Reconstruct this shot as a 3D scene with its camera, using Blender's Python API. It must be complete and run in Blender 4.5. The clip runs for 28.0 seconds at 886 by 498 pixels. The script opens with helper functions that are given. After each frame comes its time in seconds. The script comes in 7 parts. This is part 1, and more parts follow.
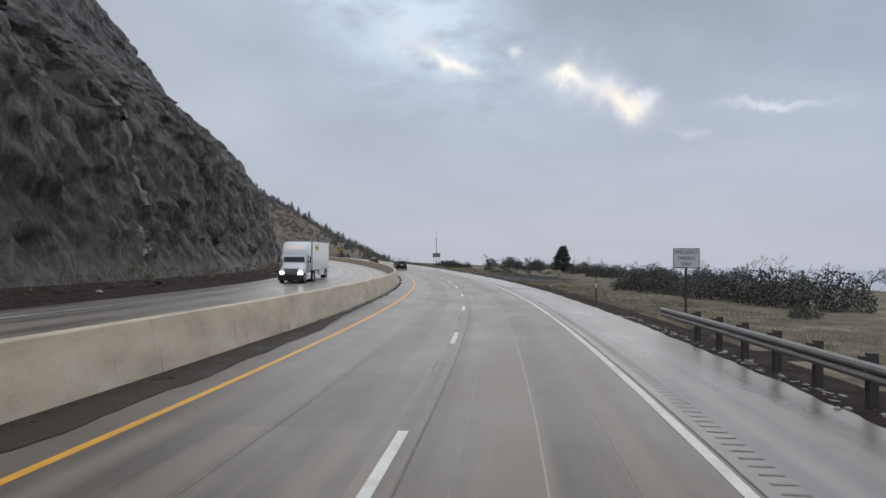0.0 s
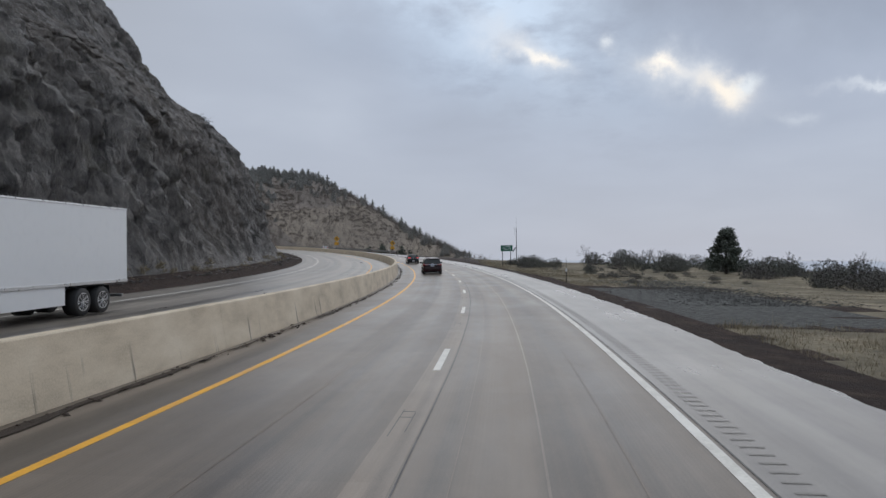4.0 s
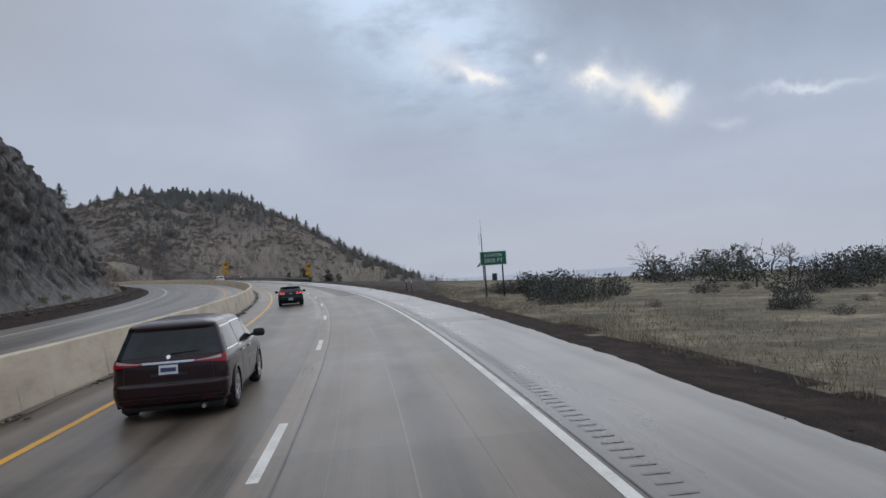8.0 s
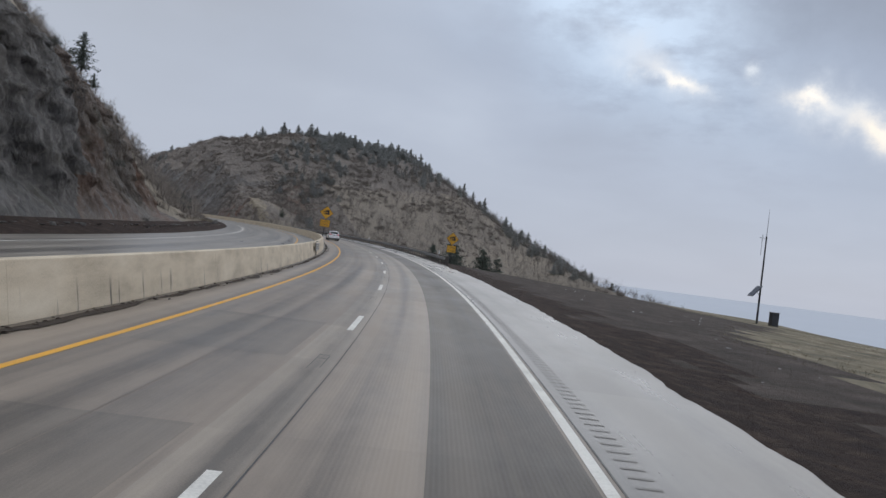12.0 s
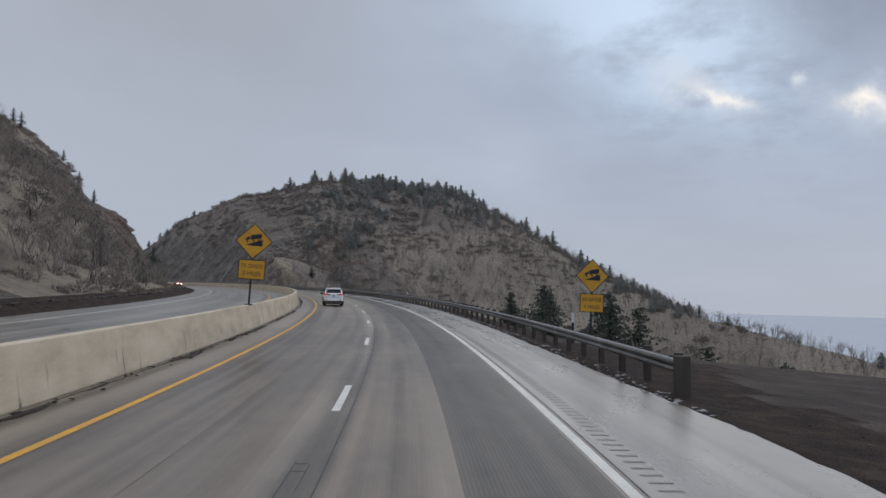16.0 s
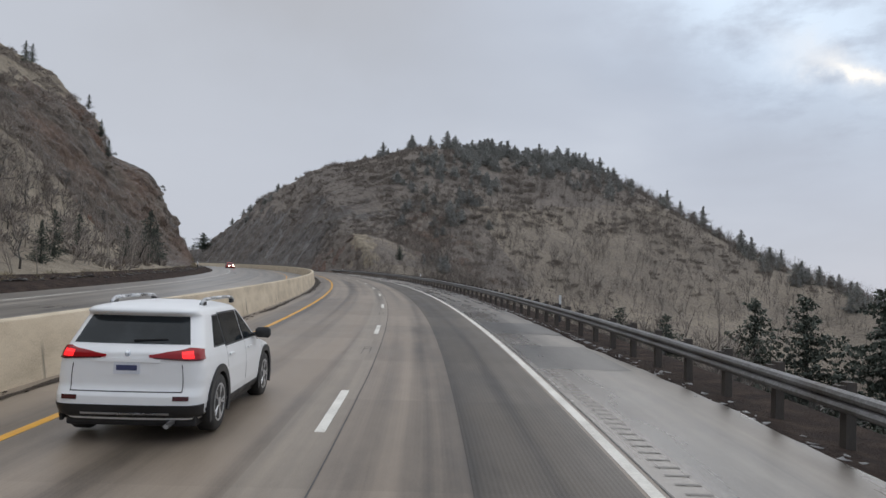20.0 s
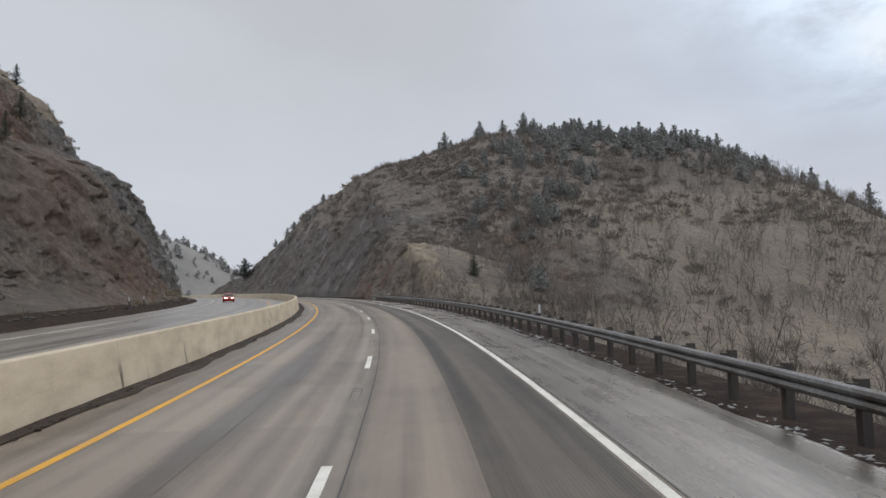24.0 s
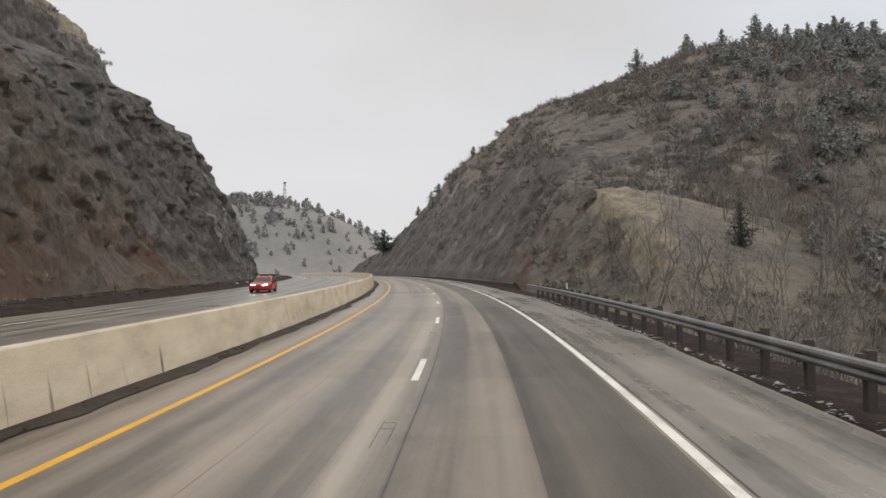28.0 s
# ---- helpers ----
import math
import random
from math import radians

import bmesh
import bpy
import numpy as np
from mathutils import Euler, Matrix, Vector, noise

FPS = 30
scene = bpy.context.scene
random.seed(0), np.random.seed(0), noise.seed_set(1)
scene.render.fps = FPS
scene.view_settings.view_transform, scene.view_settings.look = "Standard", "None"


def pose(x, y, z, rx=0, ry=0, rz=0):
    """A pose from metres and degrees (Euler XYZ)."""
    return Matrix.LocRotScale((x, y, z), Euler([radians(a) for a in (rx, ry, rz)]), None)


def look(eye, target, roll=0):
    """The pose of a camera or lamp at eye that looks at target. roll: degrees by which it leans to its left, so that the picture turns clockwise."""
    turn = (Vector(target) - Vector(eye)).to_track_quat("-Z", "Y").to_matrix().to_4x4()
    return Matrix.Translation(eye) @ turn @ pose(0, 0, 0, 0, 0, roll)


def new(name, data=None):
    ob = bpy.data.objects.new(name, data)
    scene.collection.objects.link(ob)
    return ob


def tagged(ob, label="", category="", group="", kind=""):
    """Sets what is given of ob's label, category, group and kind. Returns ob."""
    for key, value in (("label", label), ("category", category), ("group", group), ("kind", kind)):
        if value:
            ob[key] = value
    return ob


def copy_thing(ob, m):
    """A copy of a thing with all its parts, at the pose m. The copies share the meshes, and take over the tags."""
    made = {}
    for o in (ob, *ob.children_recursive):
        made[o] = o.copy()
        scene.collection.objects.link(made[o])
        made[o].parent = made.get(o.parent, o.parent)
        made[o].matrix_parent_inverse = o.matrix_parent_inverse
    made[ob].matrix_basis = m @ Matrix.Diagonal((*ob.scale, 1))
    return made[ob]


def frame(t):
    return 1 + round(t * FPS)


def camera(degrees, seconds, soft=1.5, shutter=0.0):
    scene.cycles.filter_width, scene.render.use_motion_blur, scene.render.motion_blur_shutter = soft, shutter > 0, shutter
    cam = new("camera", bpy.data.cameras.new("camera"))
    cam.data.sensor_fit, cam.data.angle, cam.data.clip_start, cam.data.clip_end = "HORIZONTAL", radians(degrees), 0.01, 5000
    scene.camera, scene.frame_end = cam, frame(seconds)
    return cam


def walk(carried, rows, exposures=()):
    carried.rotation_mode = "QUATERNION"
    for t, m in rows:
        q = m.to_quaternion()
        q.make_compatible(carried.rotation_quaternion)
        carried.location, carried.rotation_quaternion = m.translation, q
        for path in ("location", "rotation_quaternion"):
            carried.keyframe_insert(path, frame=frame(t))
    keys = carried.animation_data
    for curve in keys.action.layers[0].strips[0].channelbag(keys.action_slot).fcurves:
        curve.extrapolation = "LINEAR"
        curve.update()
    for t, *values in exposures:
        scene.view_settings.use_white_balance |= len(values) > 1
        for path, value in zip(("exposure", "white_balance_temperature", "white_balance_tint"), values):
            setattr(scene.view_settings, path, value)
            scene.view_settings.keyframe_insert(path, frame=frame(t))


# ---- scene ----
# camera: seconds, x, y, z, yaw, pitch, roll
cam = camera(64.48, 28.0)
PATH_ROWS = [
    (0, -0.476, 0.051, 2.214, -0.04, 0.31, -0.41),
    (0.5, 0.211, 7.180, 2.115, 0.14, -0.03, -0.34),
    (1, 0.802, 14.333, 2.020, 0.38, -0.29, -0.42),
    (1.5, 1.241, 21.509, 1.929, 0.40, -0.28, -1.29),
    (2, 1.574, 28.700, 1.843, 0.45, -0.30, -2.05),
    (2.5, 1.939, 35.897, 1.761, 0.40, 1.40, -3.94),
    (3, 2.186, 43.105, 1.683, 2.21, -0.13, -4.26),
    (3.5, 2.274, 50.320, 1.610, 5.21, -0.89, -1.84),
    (5.5, 1.445, 79.154, 1.380, 8.83, 4.69, 2.73),
    (6, 0.944, 86.337, 1.345, 6.69, 4.12, 3.07),
    (6.5, 0.217, 93.492, 1.320, 5.32, 3.33, 1.64),
    (7, -0.626, 100.624, 1.303, 5.38, 1.91, 0.21),
    (7.5, -1.507, 107.738, 1.297, 5.05, 1.19, 1.92),
    (8, -2.502, 114.825, 1.299, 3.34, 1.49, 4.06),
    (8.5, -3.533, 121.893, 1.311, 3.05, 3.19, 2.61),
    (9, -4.675, 128.932, 1.332, 2.96, 6.27, 0.65),
    (9.5, -6.017, 135.919, 1.362, 3.42, 7.81, -0.84),
    (10, -7.468, 142.869, 1.401, 6.48, 7.76, -2.65),
    (10.5, -9.000, 149.785, 1.449, 12.08, 6.05, -4.86),
    (11, -10.638, 156.660, 1.505, 15.49, 3.37, -7.92),
    (11.5, -12.306, 163.512, 1.570, 16.54, 1.78, -8.77),
    (12, -14.077, 170.322, 1.639, 16.34, 0.23, -6.82),
    (12.5, -16.085, 177.049, 1.712, 15.96, -0.41, -4.92),
    (14.5, -25.094, 203.470, 2.052, 18.66, 0.30, -2.84),
    (15, -27.584, 209.949, 2.149, 18.11, -0.32, -4.75),
    (15.5, -30.196, 216.367, 2.250, 19.13, 2.23, -3.68),
    (16, -32.898, 222.732, 2.355, 21.25, 3.81, -0.90),
    (16.5, -35.648, 229.065, 2.465, 20.91, 3.44, -1.83),
    (17, -38.490, 235.346, 2.579, 20.82, 3.52, -1.84),
    (17.5, -41.419, 241.579, 2.698, 24.07, 4.46, -0.63),
    (18, -44.442, 247.759, 2.821, 26.81, 5.02, -0.21),
    (18.5, -47.561, 253.886, 2.948, 28.37, 4.45, -0.79),
    (19, -50.753, 259.973, 3.076, 29.14, 3.04, -2.92),
    (19.5, -53.954, 266.056, 3.204, 29.19, 2.13, -2.61),
    (20, -57.261, 272.087, 3.331, 30.02, 2.40, -1.83),
    (20.5, -60.748, 278.021, 3.459, 30.96, 2.64, -1.47),
    (21, -64.339, 283.901, 3.586, 31.77, 2.63, -0.88),
    (21.5, -68.031, 289.731, 3.714, 32.55, 2.67, 0.05),
    (23.5, -84.031, 312.401, 4.225, 35.27, 3.11, 2.83),
    (24, -88.330, 317.912, 4.353, 35.96, 3.78, 1.32),
    (24.5, -92.591, 323.487, 4.482, 37.77, 4.48, 0.88),
    (25, -96.962, 329.018, 4.612, 40.11, 4.75, 3.59),
    (25.5, -101.510, 334.451, 4.741, 41.20, 5.50, 4.51),
    (26, -106.174, 339.836, 4.870, 42.42, 5.76, 4.44),
    (26.5, -110.958, 345.174, 4.997, 44.25, 4.87, 3.10),
    (27, -115.857, 350.471, 5.123, 45.17, 2.69, 1.23),
    (27.5, -120.859, 355.743, 5.246, 46.56, 1.72, 0.27),
    (28, -125.994, 360.966, 5.368, 49.31, 2.14, 0.57),
]
EXPOSURES = [(0.0, 0.18, 6550, 10), (3.0, 0.17, 6500, 10), (6.0, 0.04, 6400, 10), (7.0, 0.14, 6400, 10), (8.0, 0.08, 6300, 10), (9.0, -0.12, 6120, 10), (10.0, -0.30, 5950, 10), (10.5, -0.05, 6150, 10), (11.0, 0.18, 6330, 10), (12.0, 0.19, 6400, 10), (15.0, 0.12, 6350, 10), (16.0, 0.04, 6350, 10), (17.0, 0.12, 6400, 10), (20.0, 0.33, 6700, 10), (24.0, 0.43, 6850, 10), (26.0, 0.42, 6900, 10), (27.0, 0.60, 7100, 10), (28.0, 0.70, 7450, 10)]
walk(cam, [(t, pose(x, y, z, 90 + pitch, roll, yaw)) for t, x, y, z, yaw, pitch, roll in PATH_ROWS], EXPOSURES)

# ---------------------------------------------------------------- sky and sun
def nlink(nt, a, b):
    nt.links.new(a, b)


def build_world():
    w = bpy.data.worlds.new("overcast_sky")
    scene.world = w
    w.use_nodes = True
    nt = w.node_tree
    nt.nodes.clear()
    N = nt.nodes.new
    out, bg = N("ShaderNodeOutputWorld"), N("ShaderNodeBackground")
    tc = N("ShaderNodeTexCoord")
    sky = N("ShaderNodeTexSky")
    sky.sky_type, sky.sun_disc = "NISHITA", False
    sky.sun_elevation, sky.sun_rotation = radians(25), radians(14)
    skys = N("ShaderNodeVectorMath")
    skys.operation = "SCALE"
    skys.inputs[3].default_value = 0.05
    nlink(nt, sky.outputs[0], skys.inputs[0])
    sep = N("ShaderNodeSeparateXYZ")
    nlink(nt, tc.outputs["Generated"], sep.inputs[0])
    # flatten the cloud deck towards the horizon
    addz = N("ShaderNodeMath")
    addz.operation = "MULTIPLY_ADD"
    absz = N("ShaderNodeMath")
    absz.operation = "ABSOLUTE"
    nlink(nt, sep.outputs[2], absz.inputs[0])
    nlink(nt, absz.outputs[0], addz.inputs[0])
    addz.inputs[1].default_value, addz.inputs[2].default_value = 1.0, 0.22
    div = N("ShaderNodeVectorMath")
    div.operation = "DIVIDE"
    comb = N("ShaderNodeCombineXYZ")
    for k in range(3):
        nlink(nt, addz.outputs[0], comb.inputs[k])
    nlink(nt, tc.outputs["Generated"], div.inputs[0])
    nlink(nt, comb.outputs[0], div.inputs[1])

    def noise_tex(scale, detail, rough, vec, dist=0.0):
        n = N("ShaderNodeTexNoise")
        n.inputs["Scale"].default_value, n.inputs["Detail"].default_value = scale, detail
        n.inputs["Roughness"].default_value, n.inputs["Distortion"].default_value = rough, dist
        nlink(nt, vec, n.inputs["Vector"])
        return n.outputs["Fac"]

    def ramp(fac, stops):
        r = N("ShaderNodeValToRGB")
        while len(r.color_ramp.elements) < len(stops):
            r.color_ramp.elements.new(0.5)
        for e, (p, c) in zip(r.color_ramp.elements, stops):
            e.position, e.color = p, (*c, 1)
        nlink(nt, fac, r.inputs[0])
        return r.outputs[0]

    def mix(fac, a, b, kind="MIX"):
        m = N("ShaderNodeMix")
        m.data_type, m.blend_type = "RGBA", kind
        for sock, val in ((m.inputs[0], fac), (m.inputs[6], a), (m.inputs[7], b)):
            if isinstance(val, (int, float)):
                sock.default_value = val
            elif isinstance(val, tuple):
                sock.default_value = (*val, 1)
            else:
                nlink(nt, val, sock)
        return m.outputs[2]

    def times(a, b):
        m = N("ShaderNodeMath")
        m.operation, m.use_clamp = "MULTIPLY", True
        for sock, val in zip(m.inputs, (a, b)):
            if isinstance(val, float):
                sock.default_value = val
            else:
                nlink(nt, val, sock)
        return m.outputs[0]

    warp = N("ShaderNodeTexNoise")
    warp.inputs["Scale"].default_value, warp.inputs["Detail"].default_value = 7.0, 8.0
    warp.inputs["Roughness"].default_value = 0.6
    nlink(nt, tc.outputs["Generated"], warp.inputs["Vector"])
    half = N("ShaderNodeVectorMath")
    half.operation = "SUBTRACT"
    half.inputs[1].default_value = (0.5, 0.5, 0.5)
    nlink(nt, warp.outputs["Color"], half.inputs[0])
    bent = N("ShaderNodeVectorMath")
    bent.operation = "MULTIPLY_ADD"
    bent.inputs[1].default_value = (0.14, 0.14, 0.14)
    nlink(nt, half.outputs[0], bent.inputs[0])
    nlink(nt, tc.outputs["Generated"], bent.inputs[2])

    def blob(direction, tilt, su, sv, power=1.0):
        """A soft, torn patch of the sky: su along its tilted axis, sv across it, both in radians."""
        d = Vector(direction).normalized()
        right = d.cross(Vector((0, 0, 1))).normalized()
        up = right.cross(d)
        a = radians(tilt)
        vals = []
        for axis, width in ((right * math.cos(a) + up * math.sin(a), su), (up * math.cos(a) - right * math.sin(a), sv)):
            q = N("ShaderNodeVectorMath")
            q.operation = "DOT_PRODUCT"
            q.inputs[1].default_value = axis / width
            nlink(nt, bent.outputs[0], q.inputs[0])
            sq = N("ShaderNodeMath")
            sq.operation = "POWER"
            ab = N("ShaderNodeMath")
            ab.operation = "ABSOLUTE"
            nlink(nt, q.outputs["Value"], ab.inputs[0])
            nlink(nt, ab.outputs[0], sq.inputs[0])
            sq.inputs[1].default_value = 2.0
            vals.append(sq.outputs[0])
        sm = N("ShaderNodeMath")
        sm.operation = "ADD"
        nlink(nt, vals[0], sm.inputs[0])
        nlink(nt, vals[1], sm.inputs[1])
        ng = N("ShaderNodeMath")
        ng.operation = "MULTIPLY"
        ng.inputs[1].default_value = -1.0
        nlink(nt, sm.outputs[0], ng.inputs[0])
        ex = N("ShaderNodeMath")
        ex.operation = "EXPONENT"
        nlink(nt, ng.outputs[0], ex.inputs[0])
        front = N("ShaderNodeVectorMath")
        front.operation = "DOT_PRODUCT"
        front.inputs[1].default_value = d
        nlink(nt, tc.outputs["Generated"], front.inputs[0])
        st = N("ShaderNodeMath")
        st.operation = "GREATER_THAN"
        st.inputs[1].default_value = 0.0
        nlink(nt, front.outputs["Value"], st.inputs[0])
        return times(ex.outputs[0], st.outputs[0])

    big = noise_tex(1.15, 4.0, 0.5, div.outputs[0], 0.25)
    clouds = ramp(big, [(0.30, (0.30, 0.35, 0.445)), (0.48, (0.345, 0.403, 0.512)), (0.62, (0.385, 0.445, 0.555)), (0.8, (0.46, 0.525, 0.635))])
    # paler and warmer to the west of north, bluer to the east
    side = ramp(N("ShaderNodeMapRange").outputs[0], [(0, (0, 0, 0)), (1, (1, 1, 1))])
    mr = [n for n in nt.nodes if n.bl_idname == "ShaderNodeMapRange"][-1]
    mr.inputs[1].default_value, mr.inputs[2].default_value = 0.15, -0.75
    nlink(nt, sep.outputs[0], mr.inputs[0])
    col = mix(times(side, 0.75), clouds, (0.448, 0.474, 0.527))
    col = mix(times(blob((-0.66, 0.65, 0.38), -15, 0.28, 0.11), 0.65), col, (0.345, 0.362, 0.40))
    col = mix(times(blob((-0.52, 0.75, 0.42), 20, 0.16, 0.06), 0.4), col, (0.36, 0.375, 0.41))
    # slate cloud, a thin bright opening beside it, and the torn break before the sun
    wisp = noise_tex(5, 7, 0.6, div.outputs[0])
    torn = ramp(wisp, [(0.26, (0, 0, 0)), (0.54, (1, 1, 1))])
    col = mix(times(blob((0.24, 0.90, 0.37), -12, 0.30, 0.10), 0.9), col, (0.235, 0.275, 0.35))
    col = mix(times(blob((0.12, 0.95, 0.20), -18, 0.30, 0.05), 0.6), col, (0.30, 0.365, 0.475))
    col = mix(times(times(blob((-0.10, 0.92, 0.37), -38, 0.24, 0.10), torn), 0.95), col, (0.60, 0.72, 0.87))
    col = mix(times(times(blob((0.36, 0.84, 0.42), -50, 0.10, 0.035), torn), 0.7), col, (0.50, 0.58, 0.68))
    for d, tilt, su, sv, k, c in (((-0.03, 0.963, 0.275), -32, 0.060, 0.020, 0.7, (0.66, 0.70, 0.76)), ((-0.004, 0.966, 0.259), -18, 0.030, 0.008, 1.0, (0.92, 0.88, 0.82)), ((0.215, 0.953, 0.213), -22, 0.075, 0.026, 0.85, (0.62, 0.67, 0.74)), ((0.182, 0.956, 0.230), -22, 0.024, 0.010, 1.0, (1.0, 0.93, 0.83)), ((0.247, 0.948, 0.203), -12, 0.026, 0.014, 1.0, (1.05, 0.94, 0.78)), ((0.27, 0.944, 0.21), 12, 0.020, 0.012, 0.8, (0.78, 0.84, 0.88)), ((0.42, 0.885, 0.19), -4, 0.055, 0.007, 0.8, (0.72, 0.77, 0.83)), ((0.33, 0.93, 0.155), -8, 0.018, 0.009, 0.5, (0.62, 0.68, 0.75)), ((-0.08, 0.89, 0.45), -10, 0.055, 0.024, 0.9, (0.95, 0.85, 0.72)), ((0.10, 0.956, 0.276), -30, 0.012, 0.010, 0.7, (0.72, 0.76, 0.80))):
        col = mix(times(blob(d, tilt, su, sv), k), col, c)
    # haze low over the land
    low = N("ShaderNodeMapRange")
    low.interpolation_type = "SMOOTHSTEP"
    low.inputs[1].default_value, low.inputs[2].default_value = 0.30, 0.0
    nlink(nt, sep.outputs[2], low.inputs[0])
    col = mix(times(low.outputs[0], 0.75), col, (0.42, 0.45, 0.52))
    # an overcast sky brightens towards the zenith
    zen = N("ShaderNodeMapRange")
    zen.interpolation_type = "SMOOTHSTEP"
    zen.inputs[1].default_value, zen.inputs[2].default_value = 0.46, 0.92
    nlink(nt, sep.outputs[2], zen.inputs[0])
    col = mix(times(zen.outputs[0], 1.0), col, (0.84, 0.90, 0.99))
    col = mix(0.03, col, skys.outputs[0], "ADD")
    nlink(nt, col, bg.inputs[0])
    bg.inputs[1].default_value = 1.0
    nlink(nt, bg.outputs[0], out.inputs[0])


build_world()
sun = new("sun", bpy.data.lights.new("sun", "SUN"))
sun.data.energy, sun.data.angle, sun.data.color = 0.5, radians(70), (1.0, 0.95, 0.88)
sun.matrix_world = look((248, 948, 260), (0, 0, 0))

# ---------------------------------------------------------------- materials
MATS = {}


def principled(name, colour, rough=0.7, metal=0.0):
    m = bpy.data.materials.new(name)
    m.use_nodes = True
    b = m.node_tree.nodes["Principled BSDF"]
    b.inputs["Base Color"].default_value = (*colour, 1)
    b.inputs["Roughness"].default_value, b.inputs["Metallic"].default_value = rough, metal
    MATS[name] = m
    return m, m.node_tree, b


def coords(nt, kind="Object", scale=(1, 1, 1)):
    tc, mp = nt.nodes.new("ShaderNodeTexCoord"), nt.nodes.new("ShaderNodeMapping")
    mp.inputs["Scale"].default_value = scale
    nlink(nt, tc.outputs[kind], mp.inputs[0])
    return mp.outputs[0]


def world_coords(nt, scale=(1, 1, 1)):
    ge, mp = nt.nodes.new("ShaderNodeNewGeometry"), nt.nodes.new("ShaderNodeMapping")
    mp.inputs["Scale"].default_value = scale
    nlink(nt, ge.outputs["Position"], mp.inputs[0])
    return mp.outputs[0]


def noise_node(nt, vec, scale, detail=5.0, rough=0.55, dist=0.0):
    n = nt.nodes.new("ShaderNodeTexNoise")
    n.inputs["Scale"].default_value, n.inputs["Detail"].default_value = scale, detail
    n.inputs["Roughness"].default_value, n.inputs["Distortion"].default_value = rough, dist
    nlink(nt, vec, n.inputs["Vector"])
    return n.outputs["Fac"]


def ramp_node(nt, fac, stops):
    r = nt.nodes.new("ShaderNodeValToRGB")
    while len(r.color_ramp.elements) < len(stops):
        r.color_ramp.elements.new(0.5)
    for e, (p, c) in zip(r.color_ramp.elements, stops):
        e.position = p
        e.color = (*c, 1) if isinstance(c, tuple) else (c, c, c, 1)
    nlink(nt, fac, r.inputs[0])
    return r.outputs[0]


def mix_node(nt, fac, a, b, kind="MIX"):
    m = nt.nodes.new("ShaderNodeMix")
    m.data_type, m.blend_type = "RGBA", kind
    for sock, val in ((m.inputs[0], fac), (m.inputs[6], a), (m.inputs[7], b)):
        if isinstance(val, (int, float)):
            sock.default_value = val
        elif isinstance(val, tuple):
            sock.default_value = (*val, 1)
        else:
            nlink(nt, val, sock)
    return m.outputs[2]


def math_node(nt, op, a, b=0.0, c=0.0):
    m = nt.nodes.new("ShaderNodeMath")
    m.operation = op
    for sock, val in zip(m.inputs, (a, b, c)):
        if isinstance(val, (int, float)):
            sock.default_value = val
        else:
            nlink(nt, val, sock)
    return m.outputs[0]


def bump_node(nt, bsdf, height, strength, distance):
    b = nt.nodes.new("ShaderNodeBump")
    b.inputs["Strength"].default_value, b.inputs["Distance"].default_value = strength, distance
    nlink(nt, height, b.inputs["Height"])
    nlink(nt, b.outputs[0], bsdf.inputs["Normal"])


def grainy(name, stops, rough=(0.6, 0.85), scale=3.0, fine=40.0, bump=0.3, dist=0.01, metal=0.0, space="world", stretch=(1, 1, 1)):
    """A surface with coarse stains and fine grain; stops run from dark to light."""
    m, nt, b = principled(name, stops[0], rough[1], metal)
    vec = world_coords(nt, stretch) if space == "world" else coords(nt, "Object", stretch)
    coarse, grain = noise_node(nt, vec, scale, 6), noise_node(nt, vec, fine, 4, 0.6)
    fac = math_node(nt, "ADD", math_node(nt, "MULTIPLY", coarse, 0.65), math_node(nt, "MULTIPLY", grain, 0.35))
    n = len(stops)
    col = ramp_node(nt, fac, [(0.34 + 0.32 * i / max(1, n - 1), c) for i, c in enumerate(stops)])
    nlink(nt, col, b.inputs["Base Color"])
    nlink(nt, ramp_node(nt, coarse, [(0.35, rough[0]), (0.65, rough[1])]), b.inputs["Roughness"])
    if bump:
        bump_node(nt, b, grain, bump, dist)
    return m


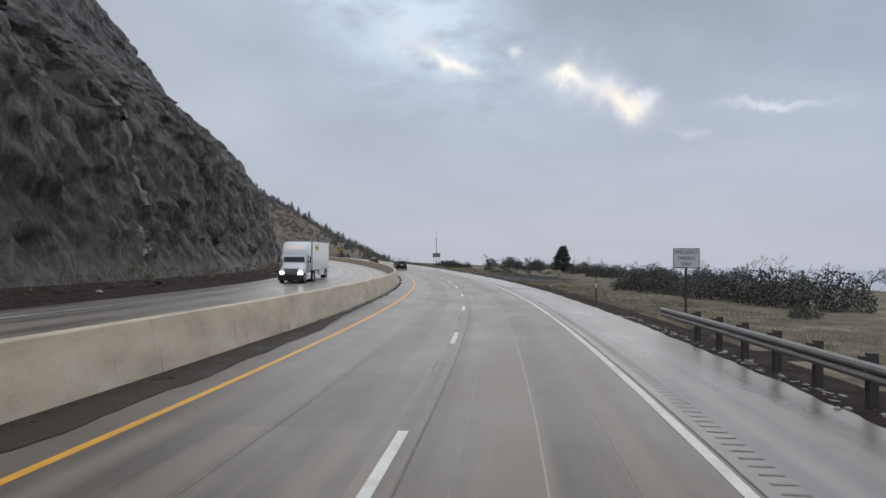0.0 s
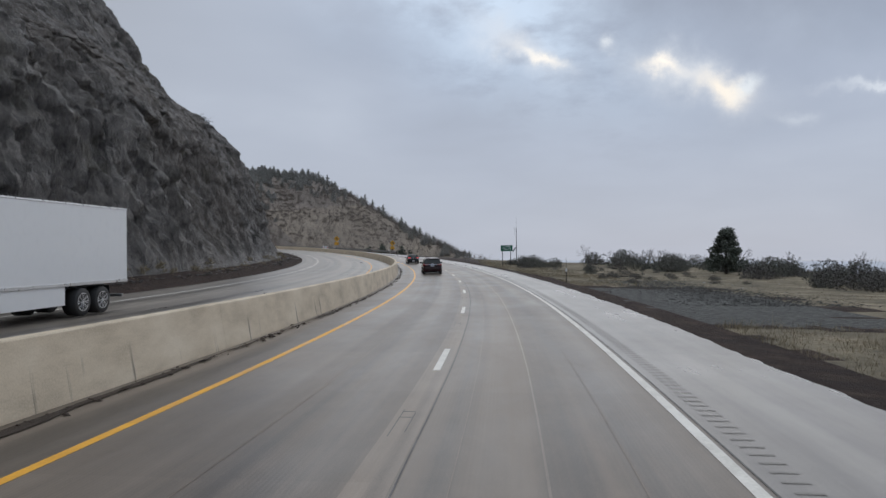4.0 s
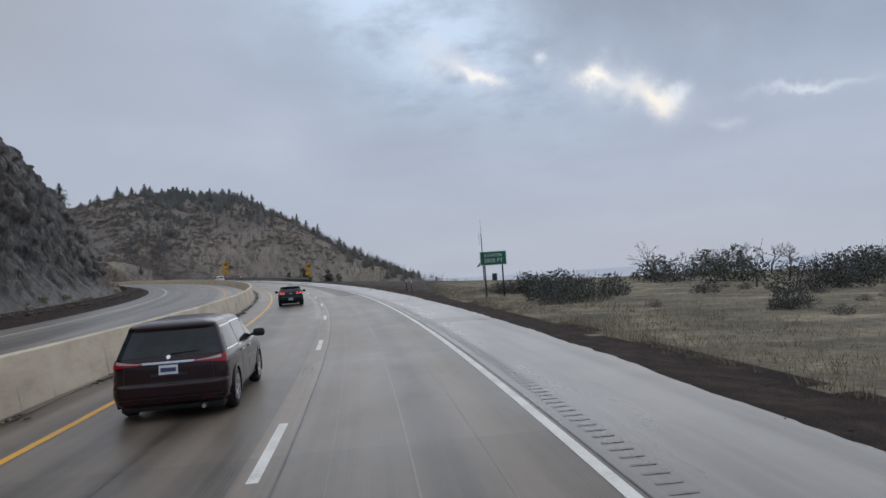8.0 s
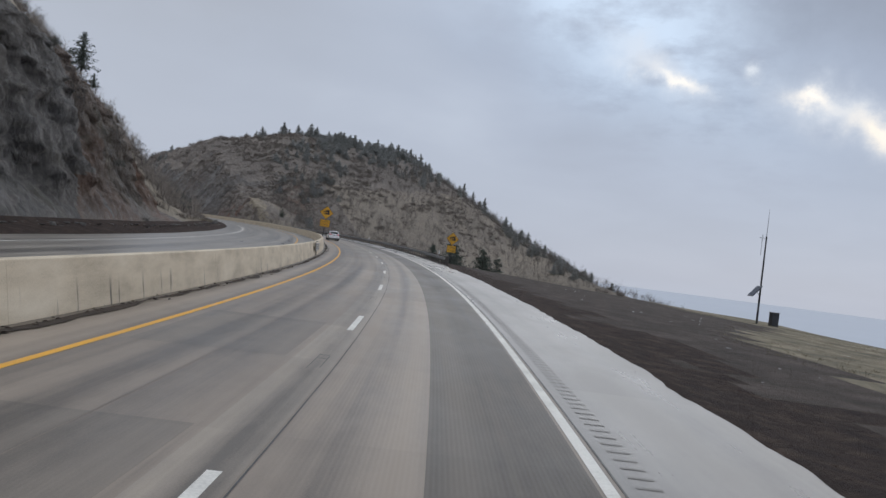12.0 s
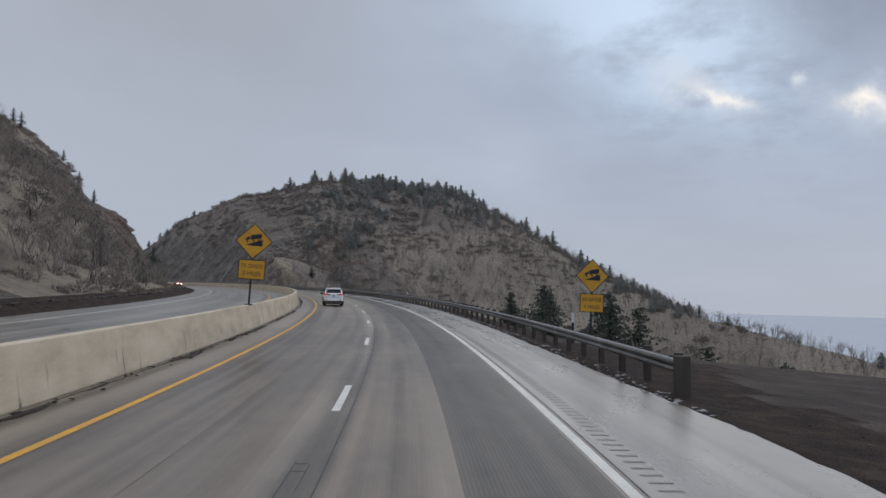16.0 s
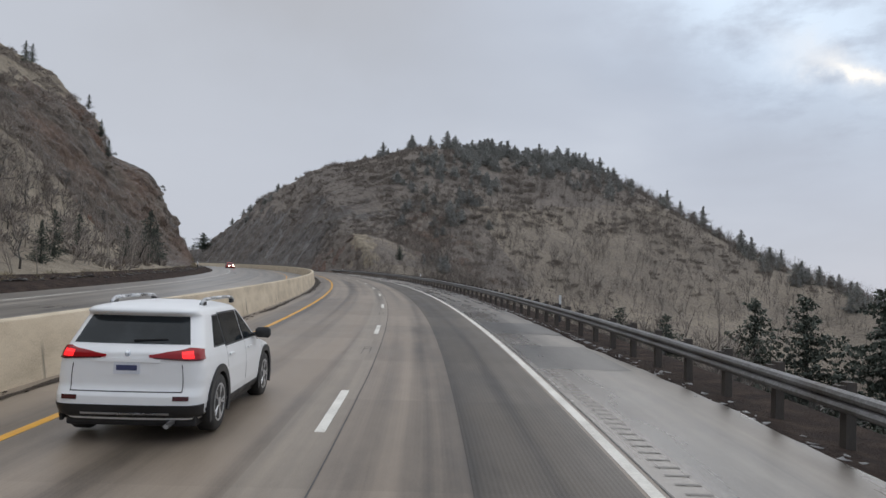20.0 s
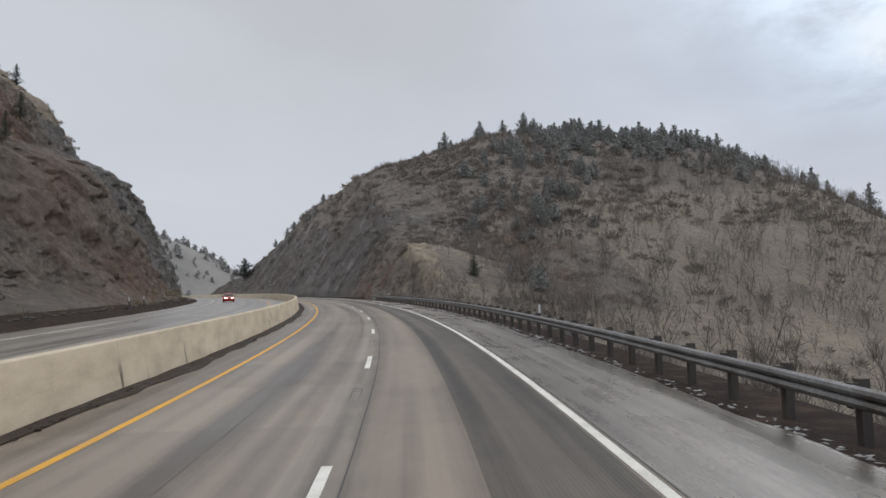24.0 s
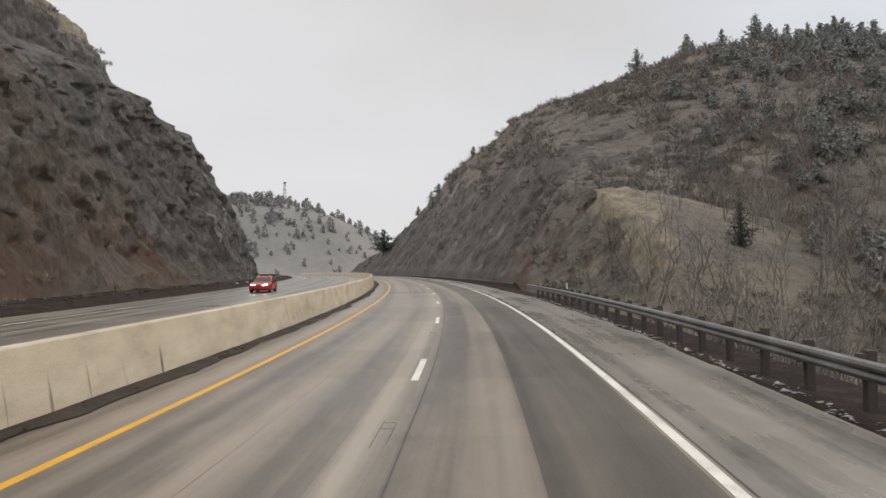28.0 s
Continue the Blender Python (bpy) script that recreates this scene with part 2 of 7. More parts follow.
def road_material(name, base, ribs=False, wet=(0.16, 0.42), gloss=0.3, groove=0.1):
    """Grooved wet concrete: u runs along the road, v across it, in metres."""
    m, nt, b = principled(name, base, 0.35)
    b.inputs["Specular IOR Level"].default_value = gloss
    uv = coords(nt, "UV")
    long = coords(nt, "UV", (0.018, 1.35, 1))
    streak = noise_node(nt, long, 1.0, 5, 0.6)
    blotch = noise_node(nt, coords(nt, "UV", (0.22, 0.45, 1)), 1.0, 5, 0.6, 0.4)
    grain = noise_node(nt, uv, 45.0, 3, 0.7)
    mottle = noise_node(nt, coords(nt, "UV", (0.9, 2.2, 1)), 1.0, 7, 0.68)
    fine = math_node(nt, "ADD", math_node(nt, "MULTIPLY", grain, 0.12), math_node(nt, "MULTIPLY", mottle, 0.14))
    fac = math_node(nt, "ADD", math_node(nt, "MULTIPLY", streak, 0.56), math_node(nt, "ADD", math_node(nt, "MULTIPLY", blotch, 0.18), fine))
    # wheel bands along the lanes: wear, plus wet-track reflections put into the colour
    band = ramp_node(nt, noise_node(nt, coords(nt, "UV", (0.008, 0.85, 1)), 1.0, 2, 0.5), [(0.44, 0.0), (0.56, 1.0)])
    fac = math_node(nt, "ADD", fac, math_node(nt, "MULTIPLY", math_node(nt, "SUBTRACT", band, 0.5), 0.09))
    d, l = tuple(c * 0.5 for c in base), tuple(c * 1.42 for c in base)
    col = ramp_node(nt, fac, [(0.41, d), (0.5, base), (0.60, l)])
    # slabs cast at different times differ a little in tone
    sx = nt.nodes.new("ShaderNodeSeparateXYZ")
    nlink(nt, uv, sx.inputs[0])
    slab = nt.nodes.new("ShaderNodeTexWhiteNoise")
    slab.noise_dimensions = "2D"
    cx = nt.nodes.new("ShaderNodeCombineXYZ")
    nlink(nt, math_node(nt, "FLOOR", math_node(nt, "DIVIDE", sx.outputs[0], 4.6)), cx.inputs[0])
    nlink(nt, math_node(nt, "FLOOR", math_node(nt, "DIVIDE", math_node(nt, "ADD", sx.outputs[1], 5.5), 3.66)), cx.inputs[1])
    nlink(nt, cx.outputs[0], slab.inputs["Vector"])
    col = mix_node(nt, 1.0, col, ramp_node(nt, slab.outputs["Value"], [(0, 0.88), (1, 1.08)]), "MULTIPLY")
    nlink(nt, col, b.inputs["Base Color"])
    nlink(nt, ramp_node(nt, math_node(nt, "ADD", math_node(nt, "MULTIPLY", streak, 0.5), math_node(nt, "MULTIPLY", blotch, 0.5)), [(0.36, wet[0]), (0.62, wet[1])]), b.inputs["Roughness"])
    if ribs:
        rib = math_node(nt, "SINE", math_node(nt, "MULTIPLY", sx.outputs[1], 2 * math.pi / 0.055))
        h = math_node(nt, "ADD", math_node(nt, "MULTIPLY", rib, 0.5), grain)
        bump_node(nt, b, h, groove, 0.005)
    else:
        bump_node(nt, b, grain, 0.25, 0.004)
    return m


def build_materials():
    road_material("lane_concrete", (0.214, 0.173, 0.135), True, (0.31, 0.46), 0.27)
    road_material("shoulder_concrete", (0.215, 0.189, 0.162), False, (0.2, 0.38), 0.45)
    road_material("far_carriageway", (0.205, 0.178, 0.148), False, (0.27, 0.40))
    # older slabs; their dark look under sky reflection is put into the base colour
    road_material("old_lane_concrete", (0.140, 0.113, 0.088), True, (0.30, 0.46), 0.32)
    road_material("old_shoulder_concrete", (0.165, 0.150, 0.134), False, (0.24, 0.38), 0.5)
    grainy("white_paint", [(0.56, 0.535, 0.48), (0.74, 0.71, 0.645), (0.84, 0.81, 0.745)], (0.55, 0.8), 1.3, 25.0, 0.2, 0.004)
    grainy("yellow_paint", [(0.62, 0.30, 0.03), (0.85, 0.44, 0.05)], (0.3, 0.55), 2.0, 25.0, 0.2, 0.004)
    grainy("joint_seal", [(0.04, 0.038, 0.036), (0.07, 0.066, 0.062)], (0.4, 0.6))
    grainy("road_dirt", [(0.022, 0.017, 0.014), (0.05, 0.038, 0.03), (0.09, 0.07, 0.055)], (0.5, 0.9), 1.2, 30.0, 0.8, 0.03)
    grainy("cinder_gravel", [(0.019, 0.013, 0.011), (0.040, 0.027, 0.0215), (0.088, 0.062, 0.049)], (0.9, 0.98), 1.6, 30.0, 1.0, 0.06)
    grainy("slope_gravel", [(0.036, 0.028, 0.0235), (0.066, 0.053, 0.045), (0.118, 0.097, 0.083)], (0.85, 0.97), 0.7, 14.0, 1.0, 0.08)
    grainy("grey_gravel", [(0.035, 0.035, 0.033), (0.085, 0.085, 0.079), (0.18, 0.178, 0.168)], (0.8, 0.95), 5.0, 16.0, 1.0, 0.08)
    grainy("galvanised_steel", [(0.13, 0.115, 0.10), (0.22, 0.215, 0.21), (0.36, 0.36, 0.36)], (0.4, 0.65), 1.2, 18.0, 0.1, 0.003, 0.6)
    grainy("dark_timber", [(0.045, 0.038, 0.032), (0.105, 0.088, 0.074)], (0.6, 0.9), 2.0, 30.0, 0.5, 0.01, 0, "world", (4, 4, 0.6))
    grainy("dark_steel", [(0.03, 0.03, 0.032), (0.07, 0.07, 0.075)], (0.4, 0.65), 2.0, 30.0, 0.1, 0.003, 0.4)


build_materials()

# ---------------------------------------------------------------- the road's line
STEP = 2.0
SG = np.arange(-400, 1500 + STEP, STEP)
BEND = np.interp(SG, [-400, -40, 0, 40, 80, 120, 160, 200, 240, 280, 320, 360, 400, 440, 500, 600, 1500], np.array([0.6, 1.411, 1.839, 2.267, 2.266, 2.224, 2.261, 2.194, 2.2, 2.487, 2.215, 2.382, 2.398, 1.909, 1.408, 0.908, 0.7]) / 1000)
GRADE = np.interp(SG, [-400, -40, 60, 160, 260, 360, 460, 600, 800], np.array([-1.753, -1.753, -0.914, 0.888, 1.858, 1.829, 1.31, 0.548, 0]) / 100)
_i0 = int(np.argmin(abs(SG)))
HEAD = np.concatenate([[0], np.cumsum(BEND[:-1] * STEP)])
HEAD += -0.10623 - HEAD[_i0]
RX, RY, RZ = np.cumsum(-np.sin(HEAD) * STEP), np.cumsum(np.cos(HEAD) * STEP), np.cumsum(GRADE * STEP)
RX, RY, RZ = RX - RX[_i0], RY - RY[_i0], RZ - RZ[_i0]


def at(s, d, h=0.0):
    """World places s metres along our lane, d to its right, h above the road."""
    s, d, h = np.broadcast_arrays(np.asarray(s, float), np.asarray(d, float), np.asarray(h, float))
    a = np.interp(s, SG, HEAD)
    return np.stack([np.interp(s, SG, RX) + np.cos(a) * d, np.interp(s, SG, RY) + np.sin(a) * d, np.interp(s, SG, RZ) + h], -1)


def heading(s):
    return float(np.interp(s, SG, HEAD))


def place(s, d, h=0.0, turn=0.0, scale=1.0):
    """A pose on the road's frame: y runs along the road, x to its right."""
    x, y, z = at(s, d, h)
    return Matrix.Translation((x, y, z)) @ Matrix.Rotation(heading(s) + radians(turn), 4, "Z") @ Matrix.Scale(scale, 4)


# ---------------------------------------------------------------- mesh helpers
def mesh_from(name, verts, faces, mats, uvs=None, smooth=False, parent=None, label=""):
    me = bpy.data.meshes.new(name)
    if isinstance(faces, np.ndarray):
        v, n = np.asarray(verts, np.float32).reshape(-1, 3), faces.shape[1]
        me.vertices.add(len(v))
        me.vertices.foreach_set("co", v.ravel())
        me.loops.add(faces.size)
        me.loops.foreach_set("vertex_index", faces.astype(np.int32).ravel())
        me.polygons.add(len(faces))
        me.polygons.foreach_set("loop_start", np.arange(len(faces), dtype=np.int32) * n)
        me.update(calc_edges=True)
    else:
        me.from_pydata(np.asarray(verts).reshape(-1, 3).tolist(), [], faces)
    for m in mats if isinstance(mats, (list, tuple)) else [mats]:
        me.materials.append(MATS[m])
    if uvs is not None:
        lay = me.uv_layers.new(name="uv")
        idx = np.empty(len(me.loops), dtype=np.int32)
        me.loops.foreach_get("vertex_index", idx)
        lay.data.foreach_set("uv", np.asarray(uvs, np.float32).reshape(-1, 2)[idx].ravel())
    if smooth:
        me.polygons.foreach_set("use_smooth", [True] * len(me.polygons))
    me.update()
    ob = new(name, me)
    if parent is not None:
        ob.parent = parent
    if label:
        ob["label"] = label
    return ob


def grid_faces(ns, nd, off=0, flip=False):
    i = np.arange(ns - 1)[:, None] * nd + np.arange(nd - 1)[None] + off
    f = np.stack([i, i + 1, i + nd + 1, i + nd], -1).reshape(-1, 4)
    return f[:, ::-1] if flip else f


def strip(name, s0, s1, step, cols, mat, label="", kind="structure", parent=None, closed=False, smooth=False, wob=None):
    """A band swept along the road; cols are (d, h) across it, from left to right."""
    s = np.linspace(s0, s1, max(2, int(round((s1 - s0) / step)) + 1))
    d, h = np.array([c[0] for c in cols], float), np.array([c[1] for c in cols], float)
    D = np.broadcast_to(d, (len(s), len(d))).copy()
    if wob is not None:
        D += wob(s, d)
    v = at(s[:, None], D, h[None])
    uv = np.stack([np.broadcast_to(s[:, None], D.shape), D], -1)
    ob = mesh_from(name, v, grid_faces(len(s), len(d), 0, False), mat, uv, smooth, parent)
    if parent is None:
        tagged(ob, label, "", "", kind)
    elif label:
        ob["label"] = label
    return ob


def fbm(x, y, scale, octaves=5, gain=0.5, seed=0, ridged=False):
    """Smooth lattice noise, about -1 to 1."""
    out, amp, tot = 0.0, 1.0, 0.0
    x, y = np.asarray(x, float) / scale, np.asarray(y, float) / scale
    for o in range(octaves):
        xi, yi = np.floor(x).astype(np.int64), np.floor(y).astype(np.int64)
        fx, fy = x - xi, y - yi
        fx, fy = fx * fx * (3 - 2 * fx), fy * fy * (3 - 2 * fy)

        def lat(a, b):
            n = (a * 374761393 + b * 668265263 + (seed + o) * 974634777) & 0xFFFFFFFF
            n = ((n ^ (n >> 13)) * 1274126177) & 0xFFFFFFFF
            return ((n ^ (n >> 16)) & 0xFFFF) / 32767.5 - 1
        v = (lat(xi, yi) * (1 - fx) + lat(xi + 1, yi) * fx) * (1 - fy) + (lat(xi, yi + 1) * (1 - fx) + lat(xi + 1, yi + 1) * fx) * fy
        out, tot = out + amp * ((1 - 2 * abs(v)) if ridged else v), tot + amp
        x, y, amp = x * 2.03 + 17.3, y * 2.03 + 9.1, amp * gain
    return out / tot


def sstep(x, a, b):
    t = np.clip((np.asarray(x, float) - a) / (b - a), 0, 1)
    return t * t * (3 - 2 * t)


# ---------------------------------------------------------------- carriageways
S0, S1 = -60, 760
strip("road_1", S0, 176, 2.0, [(-7.25, -0.02), (-5.5, 0), (-1.83, 0), (1.95, 0)], "old_lane_concrete", "older wet grooved concrete carriageway, worn tracks and dark sky reflection in its colour")
strip("road_2", 176, S1, 2.0, [(-7.25, -0.02), (-5.5, 0), (-1.83, 0), (1.95, 0)], "lane_concrete", "wet grooved concrete two-lane carriageway, worn tracks and wet reflections in its colour")


def ragged(s, d):
    w = np.zeros((len(s), len(d)))
    w[:, -1] = 0.13 * fbm(s, 3.0, 2.5, 4) + 0.11 * fbm(s, 6.0, 0.7, 3) + 0.18 * fbm(s, 8.0, 14.0, 2) - 0.25 * sstep(s, 236, 250)
    return w


# the first stretch of shoulder has a darker base colour than the second
strip("pavement_1", S0, 226, 0.2, [(1.975, 0), (3.4, -0.01), (4.75, -0.03)], "old_shoulder_concrete", "darker wet grey concrete shoulder with a broken outer edge", wob=ragged)
strip("pavement_2", 226, S1, 0.3, [(1.975, 0), (3.4, -0.01), (4.75, -0.03)], "shoulder_concrete", "wet pale concrete shoulder with a broken outer edge", wob=ragged)
strip("far_road", S0, S1, 2.0, [(-21.6, 0.0), (-18.6, 0.02), (-14.3, 0.03), (-10.4, 0.02), (-7.85, 0.0)], "far_carriageway", "wet grey carriageway of the opposite direction")
strip("edge_line", S0, S1, 1.0, [(1.745, 0.004), (1.895, 0.004)], "white_paint", "solid white edge line on the wet road")
strip("edge_line", S0, S1, 1.0, [(-5.57, 0.004), (-5.42, 0.004)], "yellow_paint", "solid yellow edge line beside the median")
strip("edge_line", S0, S1, 1.0, [(-10.55, 0.026), (-10.40, 0.026)], "yellow_paint", "solid yellow line of the opposite carriageway")
strip("edge_line", S0, S1, 1.0, [(-18.75, 0.026), (-18.60, 0.026)], "white_paint", "solid white line of the opposite carriageway")
strip("joint", S0, S1, 1.0, [(1.95, 0.0045), (1.975, 0.0045)], "joint_seal", "dark sealed joint beside the edge line")
strip("joint", S0, S1, 1.0, [(-1.595, 0.0045), (-1.575, 0.0045)], "joint_seal", "dark sealed joint between the lanes", wob=lambda s, d: 0.02 * fbm(s, 2.0, 3.0)[:, None])


def dashes(d, phase, name, label):
    for k in range(-3, 45):
        s = phase + 13.0 * k
        ob = strip("lane_dash", s - 3.05, s, 0.61, [(d - 0.07, 0.0045), (d + 0.07, 0.0045)], "white_paint", label)
        ob["group"] = name


dashes(-1.85, 9.15, "lane dashes", "broken white lane marking, slightly worn")
dashes(-14.35, 4.0, "lane dashes of the far carriageway", "broken white lane marking of the far carriageway")

# median barrier: cast in sections
def median_barrier():
    prof = [(0.295, -0.05), (0.29, 0.02), (0.12, 1.055), (0.10, 1.08), (-0.10, 1.08), (-0.12, 1.055), (-0.29, 0.02), (-0.295, -0.05)]
    L = 12.2
    s = S0
    while s < 720:
        ss = np.linspace(s + 0.004, s + L - 0.004, 7)
        d = np.array([p[0] for p in prof]) - 7.5
        h = np.array([p[1] for p in prof])
        v = at(ss[:, None], d[None], h[None])
        n = len(prof)
        faces = grid_faces(len(ss), n).tolist() + [list(range(n))[::-1], list(range((len(ss) - 1) * n, len(ss) * n))]
        uv = np.stack([np.broadcast_to(ss[:, None], v.shape[:2]), np.broadcast_to(h[None], v.shape[:2])], -1)
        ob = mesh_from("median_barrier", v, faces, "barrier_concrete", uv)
        tagged(ob, "pale cast concrete median barrier section with dark drip stains", "barrier", "median barrier sections", "structure")
        s += L


def barrier_material():
    m, nt, b = principled("barrier_concrete", (0.42, 0.39, 0.33), 0.75)
    uv = coords(nt, "UV")
    blot = noise_node(nt, coords(nt, "UV", (0.5, 1.2, 1)), 1.0, 6, 0.6)
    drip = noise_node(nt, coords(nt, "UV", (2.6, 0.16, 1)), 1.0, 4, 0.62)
    grain = noise_node(nt, uv, 30, 4, 0.65)
    sx = nt.nodes.new("ShaderNodeSeparateXYZ")
    nlink(nt, uv, sx.inputs[0])
    fac = math_node(nt, "ADD", math_node(nt, "MULTIPLY", blot, 0.7), math_node(nt, "MULTIPLY", grain, 0.3))
    col = ramp_node(nt, fac, [(0.36, (0.43, 0.355, 0.255)), (0.5, (0.60, 0.50, 0.365)), (0.66, (0.72, 0.62, 0.475))])
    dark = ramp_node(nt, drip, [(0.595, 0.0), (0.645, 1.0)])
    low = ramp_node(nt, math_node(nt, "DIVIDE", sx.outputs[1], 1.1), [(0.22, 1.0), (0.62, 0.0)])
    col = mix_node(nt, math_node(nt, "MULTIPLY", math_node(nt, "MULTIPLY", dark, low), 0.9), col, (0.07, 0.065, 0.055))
    nlink(nt, col, b.inputs["Base Color"])
    bump_node(nt, b, grain, 0.3, 0.01)


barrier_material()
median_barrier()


def dirt_band(s, d):
    """Drifted crust: against the wall at the start, a broken line a little off it further on."""
    w = np.zeros((len(s), len(d)))
    lump = 0.34 * fbm(s, 1.0, 2.2, 5) + 0.16 * fbm(s, 5.0, 16.0, 2)
    start, tail = sstep(s, 34, 16), sstep(s, 330, 360)
    lump = lump - 0.17 * (1 - start) * (1 - tail)
    w[:, 0] = 0.26 * (1 - start) * (1 - tail) + 0.10 * fbm(s, 9.0, 1.5, 3) * (1 - start)
    w[:, -1] = 0.50 * start + lump + 0.10 - 0.02 * tail
    w[:, -1] = np.maximum(w[:, -1], w[:, 0] - 0.436)
    w[:, 1] = 0.45 * w[:, 0] + 0.55 * w[:, -1]
    return w


strip("dirt_strip", S0, 720, 0.3, [(-7.22, 0.006), (-6.98, 0.016), (-6.78, 0.003)], "road_dirt", "dark brown wet dirt drifted along the barrier foot", "stuff", wob=dirt_band)
strip("far_verge", S0, S1, 1.0, [(-25.2, 0.7), (-24.0, 0.35), (-22.6, 0.30), (-21.7, 0.08), (-21.4, -0.02)], "cinder_gravel", "dark cinder ditch bank below the rock cut", wob=lambda s, d: (np.array([0.5, 0.4, 0.3, 0.2, 0.1])[None] * fbm(s, 4.0, 4.0, 4)[:, None]))

# ---------------------------------------------------------------- the land
def land_materials():
    # dark basalt cut with pale and rusty streaks
    def cells(nt, vec, scale, bend=0.4, feature="F1"):
        wn, mv, vo = nt.nodes.new("ShaderNodeTexNoise"), nt.nodes.new("ShaderNodeVectorMath"), nt.nodes.new("ShaderNodeTexVoronoi")
        wn.inputs["Scale"].default_value, wn.inputs["Detail"].default_value = scale * 1.3, 5
        nlink(nt, vec, wn.inputs["Vector"])
        mv.operation = "MULTIPLY_ADD"
        mv.inputs[1].default_value = (bend / scale,) * 3
        nlink(nt, wn.outputs["Color"], mv.inputs[0])
        nlink(nt, vec, mv.inputs[2])
        vo.feature = feature
        vo.inputs["Scale"].default_value = scale
        nlink(nt, mv.outputs[0], vo.inputs["Vector"])
        if feature == "F1":
            sc = nt.nodes.new("ShaderNodeSeparateColor")
            nlink(nt, vo.outputs["Color"], sc.inputs[0])
            return sc.outputs[0], vo.outputs["Distance"]
        return vo.outputs["Distance"]

    def total(nt, *terms):
        out = None
        for v, k in terms:
            q = math_node(nt, "MULTIPLY", v, k)
            out = q if out is None else math_node(nt, "ADD", out, q)
        return out

    def rock(name, stops, tint, amount):
        m, nt, b = principled(name, stops[1], 0.6)
        v, v2 = world_coords(nt, (1, 1, 0.62)), world_coords(nt)
        n1, n2, n3 = noise_node(nt, v, 0.16, 6, 0.6), noise_node(nt, v, 1.1, 10, 0.72, 0.2), noise_node(nt, v2, 0.045, 3)
        c1, d1 = cells(nt, v, 0.55, 0.5)
        c2, d2 = cells(nt, v, 1.9, 0.5)
        n4 = noise_node(nt, world_coords(nt, (1, 1, 0.40)), 4.2, 9, 0.78)
        n5 = noise_node(nt, world_coords(nt, (1, 1, 0.16)), 2.2, 6, 0.7, 0.3)
        fac = total(nt, (n1, 0.18), (n2, 0.30), (n4, 0.26), (n5, 0.14), (c1, 0.04), (c2, 0.08))
        col = ramp_node(nt, fac, list(zip((0.38, 0.455, 0.535, 0.64), stops)))
        warm = ramp_node(nt, n3, [(0.45, 0.0), (0.62, 1.0)])
        col = mix_node(nt, math_node(nt, "MULTIPLY", warm, amount), col, mix_node(nt, 1.0, ramp_node(nt, fac, [(0.33, 0.45), (0.7, 1.9)]), tint, "MULTIPLY"))
        moss = ramp_node(nt, noise_node(nt, v2, 0.25, 7, 0.65), [(0.56, 0.0), (0.66, 1.0)])
        col = mix_node(nt, math_node(nt, "MULTIPLY", moss, 0.35), col, (0.10, 0.092, 0.055))
        nlink(nt, col, b.inputs["Base Color"])
        nlink(nt, ramp_node(nt, n2, [(0.35, 0.35), (0.6, 0.75)]), b.inputs["Roughness"])
        bump_node(nt, b, total(nt, (n2, 0.5), (n4, 0.55), (n5, 0.5), (c2, 0.12), (c1, 0.1)), 1.0, 0.8)

    def scrub(name, bare, mid, dark, share):
        """Winter scrub: straw and soil between low grey clumps; share shifts it to the clumps."""
        m, nt, b = principled(name, mid, 0.92)
        v = world_coords(nt)
        big, med, fine = noise_node(nt, v, 0.05, 4, 0.55), noise_node(nt, v, 0.33, 7, 0.66, 0.3), noise_node(nt, v, 2.6, 6, 0.7)
        c, d = cells(nt, v, 0.75, 0.9)
        f = total(nt, (big, 0.34), (med, 0.36), (fine, 0.30))
        col = ramp_node(nt, f, [(0.36, dark), (0.46, mid), (0.56, tuple(0.5 * (p + q) for p, q in zip(bare, mid))), (0.64, bare)])
        thick = ramp_node(nt, total(nt, (noise_node(nt, v, 0.028, 6, 0.62, 0.5), 0.8), (fine, 0.2)), [(0.44, 0.0), (0.56, 1.0)])
        col = mix_node(nt, math_node(nt, "MULTIPLY", thick, 0.7), col, ramp_node(nt, f, [(0.36, tuple(0.85 * q for q in dark)), (0.60, tuple(0.75 * q for q in mid))]))
        clump = ramp_node(nt, total(nt, (d, 0.75), (med, 0.45)), [(share, 1.0), (share + 0.10, 0.0)])
        col = mix_node(nt, math_node(nt, "MULTIPLY", clump, 0.75), col, ramp_node(nt, math_node(nt, "ADD", math_node(nt, "MULTIPLY", c, 0.5), math_node(nt, "MULTIPLY", fine, 0.5)), [(0.25, dark), (0.75, mid)]))
        nlink(nt, col, b.inputs["Base Color"])
        bump_node(nt, b, total(nt, (fine, 0.5), (med, 1.0), (d, -0.5)), 1.0, 0.7)

    # first two: hill tones kept pale and close, haze put into the colour
    scrub("hill_scrub", (0.37, 0.312, 0.24), (0.285, 0.243, 0.197), (0.21, 0.181, 0.154), 0.44)
    scrub("brush_ground", (0.31, 0.265, 0.218), (0.235, 0.202, 0.174), (0.175, 0.152, 0.135), 0.52)
    scrub("slope_scrub", (0.50, 0.43, 0.33), (0.32, 0.272, 0.213), (0.165, 0.14, 0.114), 0.40)
    rock("basalt", [(0.036, 0.033, 0.031), (0.095, 0.087, 0.080), (0.172, 0.156, 0.141), (0.38, 0.35, 0.318)], (0.095, 0.072, 0.052), 0.4)
    rock("brown_rock", [(0.042, 0.033, 0.027), (0.098, 0.077, 0.061), (0.165, 0.131, 0.102), (0.34, 0.285, 0.235)], (0.135, 0.068, 0.040), 0.85)
